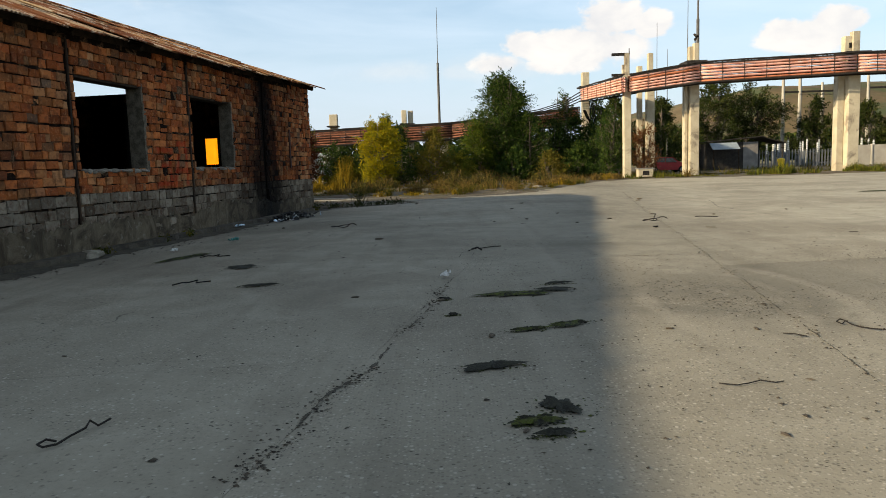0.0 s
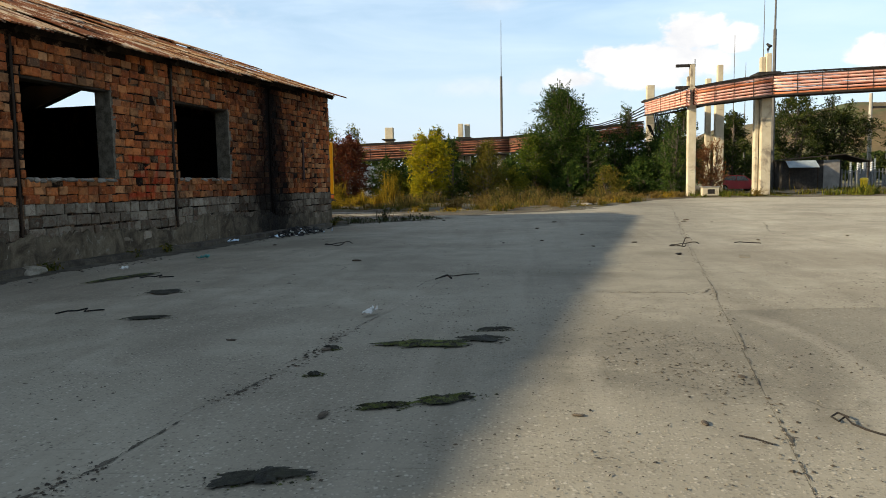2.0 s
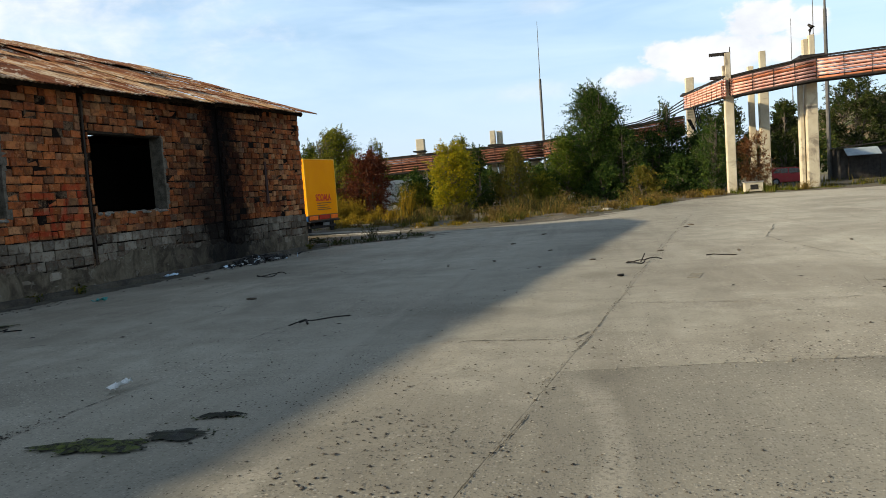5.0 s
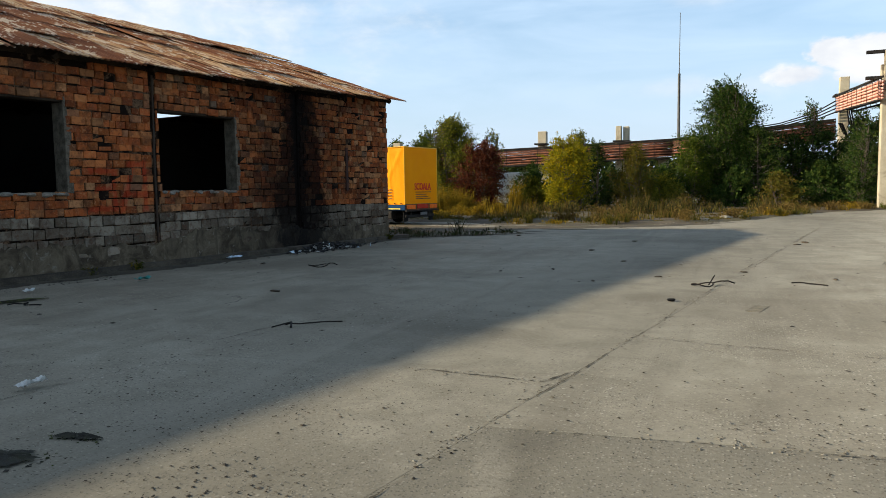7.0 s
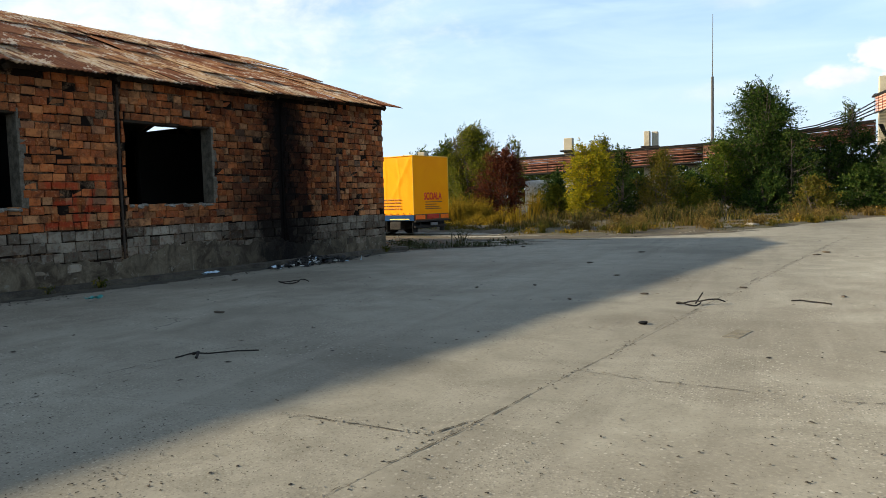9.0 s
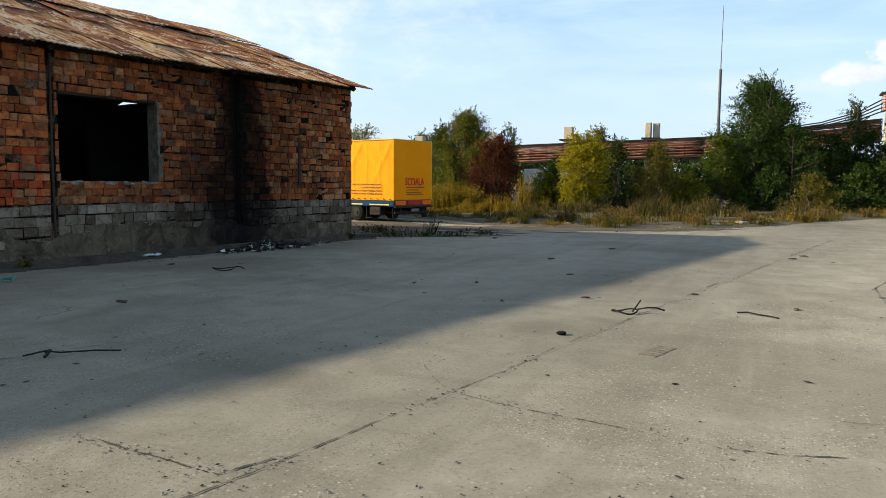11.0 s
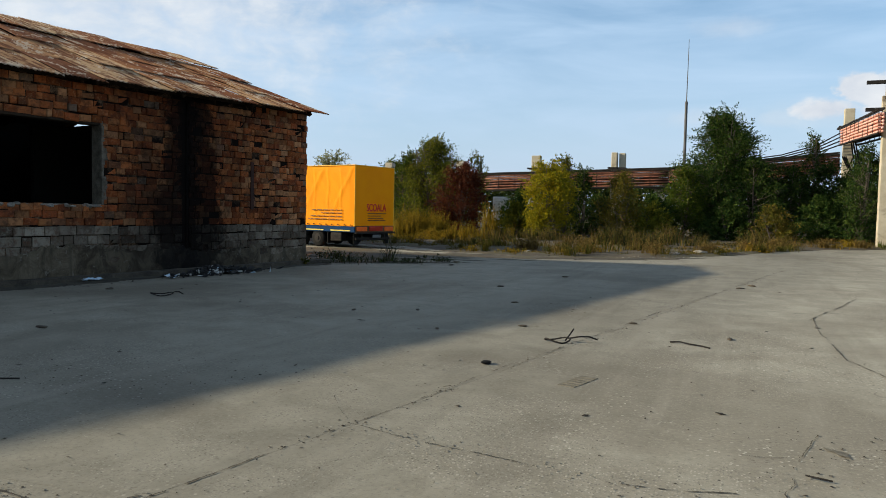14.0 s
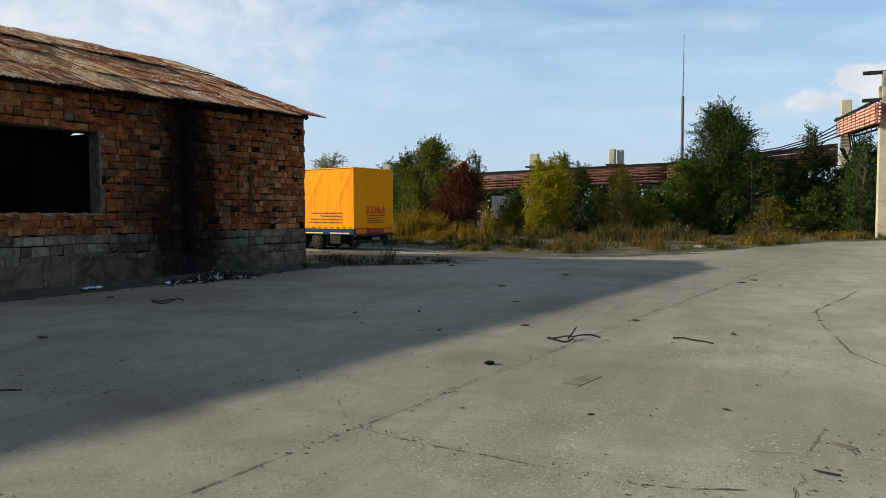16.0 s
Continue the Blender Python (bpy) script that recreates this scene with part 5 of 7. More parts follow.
def tarp_side(L, H, seed, nx=170, nz=48, amp=0.020):
    """A taut cloth panel with diagonal and upright creases, in x and z, bulging to -y."""
    X, Z = np.meshgrid(np.linspace(0, L, nx), np.linspace(0, H, nz))
    e = np.clip(np.minimum(np.minimum(X, L - X) / 0.3, np.minimum(Z, H - Z) / 0.25), 0, 1)
    fold = lambda q: np.clip(1 - np.abs((q + 0.5) % 1.0 - 0.5) * 9, 0, 1)
    pull = fold((X + Z * 0.62) * 0.62 + 0.11 * seed) * (0.25 + 0.75 * Z / H) + 0.7 * fold((X - Z * 0.45) * 0.41 + 0.3 * seed) * (1 - Z / H) + 0.5 * fold(X * 1.37 + 0.05 * np.sin(Z * 5))
    Y = -amp * e * (1.1 * pull + 0.12 * np.sin((X + Z * 0.55) * 4.1 + seed) * 0.6 + np.abs(np.sin((X - Z * 0.9) * 4.7 + seed * 2)) ** 3 * 0.8 * (Z / H) + np.sin(X * 1.9 + seed) * 0.1 + 0.5)
    v = np.stack([X, Y, Z], -1).reshape(-1, 3)
    i, j = np.meshgrid(np.arange(nx - 1), np.arange(nz - 1))
    a = (j * nx + i).ravel()
    return v, np.stack([a, a + 1, a + nx + 1, a + nx], 1)


def box_trailer(m, L, W, z0, z1, label, lettered=True, name="box_trailer"):
    """A tarpaulin box on a blue frame. x runs from the rear to the front, the side at y = 0 faces the yard."""
    t = thing(name, m, label, "trailer")
    H = z1 - z0
    body = part("tarpaulin", box(0.02, L - 0.02, 0.04, W - 0.03, z0 + 0.01, z1 - 0.03, 0.02), M_TARP, t, "creased yellow tarpaulin cover")
    v, f = tarp_side(L, H, 0.4)
    part("side_panel", mesh_of("side_panel", v + [0, 0.02, z0], f, M_TARP, True), M_TARP, body)
    v, f = tarp_side(L, H, 1.9)
    part("side_panel", mesh_of("side_panel", v * [1, -1, 1] + [0, W - 0.02, z0], f, M_TARP, True), M_TARP, body)
    v, f = tarp_side(W, H, 2.6, 24, 20, 0.012)
    part("rear_panel", mesh_of("rear_panel", v[:, [1, 0, 2]] + [0, 0, z0], f, M_TARP, True), M_TARP, body)
    part("front_panel", mesh_of("front_panel", v[:, [1, 0, 2]] * [-1, 1, 1] + [L, 0, z0], f, M_TARP, True), M_TARP, body)
    v, f = tarp_side(L, W, 3.3, 40, 16, 0.014)
    part("top_panel", mesh_of("top_panel", np.stack([v[:, 0], v[:, 2], z1 - v[:, 1] * 1.5], 1), f, M_TARP, True), M_TARP, body)
    for pts in (((0, 0, z1), (L, 0, z1)), ((0, W, z1), (L, W, z1)), ((0, 0, z1), (0, W, z1)), ((0, 0, z0), (0, 0, z1)), ((0, W, z0), (0, W, z1)), ((L, 0, z0), (L, 0, z1))):
        part("seam", tube(pts, 0.022, 6), M_TARP_SEAM, body)
    bed = part("side_board", box(0, L, 0.0, 0.05, z0 - 0.24, z0 - 0.01, 0.008), M_BLUE, t, "blue steel side board")
    part("side_board", box(0, L, W - 0.05, W, z0 - 0.24, z0 - 0.01, 0.008), M_BLUE, t, "blue steel side board")
    part("floor_panel", box(0.03, L - 0.03, 0.05, W - 0.05, z0 - 0.2, z0 - 0.03), M_STEEL, t)
    n = 4
    for k in range(n):
        a = 0.25 + k * (L - 0.4) / n
        part("reflective_strip", box(a, a + (L - 0.4) / n * 0.72, -0.008, 0.0, z0 - 0.20, z0 - 0.155), M_YSTRIP, bed, "yellow reflective strip")
    for k in range(18):
        part("eyelet", tube([(0.2 + k * (L - 0.4) / 17, -0.03, z0 + 0.05), (0.2 + k * (L - 0.4) / 17, 0.0, z0 + 0.05)], 0.024, 6), M_STEEL, body)
    part("rear_beam", box(-0.10, 0.0, 0.0, W, z0 - 0.30, z0 - 0.24, 0.006), M_STEEL, t)
    part("rear_board", box(-0.02, 0.02, 0.03, W - 0.03, z0 - 0.24, z0 + 0.02, 0.006), M_DARKINK, t, "brown rear board")
    for a, b, mt, lab in ((0.08, 0.70, M_ORANGE, "orange reflector panel"), (W - 0.62, W - 0.06, M_ORANGE, "orange reflector panel"), (0.82, W - 0.74, M_REDLENS, "red lamp strip")):
        part("lamp_panel", box(-0.05, -0.02, a, b, z0 - 0.19, z0 + (0.0 if mt is M_REDLENS else -0.02), 0.006), mt, t, lab)
    part("number_plate", box(-0.12, -0.10, W * 0.4, W * 0.4 + 0.5, z0 - 0.46, z0 - 0.34, 0.004), M_GALV, t, "grubby pale plate")
    for y in (0.55, W - 0.55):
        part("chassis_beam", box(0.1, L - 0.1, y - 0.06, y + 0.06, z0 - 0.42, z0 - 0.2, 0.01), M_STEEL, t)
    for x in (2.05, 3.05):
        for y in (0.16, W - 0.16):
            wheel(t, x, y)
        part("axle", tube([(x, 0.1, 0.36), (x, W - 0.1, 0.36)], 0.05, 6), M_STEEL, t)
    # black boxes added under the bed: underride and the shade there in one
    part("underframe", box(0.22, L - 0.35, 0.30, W - 0.30, z0 - 0.58, z0 - 0.40, 0.02), M_BLACK, t, "added black box for the underride and the shade beneath")
    part("spare_carrier", box(3.7, 4.7, 0.10, 0.70, 0.30, z0 - 0.35, 0.03), M_BLACK, t, "added black box that darkens the underside")
    for y in (0.12, W - 0.42):
        part("rear_mudflap", box(0.16, 0.19, y, y + 0.30, 0.14, z0 - 0.28), M_BLACK, t, "black rubber mudflap")
    part("mudguard", box(1.55, 3.55, 0.02, 0.34, z0 - 0.16, z0 - 0.12, 0.01), M_BLACK, t)
    part("mudflap", box(1.50, 1.53, 0.05, 0.34, 0.16, z0 - 0.2), M_BLACK, t, "black rubber mudflap")
    crate = part("tool_box", box(0.72, 1.32, 0.02, 0.42, 0.26, z0 - 0.27, 0.02), M_STEEL, t, "grey ribbed tool box")
    for k in range(4):
        part("rib", box(0.75, 1.29, 0.004, 0.02, 0.30 + k * 0.06, 0.325 + k * 0.06), M_STEEL, crate)
    part("rear_leg", tube([(0.35, 0.35, 0.1), (0.35, 0.35, z0 - 0.2)], 0.04, 6), M_STEEL, t)
    part("bumper_bar", box(0.05, 0.13, 0.15, W - 0.15, z0 - 0.55, z0 - 0.45, 0.01), M_STEEL, t)
    for y in (0.5, W - 0.5):
        part("bumper_bracket", box(0.05, 0.12, y - 0.04, y + 0.04, z0 - 0.46, z0 - 0.2), M_STEEL, t)
    if name == "box_trailer":
        part("drawbar", tube([(L, 0.4, z0 - 0.35), (L + 1.5, W / 2, z0 - 0.38), (L, W - 0.4, z0 - 0.35)], 0.06, 6), M_STEEL, t)
    if lettered:
        me = text_mesh("SCOALA", 0.36, M_REDINK)
        co = np.array([v.co[:] for v in me.vertices])
        lo, hi = co.min(0), co.max(0)
        q = (co - lo) / (hi - lo)
        for v, (a, b, c) in zip(me.vertices, q):       # read from behind the trailer
            v.co = (-0.020 - 0.008 * c, -(0.68 + 1.22 * a), z0 + 0.60 + 0.31 * b)
        part("lettering", me, None, body, "dark red capital letters")
        for z, w in ((0.50, 1.15), (0.40, 0.8), (0.30, 0.95), (0.22, 1.1)):
            part("writing_bar", box(-0.026, -0.018, 0.75, 0.75 + w, z0 + z, z0 + z + 0.03), M_DARKINK, body)
    for z, w in ((0.62, 1.7), (0.50, 1.15), (0.37, 1.75), (0.25, 1.9)):
        a = 0.65
        while a < 0.65 + w:
            b = a + rng.uniform(0.12, 0.38)
            part("writing_bar", box(a, min(b, 0.65 + w), -0.040, -0.034, z0 + z, z0 + z + 0.030), M_DARKINK, body)
            a = b + 0.05
    return t


# rear edge facing the yard at this corner; the long side runs off behind the building
TR_POSE = pose(-7.5, 32.92, 0.0, 0, 0, 167.9)


def mirrored(ob):
    """Turns a thing's parts over in y, in the mesh, so that its pose stays a plain turn."""
    for o in ob.children_recursive:
        if o.type == "MESH" and not o.name.startswith("lettering"):
            o.data.transform(Matrix.Diagonal((1, -1, 1, 1)))
            o.data.flip_normals()
    return ob


mirrored(box_trailer(TR_POSE, 6.2, 2.4, 0.87, 3.28, "yellow tarpaulin box trailer with blue frame and red lettering"))
lead = TR_POSE @ Matrix.Translation((8.1, 0.0, 0.0))
mirrored(box_trailer(lead, 5.6, 2.4, 0.95, 3.35, "yellow tarpaulin box body ahead of the trailer", False, "box_lorry_body"))


# ---- far side of the yard ----
def stove_box():
    t = thing("metal_box", pose(14.25, 51.4, 0.03), "dumped pale metal cabinet with a dark square opening", "cabinet")
    part("body", box(-0.52, 0.52, -0.3, 0.3, 0.08, 0.62, 0.02), M_PILLAR, t)
    part("top", box(-0.58, 0.58, -0.34, 0.34, 0.62, 0.70, 0.01), M_TIN, t)
    part("opening", box(-0.22, 0.24, -0.312, -0.30, 0.2, 0.5), M_STEEL, t)
    for x in (-0.45, 0.45):
        part("foot", box(x - 0.05, x + 0.05, -0.28, 0.28, -0.02, 0.08), M_STEEL, t)


stove_box()


def hatch_car():
    t = thing("parked_car", pose(20.0, 65.5, 0.03, 0, 0, 4), "dark red hatchback car parked among bushes", "car")
    body = [(-1.9, 0.25), (1.85, 0.25), (1.95, 0.5), (1.88, 0.75), (1.0, 0.9), (0.45, 1.38), (-1.2, 1.42), (-1.75, 0.95), (-1.95, 0.85), (-1.98, 0.45)]
    b = profile(body, -0.8, 0.8)
    bmesh.ops.bevel(b, geom=list(b.edges), offset=0.06, segments=2, affect="EDGES")
    part("body", b, M_CARRED, t, smooth=False)
    for y in (-0.812, 0.8):
        part("side_window", profile([(0.80, 0.93), (0.40, 1.30), (-0.25, 1.33), (-0.25, 0.95)], y, y + 0.012), M_GLASS, t)
        part("side_window", profile([(-0.33, 0.95), (-0.33, 1.33), (-1.12, 1.34), (-1.45, 1.0)], y, y + 0.012), M_GLASS, t)
    part("windscreen", box(0.55, 0.97, -0.66, 0.66, 0.93, 0.945), M_GLASS, t)
    for x in (-1.25, 1.2):
        for y in (-0.74, 0.74):
            w = part("wheel", tube([(x, y - 0.09, 0.30), (x, y + 0.09, 0.30)], 0.30, 18), M_BLACK, t)
            s = -0.1 if y < 0 else 0.1
            part("rim", tube([(x, y + s, 0.30), (x, y + s * 0.6, 0.30)], 0.18, 12), M_GALV, w)
    part("headlight", box(1.82, 1.93, -0.72, -0.42, 0.6, 0.74, 0.02), M_CERAMIC, t)
    part("headlight", box(1.82, 1.93, 0.42, 0.72, 0.6, 0.74, 0.02), M_CERAMIC, t)
    part("bumper", box(1.86, 2.0, -0.78, 0.78, 0.3, 0.48, 0.03), M_BLACK, t)


hatch_car()


def shack():
    t = thing("shack", pose(24.6, 68.0, 0.0), "low dark board shack patched with tin and a pale awning", "shed")
    part("body", box(0, 4.9, 0, 3.0, 0, 2.6, 0.02), M_BOARD, t)
    for k in range(16):
        part("board", box(0.02 + k * 0.21, 0.21 + k * 0.21, -0.03, -0.004, 0.05, 2.5 + 0.04 * math.sin(k * 3)), M_BOARD, t)
    awn = bmesh.new()
    av = [awn.verts.new(p) for p in ((0.1, -1.3, 2.0), (2.6, -1.3, 2.0), (2.6, -0.45, 2.58), (0.1, -0.45, 2.58), (0.1, -1.3, 1.95), (2.6, -1.3, 1.95), (2.6, -0.45, 2.53), (0.1, -0.45, 2.53))]
    for f in ((0, 1, 2, 3), (7, 6, 5, 4), (0, 4, 5, 1), (1, 5, 6, 2), (2, 6, 7, 3), (3, 7, 4, 0)):
        awn.faces.new([av[i] for i in f])
    part("awning", awn, M_AWN, t, "pale sheet awning")
    for x in (0.2, 2.5):
        part("awning_post", tube([(x, -1.2, 0), (x, -1.2, 2.0)], 0.05, 5), M_TIMBER, t)
    part("tin_panel", box(3.4, 4.75, -0.06, -0.01, 0.05, 2.6, 0.01), M_TIN, t, "weathered tin door panel")
    part("roof", profile([(-0.2, 2.62), (5.6, 3.05), (5.6, 3.12), (-0.2, 2.70)], -0.5, 3.2), M_STEEL, t)
    part("lean_to_roof", profile([(4.9, 3.0), (7.2, 2.35), (7.2, 2.42), (4.9, 3.08)], -0.4, 2.6), M_STEEL, t)
    part("lean_to_post", tube([(7.0, -0.2, 0), (7.0, -0.2, 2.4)], 0.05, 5), M_TIMBER, t)


shack()


def bin_():
    t = thing("waste_bin", pose(25.75, 55.5, 0.06), "yellow plastic waste bin standing in grass", "bin")
    bm = tube([(0, 0, 0.0), (0, 0, 0.8), (0, 0, 0.82), (0, 0, 0.9)], [0.20, 0.25, 0.28, 0.27], 10)
    part("body", bm, M_YBIN, t)
    part("lid", tube([(0, 0, 0.9), (0, 0, 0.97), (0, 0, 1.02)], [0.27, 0.25, 0.12], 10), M_YBIN, t)


bin_()


def insulator_post():
    t = thing("insulator_post", pose(33.5, 74, 0), "grey substation post with a white ribbed insulator", "insulator", "substation posts")
    part("post", box(-0.09, 0.09, -0.09, 0.09, 0, 1.7, 0.01), M_GALV, t)
    pts = [(0, 0, 1.7 + 0.1 * k) for k in range(11)]
    part("insulator", tube(pts, [0.055 if k % 2 else 0.12 for k in range(11)], 8), M_CERAMIC, t, "white ceramic insulator")
    part("cap", tube([(0, 0, 2.7), (0, 0, 2.95)], 0.07, 6), M_STEEL, t)
    return t


post = insulator_post()
for k in range(27):
    copy_thing(post, pose(32.6 + 0.42 * k + rng.uniform(-0.2, 0.2), 73 + rng.uniform(-1.5, 4), rng.uniform(-0.4, 0.1), 0, 0, rng.uniform(0, 90)))


def pole(x, y, h, r=0.2, arm=0.0):
    t = thing("concrete_pole", pose(x, y, 0), "slender grey concrete pole of the substation", "pole", "substation poles")
    part("shaft", tube([(0, 0, -0.1), (0, 0, h)], [r, r * 0.7], 8), M_FWALL, t)
    if arm:
        part("crossbeam", box(-0.1, arm, -0.1, 0.1, h - 1.5, h - 1.3, 0.01), M_STEEL, t)
    return t


pole(37.2, 80, 9.4, 0.24, 7.0)
pole(39.0, 80, 9.4, 0.24)
pole(43.5, 84, 9.3, 0.2)
pole(46.4, 80, 9.6, 0.2, 5.0)
pole(51.8, 84, 9.6, 0.2)
pole(57.0, 84, 9.4, 0.2)
lattice = thing("steel_truss", pose(49, 78, 6.6), "grey lattice beam of the substation", "truss")
for k in range(14):
    part("strut", tube([(k * 0.9, 0, 0.5 * (k % 2)), (k * 0.9 + 0.9, 0, 0.5 * ((k + 1) % 2))], 0.05, 4), M_GALV, lattice)
part("chord", tube([(0, 0, 0), (12.6, 0, 0)], 0.06, 4), M_GALV, lattice)
part("chord", tube([(0, 0, 0.5), (12.6, 0, 0.5)], 0.06, 4), M_GALV, lattice)

# picket fence before the substation, and a panel wall beyond
mesh_fence = thing("picket_fence", pose(30.2, 71, 0), "thin grey metal picket fence", "fence")
for k in range(46):
    part("picket", box(k * 0.29, k * 0.29 + 0.10, -0.02, 0.02, 0.02, 1.75 + 0.05 * math.sin(k)), M_GALV, mesh_fence)
for z in (0.4, 1.5):
    part("rail", box(0, 9.8, 0.02, 0.06, z, z + 0.06), M_GALV, mesh_fence)
panel_wall = thing("panel_wall", pose(38.6, 70, 0), "pale precast concrete panel wall", "wall")
for k in range(12):
    part("panel", box(k * 2.5 + 0.02, k * 2.5 + 2.48, -0.08, 0.08, -0.1, 1.98, 0.02), M_FWALL, panel_wall)
    part("post", box(k * 2.5 - 0.08, k * 2.5 + 0.08, -0.14, 0.14, -0.1, 2.06, 0.02), M_FWALL, panel_wall)

hill_xs, hill_ys = np.linspace(60, 620, 90), np.linspace(240, 640, 50)


def hill_z(x, y):
    s = np.clip((x - 75) / 90, 0, 1)
    s = s * s * (3 - 2 * s)
    r = np.clip((y - 250) / 140, 0, 1)
    r = r * r * (3 - 2 * r)
    return -0.2 + s * r * (37.0 + 1.6 * wave(x, y, 0.035)) + 1.0 * s * wave(x, y, 0.12, 1.0) * r


tagged(part("hill", grid_mesh("hill", hill_xs, hill_ys, hill_z, M_HILL), M_HILL), "broad bare brown hill in the distance", "hill", "", "structure")

shed = thing("storage_container", pose(-13.2, 72.0, 0.0), "pale grey storage container behind the low cable bridge", "container")
part("body", box(-2.2, 2.2, 0, 2.4, 0.05, 2.95, 0.03), M_WHITE, shed)
for k in range(14):
    part("rib", box(-2.15 + k * 0.31, -2.03 + k * 0.31, -0.04, -0.002, 0.15, 2.85), M_WHITE, shed)

# ---- trees and bushes ----
tree("tree", 4.85, 59.5, 8.3, 6.8, M_LEAF_DARK, "dense dark green young tree with feathery shoots", 64000, (0.13, 0.24), 0.0, (0.01, 0), 0.34, branches=190, category="tree", stems=3, point=0.80, shoot=0.80, rise=0.70)
tree("bush", 2.75, 57.0, 4.6, 2.8, M_LEAF_GREEN, "fresh green bush before a dark tree", 13000, (0.11, 0.20), 0.0, branches=70, point=0.7, rise=0.8)
tree("bush", 6.9, 57.6, 5.2, 3.4, M_LEAF_DARK, "dark green bush beside a taller tree", 9000, (0.13, 0.23), 0.0, branches=70, point=0.6)
tree("bush", 9.0, 60.0, 4.9, 4.8, M_LEAF_DARK, "dark green shrub mass under the cables", 14000, (0.12, 0.24), 0.0, peak=0.4, branches=90, point=0.6)
tree("bush", 11.2, 61.2, 5.1, 4.0, M_LEAF_DARK, "dark green shrub beside a pillar", 11000, (0.12, 0.24), 0.0, branches=80, point=0.65)
tree("sapling", 10.5, 62.5, 7.4, 2.2, M_LEAF_DARK, "slim sapling rising above the shrubs", 4200, (0.11, 0.2), 0.25, branches=44, peak=0.6, category="tree", stems=2, rise=0.9)
tree("bush", 8.0, 54.0, 2.0, 3.0, M_LEAF_AUTUMN, "low olive shrub in tall grass", 5200, (0.10, 0.2), 0.0, branches=60, rise=0.8)
tree("bush", 14.0, 66.0, 6.9, 4.0, M_LEAF_DARK, "green bush between two pillars", 16000, (0.12, 0.24), 0.0, branches=80, peak=0.5)
tree("bush", 12.35, 53.6, 5.2, 1.7, M_LEAF_DARK, "slim green shrub at a pillar foot", 5600, (0.10, 0.2), 0.0, branches=60, peak=0.5, point=0.6, rise=0.8)
tree("bush", 12.7, 56.5, 4.6, 2.6, M_LEAF_DARK, "dark green shrub behind a pillar", 6000, (0.11, 0.2), 0.0, branches=60)
tree("bush", 15.0, 53.8, 3.6, 2.7, M_LEAF_BROWN, "autumn brown-red bush between two pillars", 6500, (0.09, 0.17), 0.10, branches=60, peak=0.62, rise=0.9, loose=0.5)
tree("bush", -4.3, 50.0, 4.6, 2.85, M_LEAF_YELLOW, "yellow-green autumn bush in tall grass", 22000, (0.11, 0.20), 0.0, branches=120, peak=0.55, point=0.5, shoot=0.42, rise=0.55)
tree("bush", -3.9, 52.6, 5.0, 2.2, M_LEAF_OLIVE, "slim olive bush behind a yellow one", 6000, (0.10, 0.19), 0.0, branches=60, rise=0.9)
tree("bush", -3.1, 54.0, 4.5, 2.4, M_LEAF_DARK, "dark green bush behind a yellow one", 6000, (0.11, 0.2), 0.0, branches=60)
tree("bush", -0.6, 53.6, 4.0, 3.0, M_LEAF_AUTUMN, "olive bush with thin browning tops", 14000, (0.09, 0.17), 0.0, branches=90, peak=0.42, point=0.8, rise=0.9, shoot=0.6)
tree("bush", -10.0, 50.6, 4.5, 3.2, M_LEAF_RED, "dark red autumn bush in weeds", 20000, (0.10, 0.19), 0.0, branches=100, peak=0.42, point=0.6)
tree("bush", -12.8, 52.4, 6.3, 5.8, M_LEAF_OLIVE, "tall olive green bush with thin upright shoots", 42000, (0.10, 0.19), 0.0, branches=130, peak=0.36, stems=5, point=0.8, rise=0.9, shoot=0.7)
tree("bush", -14.6, 52.4, 5.5, 4.2, M_LEAF_GREEN, "green bush beside a taller olive one", 9000, (0.11, 0.2), 0.0, branches=70, rise=0.7)
tree("sapling", -10.1, 53.2, 5.7, 2.2, M_LEAF_OLIVE, "thin sparse sapling with few leaves", 2600, (0.10, 0.18), 0.35, branches=40, peak=0.66, stems=4, rise=1.1)
tree("bush", -16.4, 55.0, 5.0, 4.0, M_LEAF_GREEN, "green bush behind the trailer", 8000, (0.12, 0.22), 0.0, branches=70)
tree("bush", -18.5, 54.0, 4.6, 5.0, M_LEAF_GREEN, "green bush behind the trailer", 7000, (0.12, 0.24), 0.0, branches=70)
tree("bush", -7.3, 54.5, 2.6, 3.0, M_LEAF_DARK, "low dark shrub in the thicket", 5200, (0.12, 0.22), 0.0, branches=50)
tree("tree", -35.2, 76.0, 8.1, 5.0, M_LEAF_PALE, "pale round-topped tree far behind", 7000, (0.16, 0.28), 0.15, branches=80, peak=0.6, category="tree", stems=1, point=0.5)
tree("tree", -26.0, 72.0, 6.4, 7.0, M_LEAF_GREEN, "green tree far behind the trailer", 8000, (0.18, 0.34), 0.0, branches=70, category="tree")
tree("tree", -19.5, 70.0, 6.2, 6.5, M_LEAF_OLIVE, "olive tree behind the low cable bridge", 8000, (0.18, 0.34), 0.0, branches=70, category="tree")
tree("tree", 28.4, 76.0, 9.2, 6.8, M_LEAF_FAR, "dark green tree with a broad crown behind the shack", 20000, (0.16, 0.30), 0.22, branches=90, peak=0.62, category="tree", stems=4, point=0.55, loose=0.5)
tree("tree", 32.6, 77.0, 8.9, 6.0, M_LEAF_FAR, "dark green tree with a broad crown behind the shack", 16000, (0.16, 0.30), 0.22, branches=80, peak=0.62, category="tree", stems=3, point=0.55, loose=0.5)
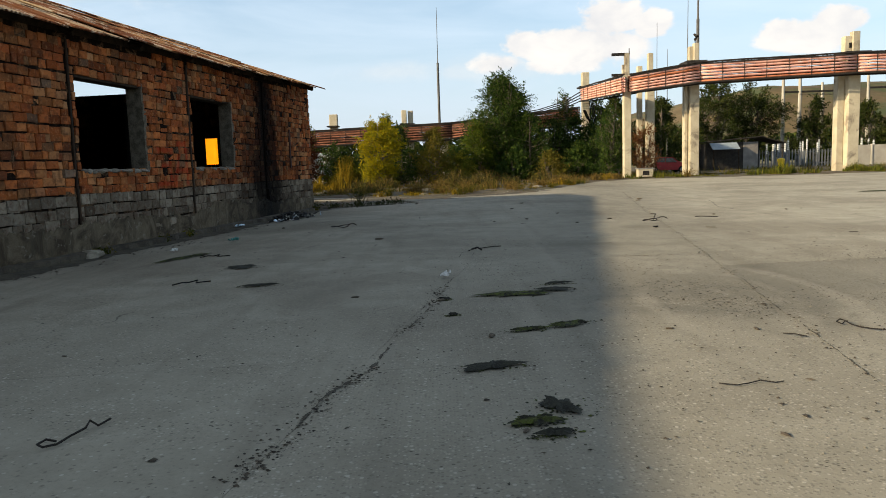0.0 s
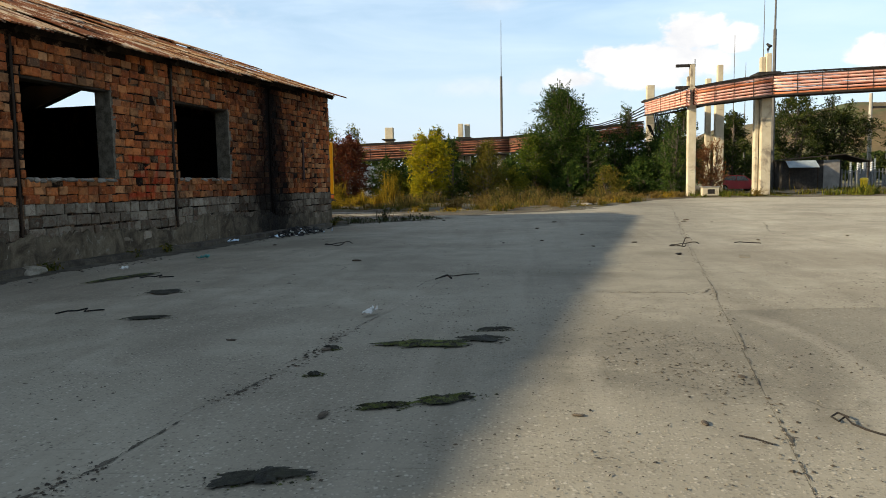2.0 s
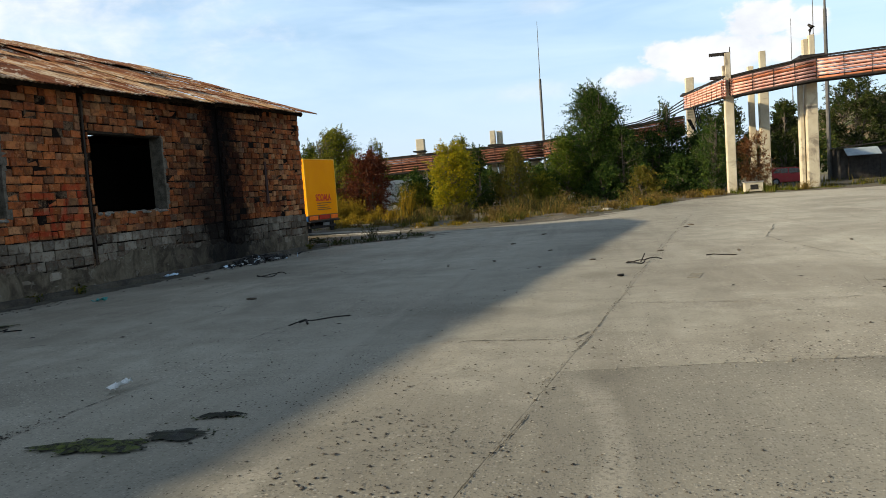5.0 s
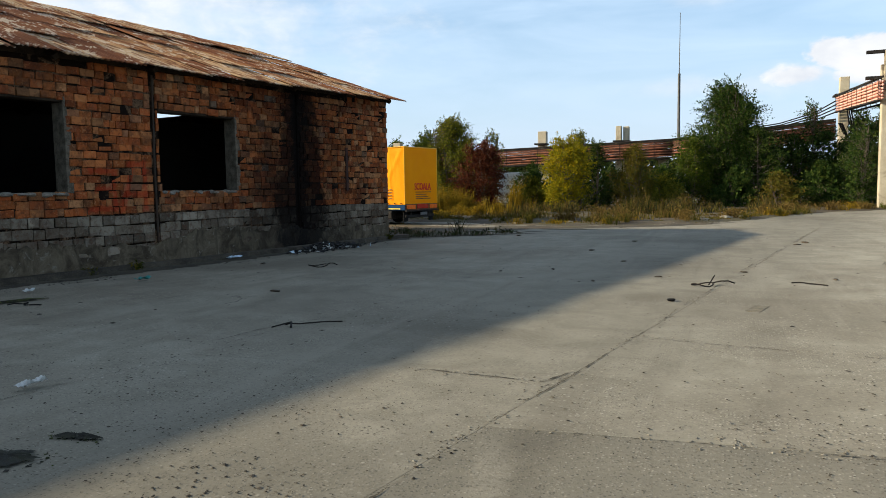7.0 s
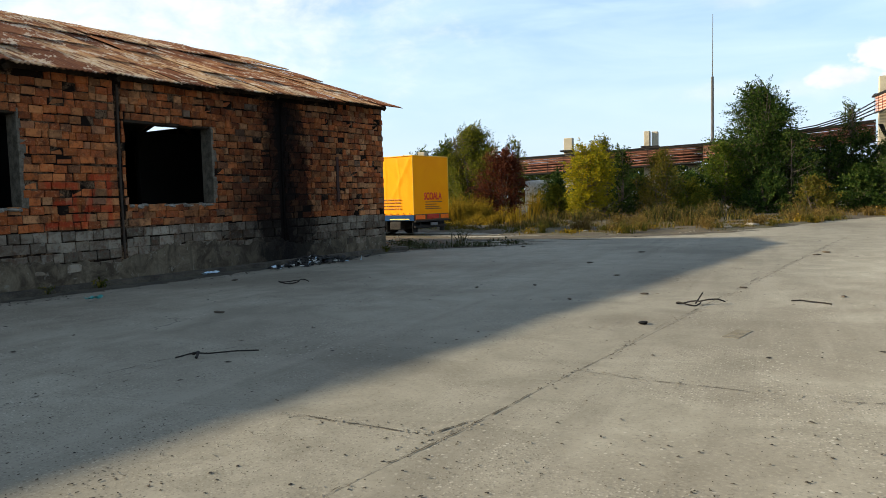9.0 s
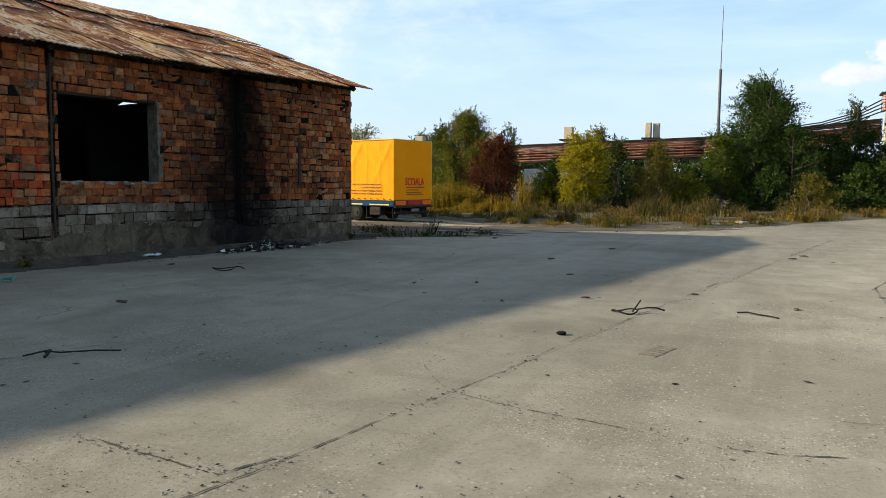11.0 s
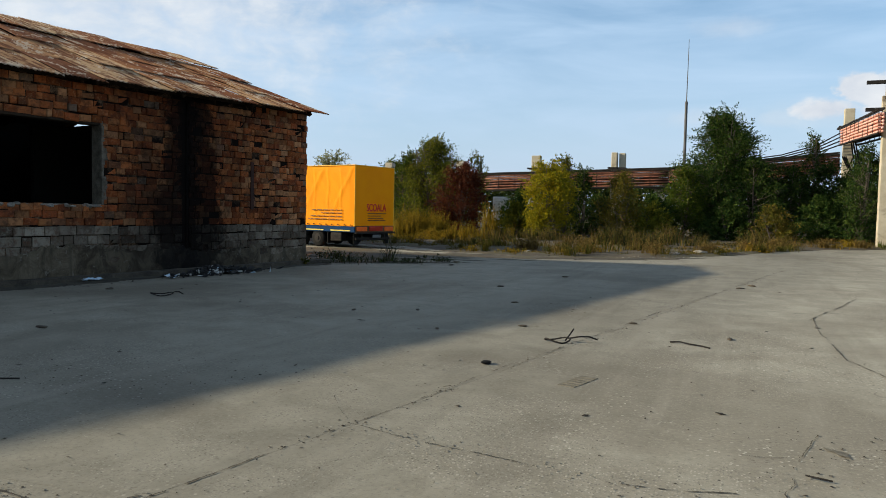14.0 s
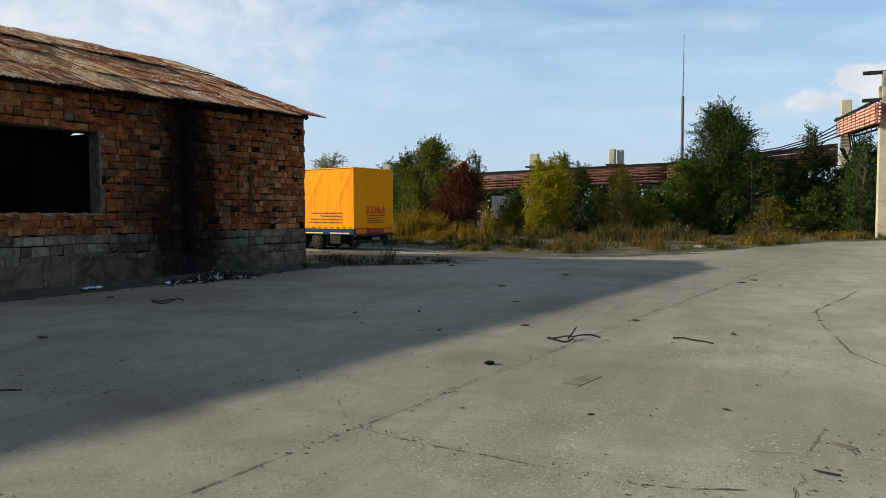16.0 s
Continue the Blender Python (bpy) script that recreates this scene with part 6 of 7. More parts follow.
tree("tree", 21.2, 71.0, 7.2, 5.2, M_LEAF_FAR, "dark green tree behind a parked car", 15000, (0.16, 0.30), 0.03, branches=80, category="tree")
tree("tree", 16.6, 70.0, 7.6, 5.0, M_LEAF_FAR, "green tree behind the pillars", 12000, (0.18, 0.32), 0.03, branches=70, category="tree")
tree("tree", 38.8, 76.0, 7.2, 4.2, M_LEAF_FAR, "dark green tree in the substation", 14000, (0.18, 0.34), 0.02, branches=70, category="tree")
tree("tree", 43.6, 75.4, 6.6, 4.0, M_LEAF_FAR, "dark green tree in the substation", 12000, (0.18, 0.32), 0.02, branches=70, category="tree")
tree("tree", 53.0, 75.0, 6.6, 6.0, M_LEAF_FAR, "dark green tree beyond the panel wall", 12000, (0.18, 0.32), 0.02, branches=70, category="tree")
tree("tree", 47.2, 75.0, 6.9, 5.0, M_LEAF_FAR, "dark green tree beyond the panel wall", 16000, (0.18, 0.34), 0.02, branches=80, category="tree")


for x, y, h, w, m in ((-5.9, 58, 2.7, 4.5, M_LEAF_DARK), (-2.7, 57, 2.7, 3.6, M_LEAF_DARK), (0.9, 57, 2.7, 3.6, M_LEAF_DARK), (-1.0, 60, 3.0, 4.5, M_LEAF_DARK), (3.6, 61.5, 4.4, 4.5, M_LEAF_DARK), (7.6, 63, 5.0, 5.0, M_LEAF_DARK), (-8.6, 59, 3.2, 5.0, M_LEAF_DARK), (-14.5, 58, 4.2, 6.0, M_LEAF_GREEN),
                      (1.3, 53.6, 2.2, 3.0, M_LEAF_OLIVE), (-6.8, 51.6, 1.9, 2.8, M_LEAF_OLIVE), (12.6, 61.8, 4.4, 4.0, M_LEAF_DARK), (5.6, 55.4, 2.4, 3.2, M_LEAF_DARK), (10.6, 56.0, 2.6, 3.4, M_LEAF_DARK)):
    tree("bush", x, y, h, w, m, "dark shrub in the thicket below the cable bridge", 6000, (0.13, 0.25), 0.0, branches=60, group="thicket shrubs", rise=0.7)


def far_woods():
    n = 46000
    x = rng.uniform(-190, 160, n)
    y = 150 + rng.uniform(-6, 6, n) + 0.06 * np.abs(x)
    top = np.where((x > -75) & (x < 16), 7.4, 5.4) + 0.9 * wave(x, x * 0.3, 0.13) + 1.2 * wave(x, x, 0.47, 1.0) + 0.7 * wave(x, x, 1.3, 2.0)
    z = rng.uniform(0, 1, n) ** 0.7 * np.maximum(top, 1.5)
    return leaf_cloud("far_woods", np.stack([x, y, z], 1), (0.9, 1.8), M_LEAF_FAR)


tagged(part("far_woods", far_woods(), M_LEAF_FAR), "low belt of dark green trees on the horizon", "woods", "", "stuff")


# ---- grass and weeds ----
def verge_points(n, x0, x1, d0, d1, power=1.0):
    x = rng.uniform(x0, x1, n)
    d = d0 + (d1 - d0) * rng.uniform(0, 1, n) ** power
    clump = wave(x, d, 1.1) + wave(x, d, 3.1, 1.0)
    clump = clump - 2.0 * (d < 0.7 + 1.5 * np.clip(wave(x, x * 0.3, 0.8) + 0.6 * wave(x, x, 2.3, 2.0), -0.4, 1))
    keep = 1.25 * clump + 0.6 * wave(x, d, 0.5, 3.0) + rng.normal(0, 0.22, n) > 0.60
    x, d = x[keep], d[keep]
    return np.stack([x, edge_y(x) + d], 1)


def on_verge(xy):
    return verge_z(xy[:, 0], xy[:, 1]) - 0.02


def meadow(name, n, x0, x1, d0, d1, h, material, label, width, plume=0.0, lean=0.35, power=1.0, short=True):
    xy = verge_points(n, x0, x1, d0, d1, power)
    xy = xy[~((xy[:, 0] < -6.5) & (xy[:, 1] < 36.2))]
    hh = h * rng.uniform(0.35, 1.0, len(xy)) * np.clip(0.42 + 0.75 * wave(xy[:, 0], xy[:, 1], 0.9) + 0.55 * wave(xy[:, 0], xy[:, 1], 2.7, 1.5), 0.12, 1.8)
    if short:                       # trodden low beside the concrete
        hh *= np.clip(0.10 + 0.10 * (xy[:, 1] - edge_y(xy[:, 0])), 0.10, 0.95)
    return blades(name, xy, np.maximum(hh, 0.06), material, label, "grass", width, lean, plume, on_verge(xy))


meadow("dry_grass", 16000, -11, 13, 2.2, 17.0, 1.0, M_STRAW, "tall straw-coloured dry grass along the verge", 0.012, 0.5)
meadow("dry_grass", 2600, -9, 14, 0.4, 2.2, 0.34, M_STRAW, "short dry grass at the concrete's edge", 0.010, 0.2)
meadow("green_grass", 30000, -11, 14, 1.6, 17.0, 0.85, M_GRASS, "green grass and weeds among the dry grass", 0.014)
meadow("golden_weeds", 26000, -15, -5.6, 5.0, 13.0, 1.75, M_GOLD, "tall golden-brown weeds behind the trailer", 0.014, 1.0, 0.2)
meadow("green_grass", 16000, 13.5, 33, 0.0, 7.0, 0.5, M_GRASS, "rough green grass by the gantry pillars", 0.016, 0.1, short=False)
meadow("green_grass", 16000, 13.0, 30, 0.1, 4.0, 0.55, M_LAWN, "fresh green grass strip before the shack", 0.016, short=False)
meadow("dry_grass", 3500, 14, 34, 0.0, 5.0, 0.45, M_STRAW, "dry grass by the gantry pillars", 0.014, 0.2)
meadow("green_grass", 9000, -22, -6, 0.5, 12.0, 1.0, M_GRASS, "green weeds behind the trailer", 0.018)
meadow("green_grass", 9000, 14, 60, 6.0, 22.0, 0.6, M_GRASS, "rough grass before the substation", 0.03)


meadow("dark_weeds", 14000, -11, 14, 6.0, 18.0, 0.9, M_WEED, "dark weeds and undergrowth below the bushes", 0.02, 0.3)
meadow("green_grass", 5000, -8, 10, 0.3, 3.0, 0.5, M_GRASS, "low green weeds near the concrete's edge", 0.014)


def tuft(name, x, y, r, h, n, material, label, leafy=0):
    a, d = rng.uniform(0, 6.28, n), np.abs(rng.normal(0, r * 0.5, n))
    xy = np.stack([x + d * np.cos(a), y + d * np.sin(a)], 1)
    ob = blades(name, xy, h, material, label, "weeds", 0.010, 0.55, 0.4)
    if leafy:
        m = rng.integers(0, n, leafy)
        c = np.concatenate([xy[m] + rng.normal(0, 0.06, (leafy, 2)), rng.uniform(0.05, h * 0.8, leafy)[:, None]], 1)
        part("leaves", leaf_cloud("leaves", c, (0.03, 0.07), M_LEAF_DARK), M_LEAF_DARK, ob)


for x, y, r, h in ((1.1, 35.6, 0.55, 1.0), (-1.3, 36.2, 0.6, 0.9), (5.2, 38.8, 0.5, 0.7), (6.7, 43.0, 0.6, 0.8), (3.4, 36.8, 0.5, 0.8), (-0.2, 38.2, 0.9, 1.0), (7.9, 46.4, 0.7, 0.8), (10.3, 49.0, 0.7, 0.8), (17.0, 50.6, 0.6, 0.8), (12.0, 50.5, 0.6, 0.6)):
    tuft("grass_tuft", x, y, r * 0.85, h * 0.72, 170, M_STRAW, "dry grass tuft growing from the verge")
spot = np.random.default_rng(77)
for k in range(46):
    x = float(spot.uniform(-8.5, 12.5))
    y = float(edge_y(x)) + float(spot.uniform(0.2, 3.0)) ** 1.0
    if x < -5.6 and y < 37:
        continue
    mat_, lab = ((M_STRAW, "dry grass tuft growing from the verge"), (M_GRASS, "green grass tuft growing from the verge"), (M_GOLD, "golden weed tuft growing from the verge"))[k % 3]
    tuft("grass_tuft", x, y, float(spot.uniform(0.2, 0.7)), float(spot.uniform(0.15, 0.55)), int(spot.uniform(40, 120)), mat_, lab)
for x, y, r, h in ((-3.9, 26.3, 0.55, 0.45), (-3.1, 26.9, 0.5, 0.4), (-2.4, 27.3, 0.5, 0.4), (-4.4, 25.9, 0.35, 0.35), (-3.2, 27.6, 0.16, 1.0), (-1.9, 28.4, 0.35, 0.3), (-4.9, 27.4, 0.6, 0.5), (-5.6, 28.2, 0.7, 0.6)):
    tuft("weed_clump", x, y, r * 1.7, h * (0.42 if r > 0.2 else 0.85), 70 if r > 0.2 else 34, M_WEED, "dark weeds growing from broken concrete by the corner", 110 if r > 0.2 else 60)
for u, h in ((-9.9, 0.16), (-8.9, 0.14), (-12.0, 0.15), (-0.2, 0.2)):
    tuft("weed_clump", BC[0] + BU[0] * u + BN[0] * 0.12, BC[1] + BU[1] * u + BN[1] * 0.12, 0.12, h, 50, M_GRASS, "small weeds at the wall foot", 30)


# ---- litter in the yard ----
def stone_mesh(name, r, seed, material, flat=0.6):
    g = np.random.default_rng(seed)
    bm = bmesh.new()
    bmesh.ops.create_icosphere(bm, subdivisions=2, radius=r)
    k = g.normal(size=(3, 3))
    for v in bm.verts:
        v.co *= 1 + 0.22 * math.sin(v.co.dot(Vector(k[0])) * 3 / r * 0.6) + 0.12 * math.sin(v.co.dot(Vector(k[1])) * 6 / r * 0.5)
        v.co.z *= flat
        v.co.z += r * flat * 0.7
    return bm


def bent_wire(name, pts, r, label, material=None):
    ob = part(name, tube([(x, y, z) for x, y, z in pts], r, 5), material or M_TWIG)
    return tagged(ob, label, "wire" if "wire" in name else "stick")


def loop_wire(x, y, rad, label, tail):
    pts = [(x + rad * math.cos(a) * (1 + 0.12 * math.sin(3 * a)), y + 0.8 * rad * math.sin(a), 0.025 + 0.02 * math.sin(2 * a)) for a in np.linspace(0.4, 6.9, 22)]
    pts += [(x + rad + t * tail[0], y + t * tail[1], 0.03 + 0.05 * math.sin(3.1 * t)) for t in (0.35, 0.7, 1.0)]
    return bent_wire("twisted_wire", pts, 0.010, label)


loop_wire(4.75, 16.65, 0.15, "dark twisted hose or wire loop lying on concrete", (0.3, 0.2))
bent_wire("dead_stick", [(4.84, 16.7, 0.015), (4.88, 16.75, 0.08), (4.92, 16.8, 0.15)], 0.010, "short dark stick standing up from a wire loop")
loop_wire(-2.52, 17.7, 0.2, "dark wire loop lying flat", (0.2, 0.1))
tagged(part("stone", stone_mesh("stone", 0.052, 4, M_BLACK, 0.4), M_BLACK), "dark lump of rubble on concrete", "stone").matrix_basis = pose(4.42, 15.05, 0.0)
bent_wire("dead_branch", [(0.42, 11.9, 0.015), (0.55, 12.02, 0.05), (0.64, 12.1, 0.03), (0.85, 12.3, 0.03), (1.0, 12.45, 0.015)], 0.008, "dark broken branch lying on the concrete")
bent_wire("dead_branch", [(0.48, 12.08, 0.02), (0.58, 12.05, 0.05), (0.64, 11.95, 0.02)], 0.015, "dark broken branch end")
bent_wire("twisted_wire", [(3.40, 6.06, 0.02), (3.36, 6.11, 0.03), (3.31, 6.07, 0.02), (3.33, 6.02, 0.01), (3.37, 6.04, 0.03), (3.37, 5.96, 0.02), (3.41, 5.89, 0.012), (3.45, 5.83, 0.012), (3.48, 5.76, 0.02), (3.52, 5.74, 0.02), (3.54, 5.79, 0.015)], 0.006, "thin bent wire with a looped end")
bent_wire("twisted_wire", [(-2.09, 3.87, 0.02), (-2.16, 3.90, 0.02), (-2.17, 3.83, 0.02), (-2.12, 3.79, 0.02), (-2.07, 3.84, 0.015), (-2.05, 3.95, 0.02), (-2.01, 4.04, 0.03), (-2.03, 4.13, 0.04), (-1.97, 4.10, 0.02), (-1.95, 4.21, 0.02)], 0.007, "thin bent wire with a loop")
bent_wire("dead_stick", [(2.72, 5.76, 0.012), (2.78, 5.70, 0.02), (2.85, 5.64, 0.012)], 0.005, "thin dry stick on the concrete")
bent_wire("dead_stick", [(6.0, 17.27, 0.012), (6.12, 17.29, 0.02), (6.24, 17.2, 0.016), (6.36, 17.17, 0.012), (6.47, 17.08, 0.01)], 0.010, "dark stick on the concrete")
bent_wire("dead_stick", [(7.22, 12.91, 0.012), (7.29, 12.87, 0.018), (7.36, 12.87, 0.012)], 0.006, "dark stick on the concrete")
bent_wire("dead_stick", [(1.75, 4.55, 0.008), (1.84, 4.49, 0.012), (1.93, 4.53, 0.008), (2.02, 4.57, 0.012), (2.1, 4.53, 0.008), (2.16, 4.55, 0.008)], 0.004, "thin dry stick on the concrete")
for x, y, s in ((1.91, 6.08, 0.05), (2.6, 5.97, 0.06), (0.41, 6.02, 0.08), (6.67, 17.9, 0.10), (6.91, 25.6, 0.16), (6.7, 24.9, 0.13), (5.36, 18.6, 0.09), (4.05, 17.58, 0.09), (1.26, 17.79, 0.09), (2.12, 18.3, 0.09), (-3.94, 17.9, 0.12), (-1.25, 14.43, 0.12),
                (-1.0, 27.2, 0.14), (2.11, 22.35, 0.12), (2.75, 25.4, 0.12), (-0.01, 7.68, 0.08), (-0.98, 8.03, 0.07), (0.45, 3.85, 0.05), (8.85, 18.72, 0.10), (3.11, 16.8, 0.08), (3.16, 20.0, 0.09)):
    ob = part("litter_lump", stone_mesh("litter_lump", s, int(x * 31 + y * 7) % 97, M_LITTER, 0.30), M_LITTER)
    ob.matrix_basis = pose(x, y, 0.0, 0, 0, rng.uniform(0, 180)) @ Matrix.Diagonal((0.72, 0.30, 0.5, 1))
    tagged(ob, "dark scrap of rubble or rag on concrete", "litter", "litter lumps")
ob = part("rubble_stone", stone_mesh("rubble_stone", 0.2, 11, M_STONE, 0.45), M_STONE)
ob.matrix_basis = pose(-6.15, 12.7, 0.0)
tagged(ob, "pale broken lump of concrete by the wall", "stone")
for x, y, s, seed in ((5.0, 38.6, 0.3, 2), (5.6, 39.4, 0.25, 5), (4.2, 37.0, 0.2, 8), (-0.9, 34.6, 0.16, 12), (-3.0, 34.2, 0.14, 15), (-1.2, 28.2, 0.14, 21)):
    ob = part("rubble_stone", stone_mesh("rubble_stone", s, seed, M_STONE, 0.4), M_STONE)
    ob.matrix_basis = pose(x, y, 0.0)
    tagged(ob, "pale lump of broken concrete at the verge", "stone")


def moss_patch(x, y, a, b, turn, seed, material=None):
    g = np.random.default_rng(seed)
    n = 90
    ang = np.linspace(0, 2 * math.pi, n, endpoint=False)
    rad = 1 + 0.25 * np.sin(2 * ang + seed) + 0.22 * np.sin(5 * ang + seed * 2) + 0.10 * np.sin(13 * ang + seed * 3) + 0.06 * np.sin(23 * ang + seed) + g.normal(0, 0.035, n)
    v = [(0, 0, 0.016)]
    for s, z in ((0.6, 0.015), (1.0, 0.002)):
        v += [(a * s * r * math.cos(t), b * s * r * math.sin(t), z + (g.uniform(-0.004, 0.006) if s < 1 else 0)) for t, r in zip(ang, rad)]
    f = [(0, 1 + i, 1 + (i + 1) % n) for i in range(n)]
    for i in range(n):
        j = (i + 1) % n
        f += [(1 + i, 1 + n + i, 1 + n + j), (1 + i, 1 + n + j, 1 + j)]
    ob = part("moss_patch", mesh_of("moss_patch", v, f, material or M_MOSS, True), material or M_MOSS)
    ob.matrix_basis = pose(x, y, 0.012, 0, 0, turn)
    tagged(ob, "dark mossy damp patch in worn concrete", "moss", "moss patches")


moss_ends = []
for k, q in enumerate(((0.78, 7.90, 0.34, 0.13, 10), (1.25, 8.10, 0.20, 0.09, 12), (1.10, 6.34, 0.22, 0.065, 22), (0.74, 6.19, 0.15, 0.04, 10), (0.35, 5.10, 0.185, 0.095, 12), (0.52, 3.98, 0.12, 0.08, 10), (0.69, 4.22, 0.08, 0.15, 10), (0.6, 3.79, 0.10, 0.04, 20),
                       (-3.02, 10.85, 0.24, 0.15, 20), (-2.3, 9.05, 0.22, 0.05, 10), (1.35, 8.50, 0.14, 0.04, 5), (15.9, 25.5, 0.9, 0.35, -20), (-4.4, 12.3, 0.5, 0.12, 70), (0.02, 7.72, 0.06, 0.04, 0), (0.1, 6.9, 0.05, 0.03, 30))):
    moss_patch(*q, k + 3, M_MUD if k in (1, 4, 6, 7, 8, 9, 10, 13, 14) else M_MOSS)
    if q[1] < 13:
        c, d = math.cos(radians(q[4])), math.sin(radians(q[4]))
        ends = [(q[0] + q[2] * u * c, q[1] + q[2] * u * d) for u in (-1.3, -0.5, 0.5, 1.3)]
        moss_ends.append((ends, q[3]))


def scatter(name, n, region, size, material, label, flat=0.5, dense=None, soil=False):
    """Many small angular crumbs, joined."""
    x0, x1, y0, y1 = region
    xy = np.stack([rng.uniform(x0, x1, n), rng.uniform(y0, y1, n)], 1)
    if dense:
        xy = xy[wave(xy[:, 0], xy[:, 1], dense) + 0.6 * wave(xy[:, 0], xy[:, 1], dense * 3.1, 1.0) + rng.normal(0, 0.4, n) > 0.35]
    off_wall = (xy[:, 0] - BC[0]) * BN[0] + (xy[:, 1] - BC[1]) * BN[1]
    xy = xy[(off_wall > 0.4) | (xy[:, 1] > 27)]
    if soil:
        xy = xy[xy[:, 1] > edge_y(xy[:, 0]) - 0.3]
    m = len(xy)
    s = size[0] + (size[1] - size[0]) * rng.uniform(0, 1, m) ** 3
    corner = np.array([[1, 0, 0], [0, 1, 0], [-1, 0, 0], [0, -1, 0], [0, 0, 1.0]])
    ang = rng.uniform(0, 6.28, m)
    st = rng.uniform(0.6, 1.6, m)
    c, d = np.cos(ang), np.sin(ang)
    v = np.zeros((m, 5, 3))
    px, py = corner[None, :, 0] * st[:, None], corner[None, :, 1] / st[:, None]
    px = px + rng.uniform(-0.3, 0.3, (m, 5))
    py = py + rng.uniform(-0.3, 0.3, (m, 5))
    v[:, :, 0] = xy[:, :1] + s[:, None] * (px * c[:, None] - py * d[:, None])
    v[:, :, 1] = xy[:, 1:] + s[:, None] * (px * d[:, None] + py * c[:, None])
    v[:, :, 2] = 0.004 + s[:, None] * flat * corner[None, :, 2] * rng.uniform(0.5, 1.3, (m, 1))
    f = np.arange(m)[:, None] * 5 + np.array([[0, 1, 4, 1, 2, 4, 2, 3, 4, 3, 0, 4]])
    ob = part(name, mesh_of(name, v.reshape(-1, 3), f.reshape(-1, 3), material), material)
    return tagged(ob, label, "litter", "", "stuff")


scatter("litter", 800, (-6, 14, 2, 34), (0.006, 0.032), M_LITTER, "scattered dark leaves and bits of rubbish on concrete", 0.25)
scatter("litter", 130, (-5, 12, 11, 34), (0.012, 0.045), M_LITTER, "scattered dark scraps of wood and rag on concrete", 0.2)
scatter("gravel", 20000, (-2.5, 9, 2.2, 13), (0.002, 0.009), M_STONE, "loose pale gravel and grit on worn concrete", 0.6, 0.9)
scatter("gravel", 11000, (-2.0, 9, 3.0, 14), (0.003, 0.013), M_LITTER, "loose dark grit gathered along the joints", 0.5, 1.1)
scatter("gravel", 5000, (-6, 14, 10, 34), (0.006, 0.02), M_STONE, "loose gravel on the yard", 0.5, 0.7)
scatter("litter", 700, (-8, 4.5, 31.0, 38), (0.02, 0.08), M_LITTER, "dark dead leaves and bits of bark at the verge", 0.3, 0.9)
scatter("gravel", 3600, (-9, 9, 32.5, 42), (0.012, 0.09), M_STONE, "rubble crumbs on the verge", 0.6, 1.0, True)


scatter("gravel", 7000, (1.6, 6.2, 5.6, 10.4), (0.002, 0.009), M_LITTER, "dark grit and pits in worn concrete", 0.4, 1.5)
scatter("gravel", 700, (1.6, 6.2, 5.6, 10.4), (0.004, 0.013), M_LITTER, "dark crumbs on worn concrete", 0.4, 1.1)


def rubbish_heap():
    t = thing("rubbish_heap", pose(BC[0] + BU[0] * -3.6 + BN[0] * 0.55, BC[1] + BU[1] * -3.6 + BN[1] * 0.55, 0, 0, 0, 81.2), "low heap of burnt rubbish, paper and plastic at the wall foot", "rubbish")
    for name, n, mat_, seed in (("ash", 420, M_ASH, 1), ("paper_scraps", 42, M_WHITE, 2), ("plastic_scraps", 22, M_PLASTIC_B, 3)):
        g = np.random.default_rng(seed)
        v, f = [], []
        for k in range(n):
            x, y = g.normal(0, 0.62), g.normal(0, 0.17)
            h = 0.17 * math.exp(-(x / 0.7) ** 2 - (y / 0.25) ** 2) + 0.02
            c = np.array([x, y, h * g.uniform(0.3, 1.0)])
            s = g.uniform(0.02, 0.085) if name == "ash" else g.uniform(0.025, 0.08)
            q = c + g.normal(size=(4, 3)) * s * [1, 1, 0.6]
            q[:, 2] = np.maximum(q[:, 2], 0.005)
            i = len(v)
            v += [tuple(p) for p in q]
            f += [(i, i + 1, i + 2), (i, i + 2, i + 3), (i, i + 1, i + 3), (i + 1, i + 2, i + 3)]
        part(name, mesh_of(name, v, f, mat_), mat_, t)["kind"] = "stuff"


rubbish_heap()


def rag(name, x, y, r, material, label, seed):
    g = np.random.default_rng(seed)
    n = 9
    u = np.linspace(-1, 1, n)
    X, Y = np.meshgrid(u, u)
    Z = 0.02 + 0.05 * np.abs(np.sin(3 * X + seed) * np.cos(2.5 * Y + seed)) + g.uniform(0, 0.03, X.shape)
    v = np.stack([X * r * (1 + 0.2 * np.sin(Y * 4)), Y * r * 0.5 * (1 + 0.3 * np.sin(X * 5)), Z], -1).reshape(-1, 3)
    i, j = np.meshgrid(np.arange(n - 1), np.arange(n - 1))
    a = (j * n + i).ravel()
    ob = part(name, mesh_of(name, v, np.stack([a, a + 1, a + n + 1, a + n], 1), material), material)
    ob.matrix_basis = pose(x, y, 0.0, 0, 0, 81)
    tagged(ob, label, "litter")


rag("plastic_sheet", -5.25, 18.6, 0.20, M_PLASTIC_B, "crumpled blue and white plastic film by the wall", 5)
rag("teal_scrap", -4.3, 14.9, 0.13, M_TEAL, "small teal scrap on the concrete", 8)
rag("paper_scrap", 0.04, 9.24, 0.10, M_WHITE, "pale crumpled paper on the concrete", 9)
rag("paper_scrap", -4.9, 13.2, 0.08, M_WHITE, "pale crumpled paper near the wall", 12)

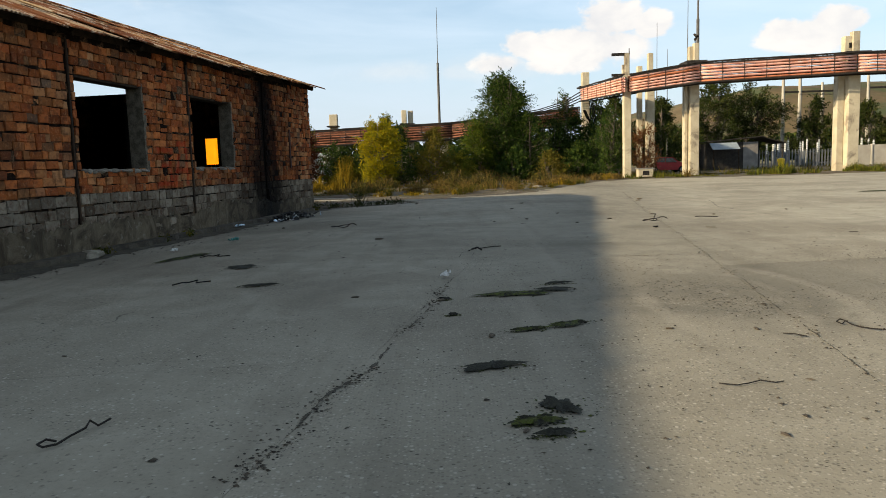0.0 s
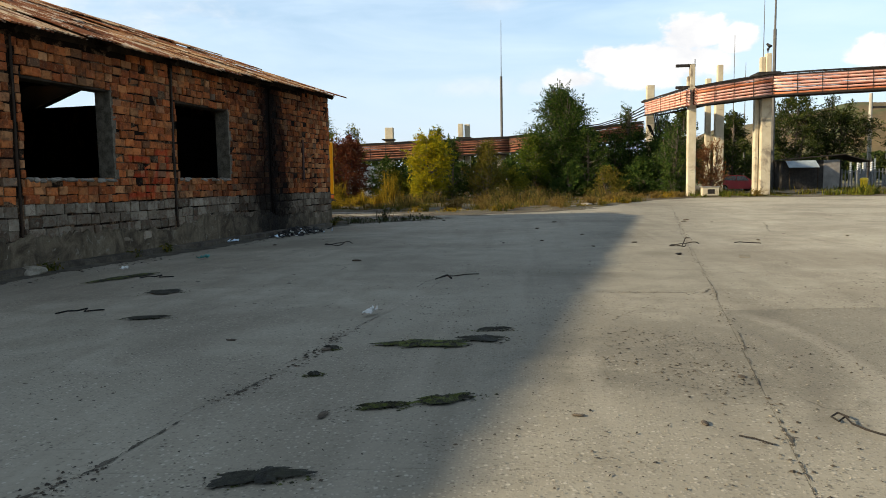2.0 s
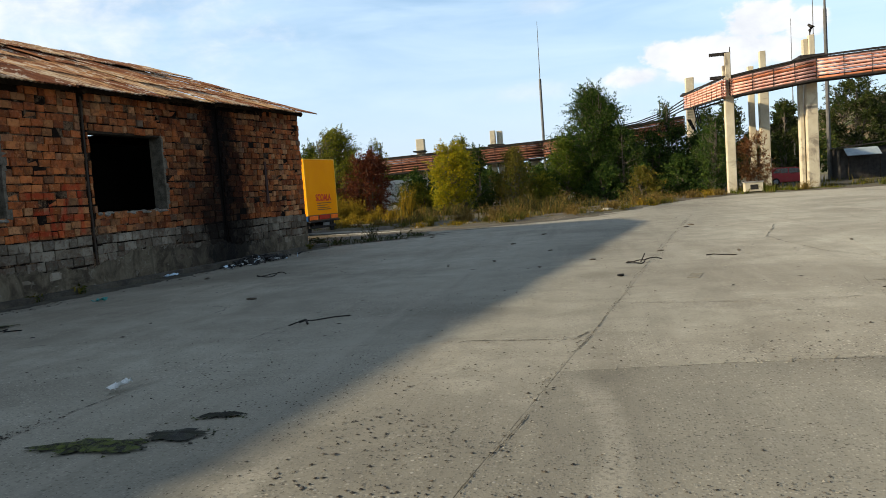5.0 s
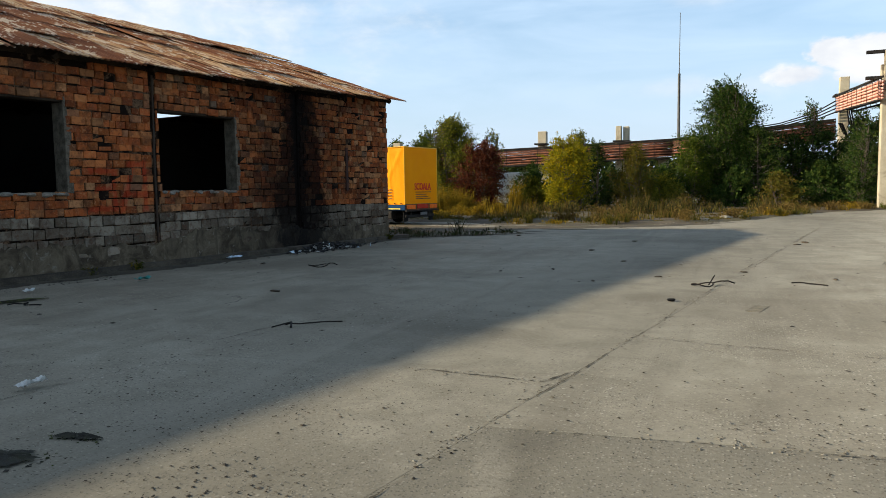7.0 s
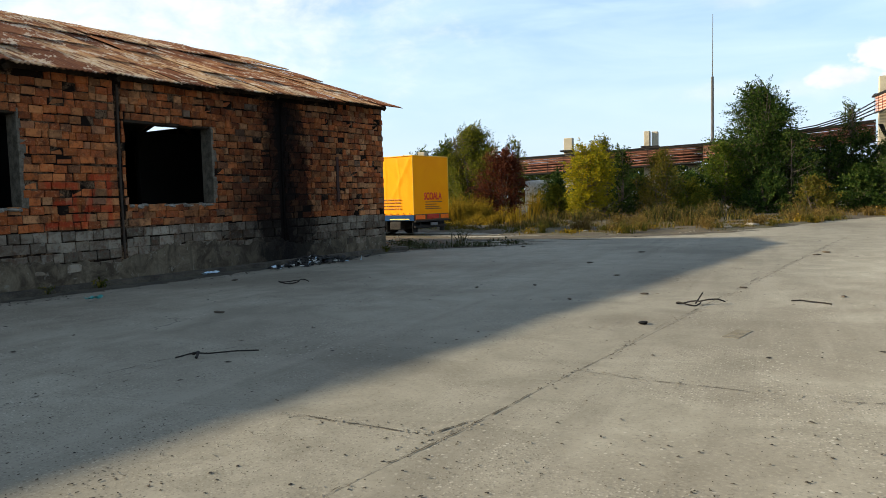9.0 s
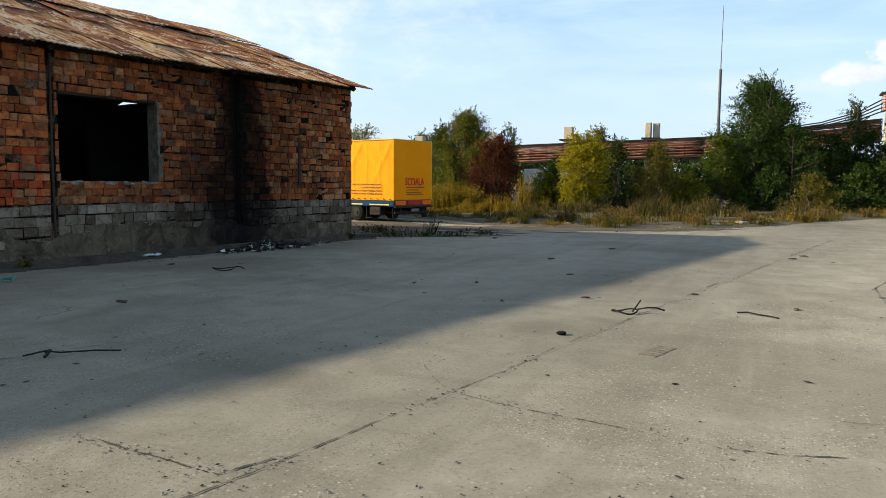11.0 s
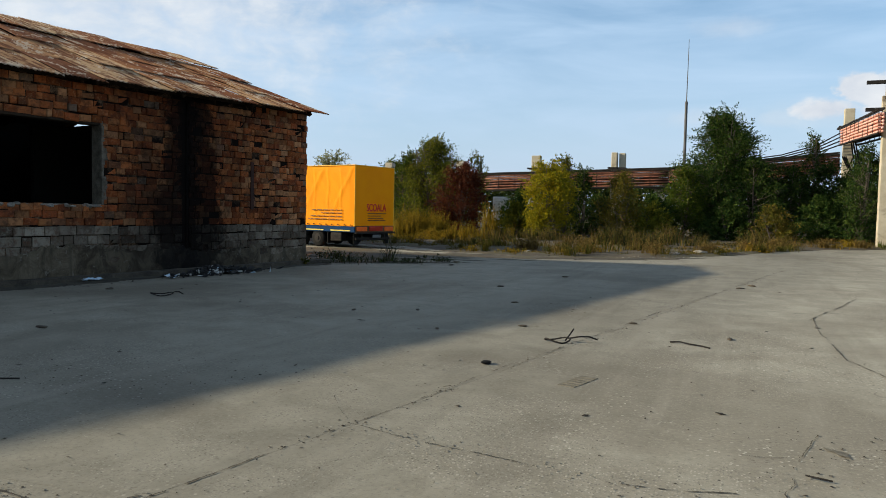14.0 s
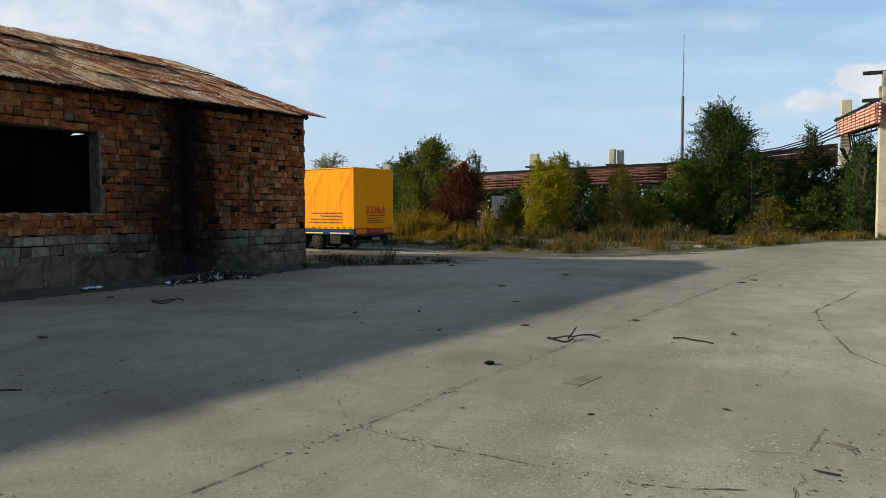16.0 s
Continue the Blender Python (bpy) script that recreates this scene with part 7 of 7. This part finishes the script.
# ---- pieces: slabs of the yard, bricks and blocks of the wall ----
for b in near_clay:
    ob = part("brick", mesh_of("brick", brick_verts(*b), BRICK_FACES, M_BRICK), M_BRICK, wall)
for b in near_blocks:
    ob = part("block", mesh_of("block", brick_verts(*b), BRICK_FACES, M_BLOCK), M_BLOCK, wall)

yard = tagged(part("yard", grid_mesh("yard", np.array([-70, 0, 100.0]), np.array([-50, 20, 62.0]), lambda x, y: x * 0 - 0.016, M_SOIL), M_SOIL), "worn pale concrete yard of large slabs with dirty joints", "yard", "", "structure")
JOINT = 1.853                      # the main joint's distance across the lanes
LANE = 10.6                       # the slabs' lanes run this much east of +y

SKEW = 0.289


def slab_mesh(w, l, seed):
    """A slab with slightly broken edges and chamfered rim; origin at its corner."""
    g = np.random.default_rng(seed)
    pts = []
    step = 0.22
    for (x0, y0), (x1, y1) in (((0, 0), (w, 0)), ((w, 0), (w, l)), ((w, l), (0, l)), ((0, l), (0, 0))):
        n = max(2, int(math.hypot(x1 - x0, y1 - y0) / step))
        for k in range(n):
            t = k / n
            nx, ny = (y1 - y0), -(x1 - x0)
            q = math.hypot(nx, ny)
            bite = abs(g.normal(0, 0.0008))
            pts.append((x0 + (x1 - x0) * t - nx / q * bite, y0 + (y1 - y0) * t - ny / q * bite))
    bm = bmesh.new()
    c = Vector((w / 2, l / 2, 0))
    top = [bm.verts.new((x + (c.x - x) / w * 0.001, y + (c.y - y) / l * 0.001, 0.0)) for x, y in pts]
    rim = [bm.verts.new((x, y, -0.005)) for x, y in pts]
    low = [bm.verts.new((x, y, -0.05)) for x, y in pts]
    bm.faces.new(top)
    for i in range(len(pts)):
        j = (i + 1) % len(pts)
        bm.faces.new((top[i], rim[i], rim[j], top[j]))
        bm.faces.new((rim[i], low[i], low[j], rim[j]))
    bmesh.ops.recalc_face_normals(bm, faces=bm.faces)
    for v in bm.verts:              # the cross joints lie askew to the lanes
        v.co.y += SKEW * v.co.x
    me = bpy.data.meshes.new("slab")
    bm.to_mesh(me)
    bm.free()
    me.materials.append(M_CONCRETE)
    return me


def lay_slabs():
    """Lanes 3.4 m wide, cut at uneven lengths; J runs across the lanes, from the main joint."""
    turn = Matrix.Rotation(radians(-LANE), 4, "Z")
    cuts = {-1: (-14.2, -7.4, -1.2, 4.9, 10.49, 17.2, 23.6, 29.9, 36.2, 42.8, 49.4, 56), 0: (-12.6, -6.4, -0.4, 4.2, 10.05, 16.2, 22.4, 27.2, 31.8, 38.2, 44.6, 51, 57)}
    made = {}
    for lane in range(-9, 15):
        ys = cuts.get(lane)
        if ys is None:
            g = np.random.default_rng(100 + lane)
            ys = np.arange(-20 + g.uniform(0, 6), 58, 6.2)
        for a, b in zip(ys, list(ys)[1:]):
            x0 = JOINT + 3.4 * lane
            l = round(float(b - a), 2)
            seed = int(abs(lane * 7 + a * 3)) % 6
            if (l, seed) not in made:
                made[l, seed] = slab_mesh(3.4 - 0.001, l - 0.001, seed)
            c = turn @ Vector((x0 + 1.7, a + l / 2, 0))
            if c.y > float(edge_y(c.x)) + 4 or c.y < -16 or c.x < -30 or c.x > 44:
                continue
            p = turn @ Vector((x0, a, 0))
            ob = new("slab", made[l, seed])
            if lane in (-1, 0) and 4.0 < a < 5.0:
                ob.data = made[l, seed].copy()
                ob.data.materials[0] = M_CONCRETE_WORN
            ob.matrix_basis = pose(p.x, p.y, -0.002 - 0.0004 * random.random(), 0, 0, -LANE)
            ob.parent = yard


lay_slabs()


def crack(points, width, seed, kept=0.6, material=None):
    """A thin ragged crack along a line of points on the concrete, filled with dirt here and there."""
    g = np.random.default_rng(seed)
    line = []
    for p, q in zip(points, points[1:]):
        n = max(2, int(math.hypot(q[0] - p[0], q[1] - p[1]) / 0.018))
        line += [(p[0] + (q[0] - p[0]) * k / n, p[1] + (q[1] - p[1]) * k / n) for k in range(n)]
    line = np.array(line + [points[-1]])
    d = np.gradient(line, axis=0)
    d /= np.linalg.norm(d, axis=1)[:, None]
    side = np.stack([-d[:, 1], d[:, 0]], 1)
    drift = np.cumsum(g.normal(0, 0.0028, len(line)))
    drift -= np.linspace(0, drift[-1], len(line))
    mid = line + side * drift[:, None] + side * g.normal(0, 0.0022, len(line))[:, None]
    w = width * np.clip(np.convolve(g.normal(0.7, 1.1, len(line)), np.ones(5) / 5, "same"), 0.12, 2.4)
    u = np.arange(len(line)) * 0.018
    shown = np.sin(u * 2.1 + seed) + np.sin(u * 5.3 + seed * 2) + np.convolve(g.normal(0, 1.4, len(line)), np.ones(4) / 4, "same") > 1.6 - 3.2 * kept
    w = np.where(shown, w, 0.0)[:, None]
    v = np.zeros((len(line) * 2, 3))
    v[0::2, :2], v[1::2, :2], v[:, 2] = mid - side * w, mid + side * w, 0.003
    f = [(2 * i, 2 * i + 2, 2 * i + 3, 2 * i + 1) for i in range(len(line) - 1) if shown[i] or shown[i + 1]]
    part("crack", mesh_of("crack", v, f, material or M_JOINT), material or M_JOINT, yard, "dirt-filled crack")


def crumble(points, spread, n, size, material, label):
    """Crumbs strewn along a worn joint."""
    pts = np.array(points)
    seg = np.linalg.norm(np.diff(pts, axis=0), axis=1)
    at = np.concatenate([[0], np.cumsum(seg)])
    u = rng.uniform(0, at[-1], n)
    u = u[np.sin(u * 1.7) + np.sin(u * 4.1 + 1) + rng.normal(0, 0.5, n) > -0.2]
    xy = np.stack([np.interp(u, at, pts[:, 0]), np.interp(u, at, pts[:, 1])], 1) + rng.normal(0, spread, (len(u), 2))
    k = len(xy)
    r = size[0] + (size[1] - size[0]) * rng.uniform(0, 1, (k, 1, 1)) ** 3
    v = np.zeros((k, 5, 3))
    v[:, :, :2] = xy[:, None, :] + r * (np.array([[1, 0], [0, 1], [-1, 0], [0, -1], [0, 0]]) * 1.0 + rng.uniform(-0.35, 0.35, (k, 5, 2)))
    v[:, 4, 2] = r[:, 0, 0] * rng.uniform(0.2, 0.6, k)
    v[:, :, 2] += 0.0015
    f = np.arange(k)[:, None] * 5 + np.array([[0, 1, 4, 1, 2, 4, 2, 3, 4, 3, 0, 4]])
    tagged(part("crumbs", mesh_of("crumbs", v.reshape(-1, 3), f.reshape(-1, 3), material), material), label, "litter", "", "stuff")


J1 = [(JOINT * 0.983 + v * 0.184, v * 0.983 - JOINT * 0.184) for v in (5.0, 7.0, 9.0, 11.0, 14.0, 17.0, 20.0, 24.0, 28.0, 32.0)]
J2 = [(-1.0, 3.29), (-0.84, 3.75), (-0.73, 4.58), (-0.53, 5.06), (-0.4, 6.04), (-0.13, 7.17), (0.0, 8.6), (0.29, 10.3), (0.57, 12.4)]
for k, (pts, w, kept) in enumerate((
        ([(8.51, 22.9), (7.8, 20.6), (7.73, 19.0), (7.91, 17.1), (8.15, 16.4), (8.3, 15.0)], 0.009, 0.7),
        ([(7.36, 13.88), (7.30, 13.6), (7.2, 13.26), (7.14, 12.9), (7.16, 12.74), (7.09, 12.6), (7.08, 12.3)], 0.0032, 0.98),
        (J2[:6], 0.013, 0.62),
        (J2[5:], 0.005, 0.3),
        ([(4.19, 9.56), (4.94, 9.63), (5.94, 9.7), (7.4, 9.6)], 0.0035, 0.25),
        ([(4.22, 12.64), (4.6, 12.55), (5.06, 12.48), (5.52, 12.42), (5.84, 12.36), (6.19, 12.31), (6.5, 12.35), (6.85, 12.45)], 0.0045, 0.78),
        ([(3.6, 13.42), (3.95, 12.95), (4.26, 12.58)], 0.0025, 0.42),
        ([(6.84, 13.17), (7.01, 13.21), (7.19, 13.27)], 0.0026, 0.6),
        ([(9.32, 23.96), (8.78, 24.2), (7.72, 20.35)], 0.009, 0.6),
        ([(0.2, 10.76), (0.34, 11.78), (0.46, 12.22), (0.7, 12.75)], 0.005, 0.55),
        ([(2.6, 10.76), (3.15, 10.74), (3.76, 10.68), (3.9, 10.99)], 0.007, 0.65),
        (J1, 0.0058, 0.60))):
    crack(pts, w, k + 40, kept)
crumble(J2[:7], 0.055, 1300, (0.003, 0.017), M_LITTER, "dark crumbs along a worn joint in the concrete")
crumble(J2[:8], 0.07, 900, (0.003, 0.014), M_STONE, "pale crumbs along a worn joint in the concrete")
crumble(J1, 0.05, 900, (0.004, 0.018), M_LITTER, "dark crumbs along a joint between slabs")
crumble(J1, 0.08, 900, (0.003, 0.014), M_STONE, "pale grit along a joint between slabs")
for x, y, turn in ((-3.9, 12.3, 20), (-3.3, 9.4, 35)):
    c, d = math.cos(radians(turn)), math.sin(radians(turn))
    bent_wire("twisted_wire", [(x + c * u + d * w, y + d * u - c * w, z) for u, w, z in ((-0.22, 0.0, 0.012), (-0.1, 0.03, 0.035), (0.0, -0.02, 0.02), (0.1, 0.04, 0.045), (0.06, 0.08, 0.02), (0.2, 0.01, 0.012), (0.27, 0.03, 0.012))], 0.009, "torn black rubber strip lying on the concrete", M_BLACK)
for ends, wide in moss_ends:
    crumble(ends, wide * 0.75, 110, (0.003, 0.016), M_MOSS, "mossy crumbs round a damp patch")
crumble([(2.05, 7.35), (2.4, 7.45), (2.75, 7.25), (3.0, 6.5)], 0.16, 240, (0.003, 0.015), M_LITTER, "dark pits and crumbs beside a joint in the concrete")
crumble([(2.4, 7.9), (2.95, 8.1), (2.9, 7.0)], 0.20, 220, (0.003, 0.016), M_LITTER, "dark pits and crumbs beside a joint in the concrete")
crumble([(3.35, 7.45), (3.9, 7.35), (4.5, 7.1), (5.3, 7.2)], 0.24, 190, (0.003, 0.015), M_LITTER, "dark pits and crumbs on worn concrete")
crumble([(2.0, 9.0), (2.8, 9.6), (3.4, 9.9)], 0.45, 240, (0.003, 0.013), M_LITTER, "dark pits and crumbs on worn concrete")
crumble([(2.6, 10.76), (3.15, 10.74), (3.76, 10.68), (3.95, 11.0)], 0.04, 170, (0.003, 0.013), M_STONE, "pale crumbs along a broken cross joint")
crumble([(2.6, 10.76), (3.15, 10.74), (3.76, 10.68), (3.95, 11.0)], 0.04, 90, (0.003, 0.011), M_LITTER, "dark crumbs along a broken cross joint")
crumble([(4.0, 9.58), (5.14, 9.66), (7.2, 9.9)], 0.06, 300, (0.003, 0.016), M_STONE, "pale crumbs along a cross joint")
crumble([(1.2, 3.2), (2.2, 4.2), (2.4, 5.4), (2.2, 6.2)], 0.45, 700, (0.003, 0.010), M_STONE, "pale grit on worn concrete")
crumble([(2.2, 8.2), (2.7, 8.5), (3.3, 8.0)], 0.22, 260, (0.003, 0.013), M_LITTER, "patch of dark crumbs on the concrete")


def dirt_patch(x, y, a, b, turn, seed, material=None):
    g = np.random.default_rng(seed)
    n = 36
    ang = np.linspace(0, 2 * math.pi, n, endpoint=False)
    rad = 1 + 0.22 * np.sin(3 * ang + seed) + 0.15 * np.sin(7 * ang + seed) + g.normal(0, 0.12, n)
    v = [(0, 0, 0.02 if material is not M_SCUFF else 0.002)] + [(a * r * math.cos(t), b * r * math.sin(t), 0.001) for t, r in zip(ang, rad)]
    f = [(0, 1 + i, 1 + (i + 1) % n) for i in range(n)]
    ob = part("dirt_patch", mesh_of("dirt_patch", v, f, material or M_DIRT), material or M_DIRT)
    ob.matrix_basis = pose(x, y, 0.003, 0, 0, turn)
    tagged(ob, "dark drift of dirt on broken concrete", "dirt", "dirt drifts")


for k, q in enumerate(((-3.6, 26.5, 1.3, 0.30, 25), (-2.1, 27.5, 0.7, 0.18, 30), (-4.6, 27.6, 1.1, 0.35, 15), (-1.2, 28.3, 0.5, 0.13, 25), (-3.2, 30.2, 1.6, 0.22, 8), (-1.0, 31.6, 1.5, 0.18, 5), (-6.6, 29.5, 1.5, 0.4, 5),
                       (1.4, 32.7, 1.2, 0.16, 8), (3.4, 34.2, 0.9, 0.2, 25), (-5.6, 31.5, 1.4, 0.3, 8), (-5.0, 29.0, 1.2, 0.3, 12), (-3.8, 31.8, 1.8, 0.3, 5), (-7.6, 30.8, 1.8, 0.4, 8), (0.4, 32.2, 1.3, 0.2, 6), (-2.2, 32.6, 1.2, 0.25, 3), (-1.6, 29.3, 0.9, 0.14, 12), (2.6, 33.3, 1.1, 0.22, 20), (-0.6, 33.0, 1.4, 0.2, 2), (4.6, 35.4, 0.9, 0.2, 35), (-4.6, 33.4, 1.5, 0.3, -12), (-6.4, 33.9, 1.4, 0.3, -14), (-0.1, 30.6, 0.8, 0.1, 6))):
    dirt_patch(*q, k + 70)
for k, q in enumerate(((-6.4, 30.4, 2.6, 1.0, 6), (-3.4, 31.3, 2.2, 0.8, 5), (-5.2, 28.6, 1.8, 0.6, 12), (-9.0, 31.4, 2.2, 1.0, 0), (-0.6, 32.3, 2.0, 0.55, 6), (2.0, 33.4, 1.8, 0.5, 14), (-2.6, 29.2, 1.3, 0.35, 10), (-8.6, 28.8, 1.8, 0.8, 4), (-7.2, 32.2, 2.4, 0.9, -10), (-5.0, 30.0, 2.2, 0.7, 8), (-1.6, 31.6, 1.8, 0.5, 6), (3.6, 34.6, 1.4, 0.4, 30))):
    dirt_patch(*q, k + 120, M_DIRT if k % 3 == 0 else M_SOIL)
for k, q in enumerate(((-4.3, 26.7, 1.7, 0.42, 28), (-5.8, 28.0, 2.0, 0.7, 14), (-7.6, 30.6, 2.4, 1.0, 6), (-2.6, 27.5, 0.9, 0.2, 24), (-5.2, 31.2, 2.2, 0.6, 6))):
    dirt_patch(*q, k + 140)


def mended_square(x, y, w, l, turn):
    """A small square let into the slab and scored across, slightly sunk at its joints."""
    t = thing("concrete_patch", pose(x, y, 0.0, 0, 0, turn), "small scored grey patch let into the concrete", "patch")
    n = 6
    for k in range(n):
        part("strip", box(-w / 2, w / 2, -l / 2 + k * l / n + 0.008, -l / 2 + (k + 1) * l / n - 0.008, -0.01, 0.0035, 0.002), M_SCUFF, t)


mended_square(5.44, 14.72, 0.17, 0.50, -15)
dirt_patch(7.45, 13.5, 0.10, 0.035, -50, 161, M_SCUFF)
crumble([(4.22, 12.64), (5.06, 12.48), (5.84, 12.36), (6.85, 12.45)], 0.05, 260, (0.003, 0.013), M_STONE, "pale crumbs along a broken cross joint")


def wall_drift():
    """Dark soil and crumbs washed up along the wall foot, with a ragged outer edge."""
    ys = np.arange(-17.5, 0.5, 0.07)
    far_side = 0.34 + 0.16 * wave(ys, ys * 0.3, 1.3) + 0.10 * wave(ys, ys, 4.7, 1.0) + 0.04 * rng.normal(size=len(ys))
    v, f = [], []
    for y, w in zip(ys, far_side):
        v += [(0.12, y, 0.03), (0.22 + 0.3 * max(w, 0.05), y, 0.014), (0.24 + 0.7 * max(w, 0.05), y, 0.0005)]
    for i in range(len(ys) - 1):
        a, b = i * 3, i * 3 + 3
        f += [(a, a + 1, b + 1, b), (a + 1, a + 2, b + 2, b + 1)]
    ob = part("dirt_drift", mesh_of("dirt_drift", v, f, M_DIRT), M_DIRT)
    ob.matrix_basis = pose(*BC, 0, 0, -8.8)
    tagged(ob, "dark soil washed up along the brick wall", "dirt", "dirt drifts")


wall_drift()
WALL_FOOT = [(BC[0] + BU[0] * u + BN[0] * 0.6, BC[1] + BU[1] * u + BN[1] * 0.6) for u in (-15.0, -11.0, -7.0, -3.0, 0.2)]
crumble(WALL_FOOT, 0.22, 900, (0.006, 0.035), M_LITTER, "dark crumbs along the wall foot")
crumble(WALL_FOOT, 0.22, 500, (0.006, 0.030), M_STONE, "pale crumbs along the wall foot")
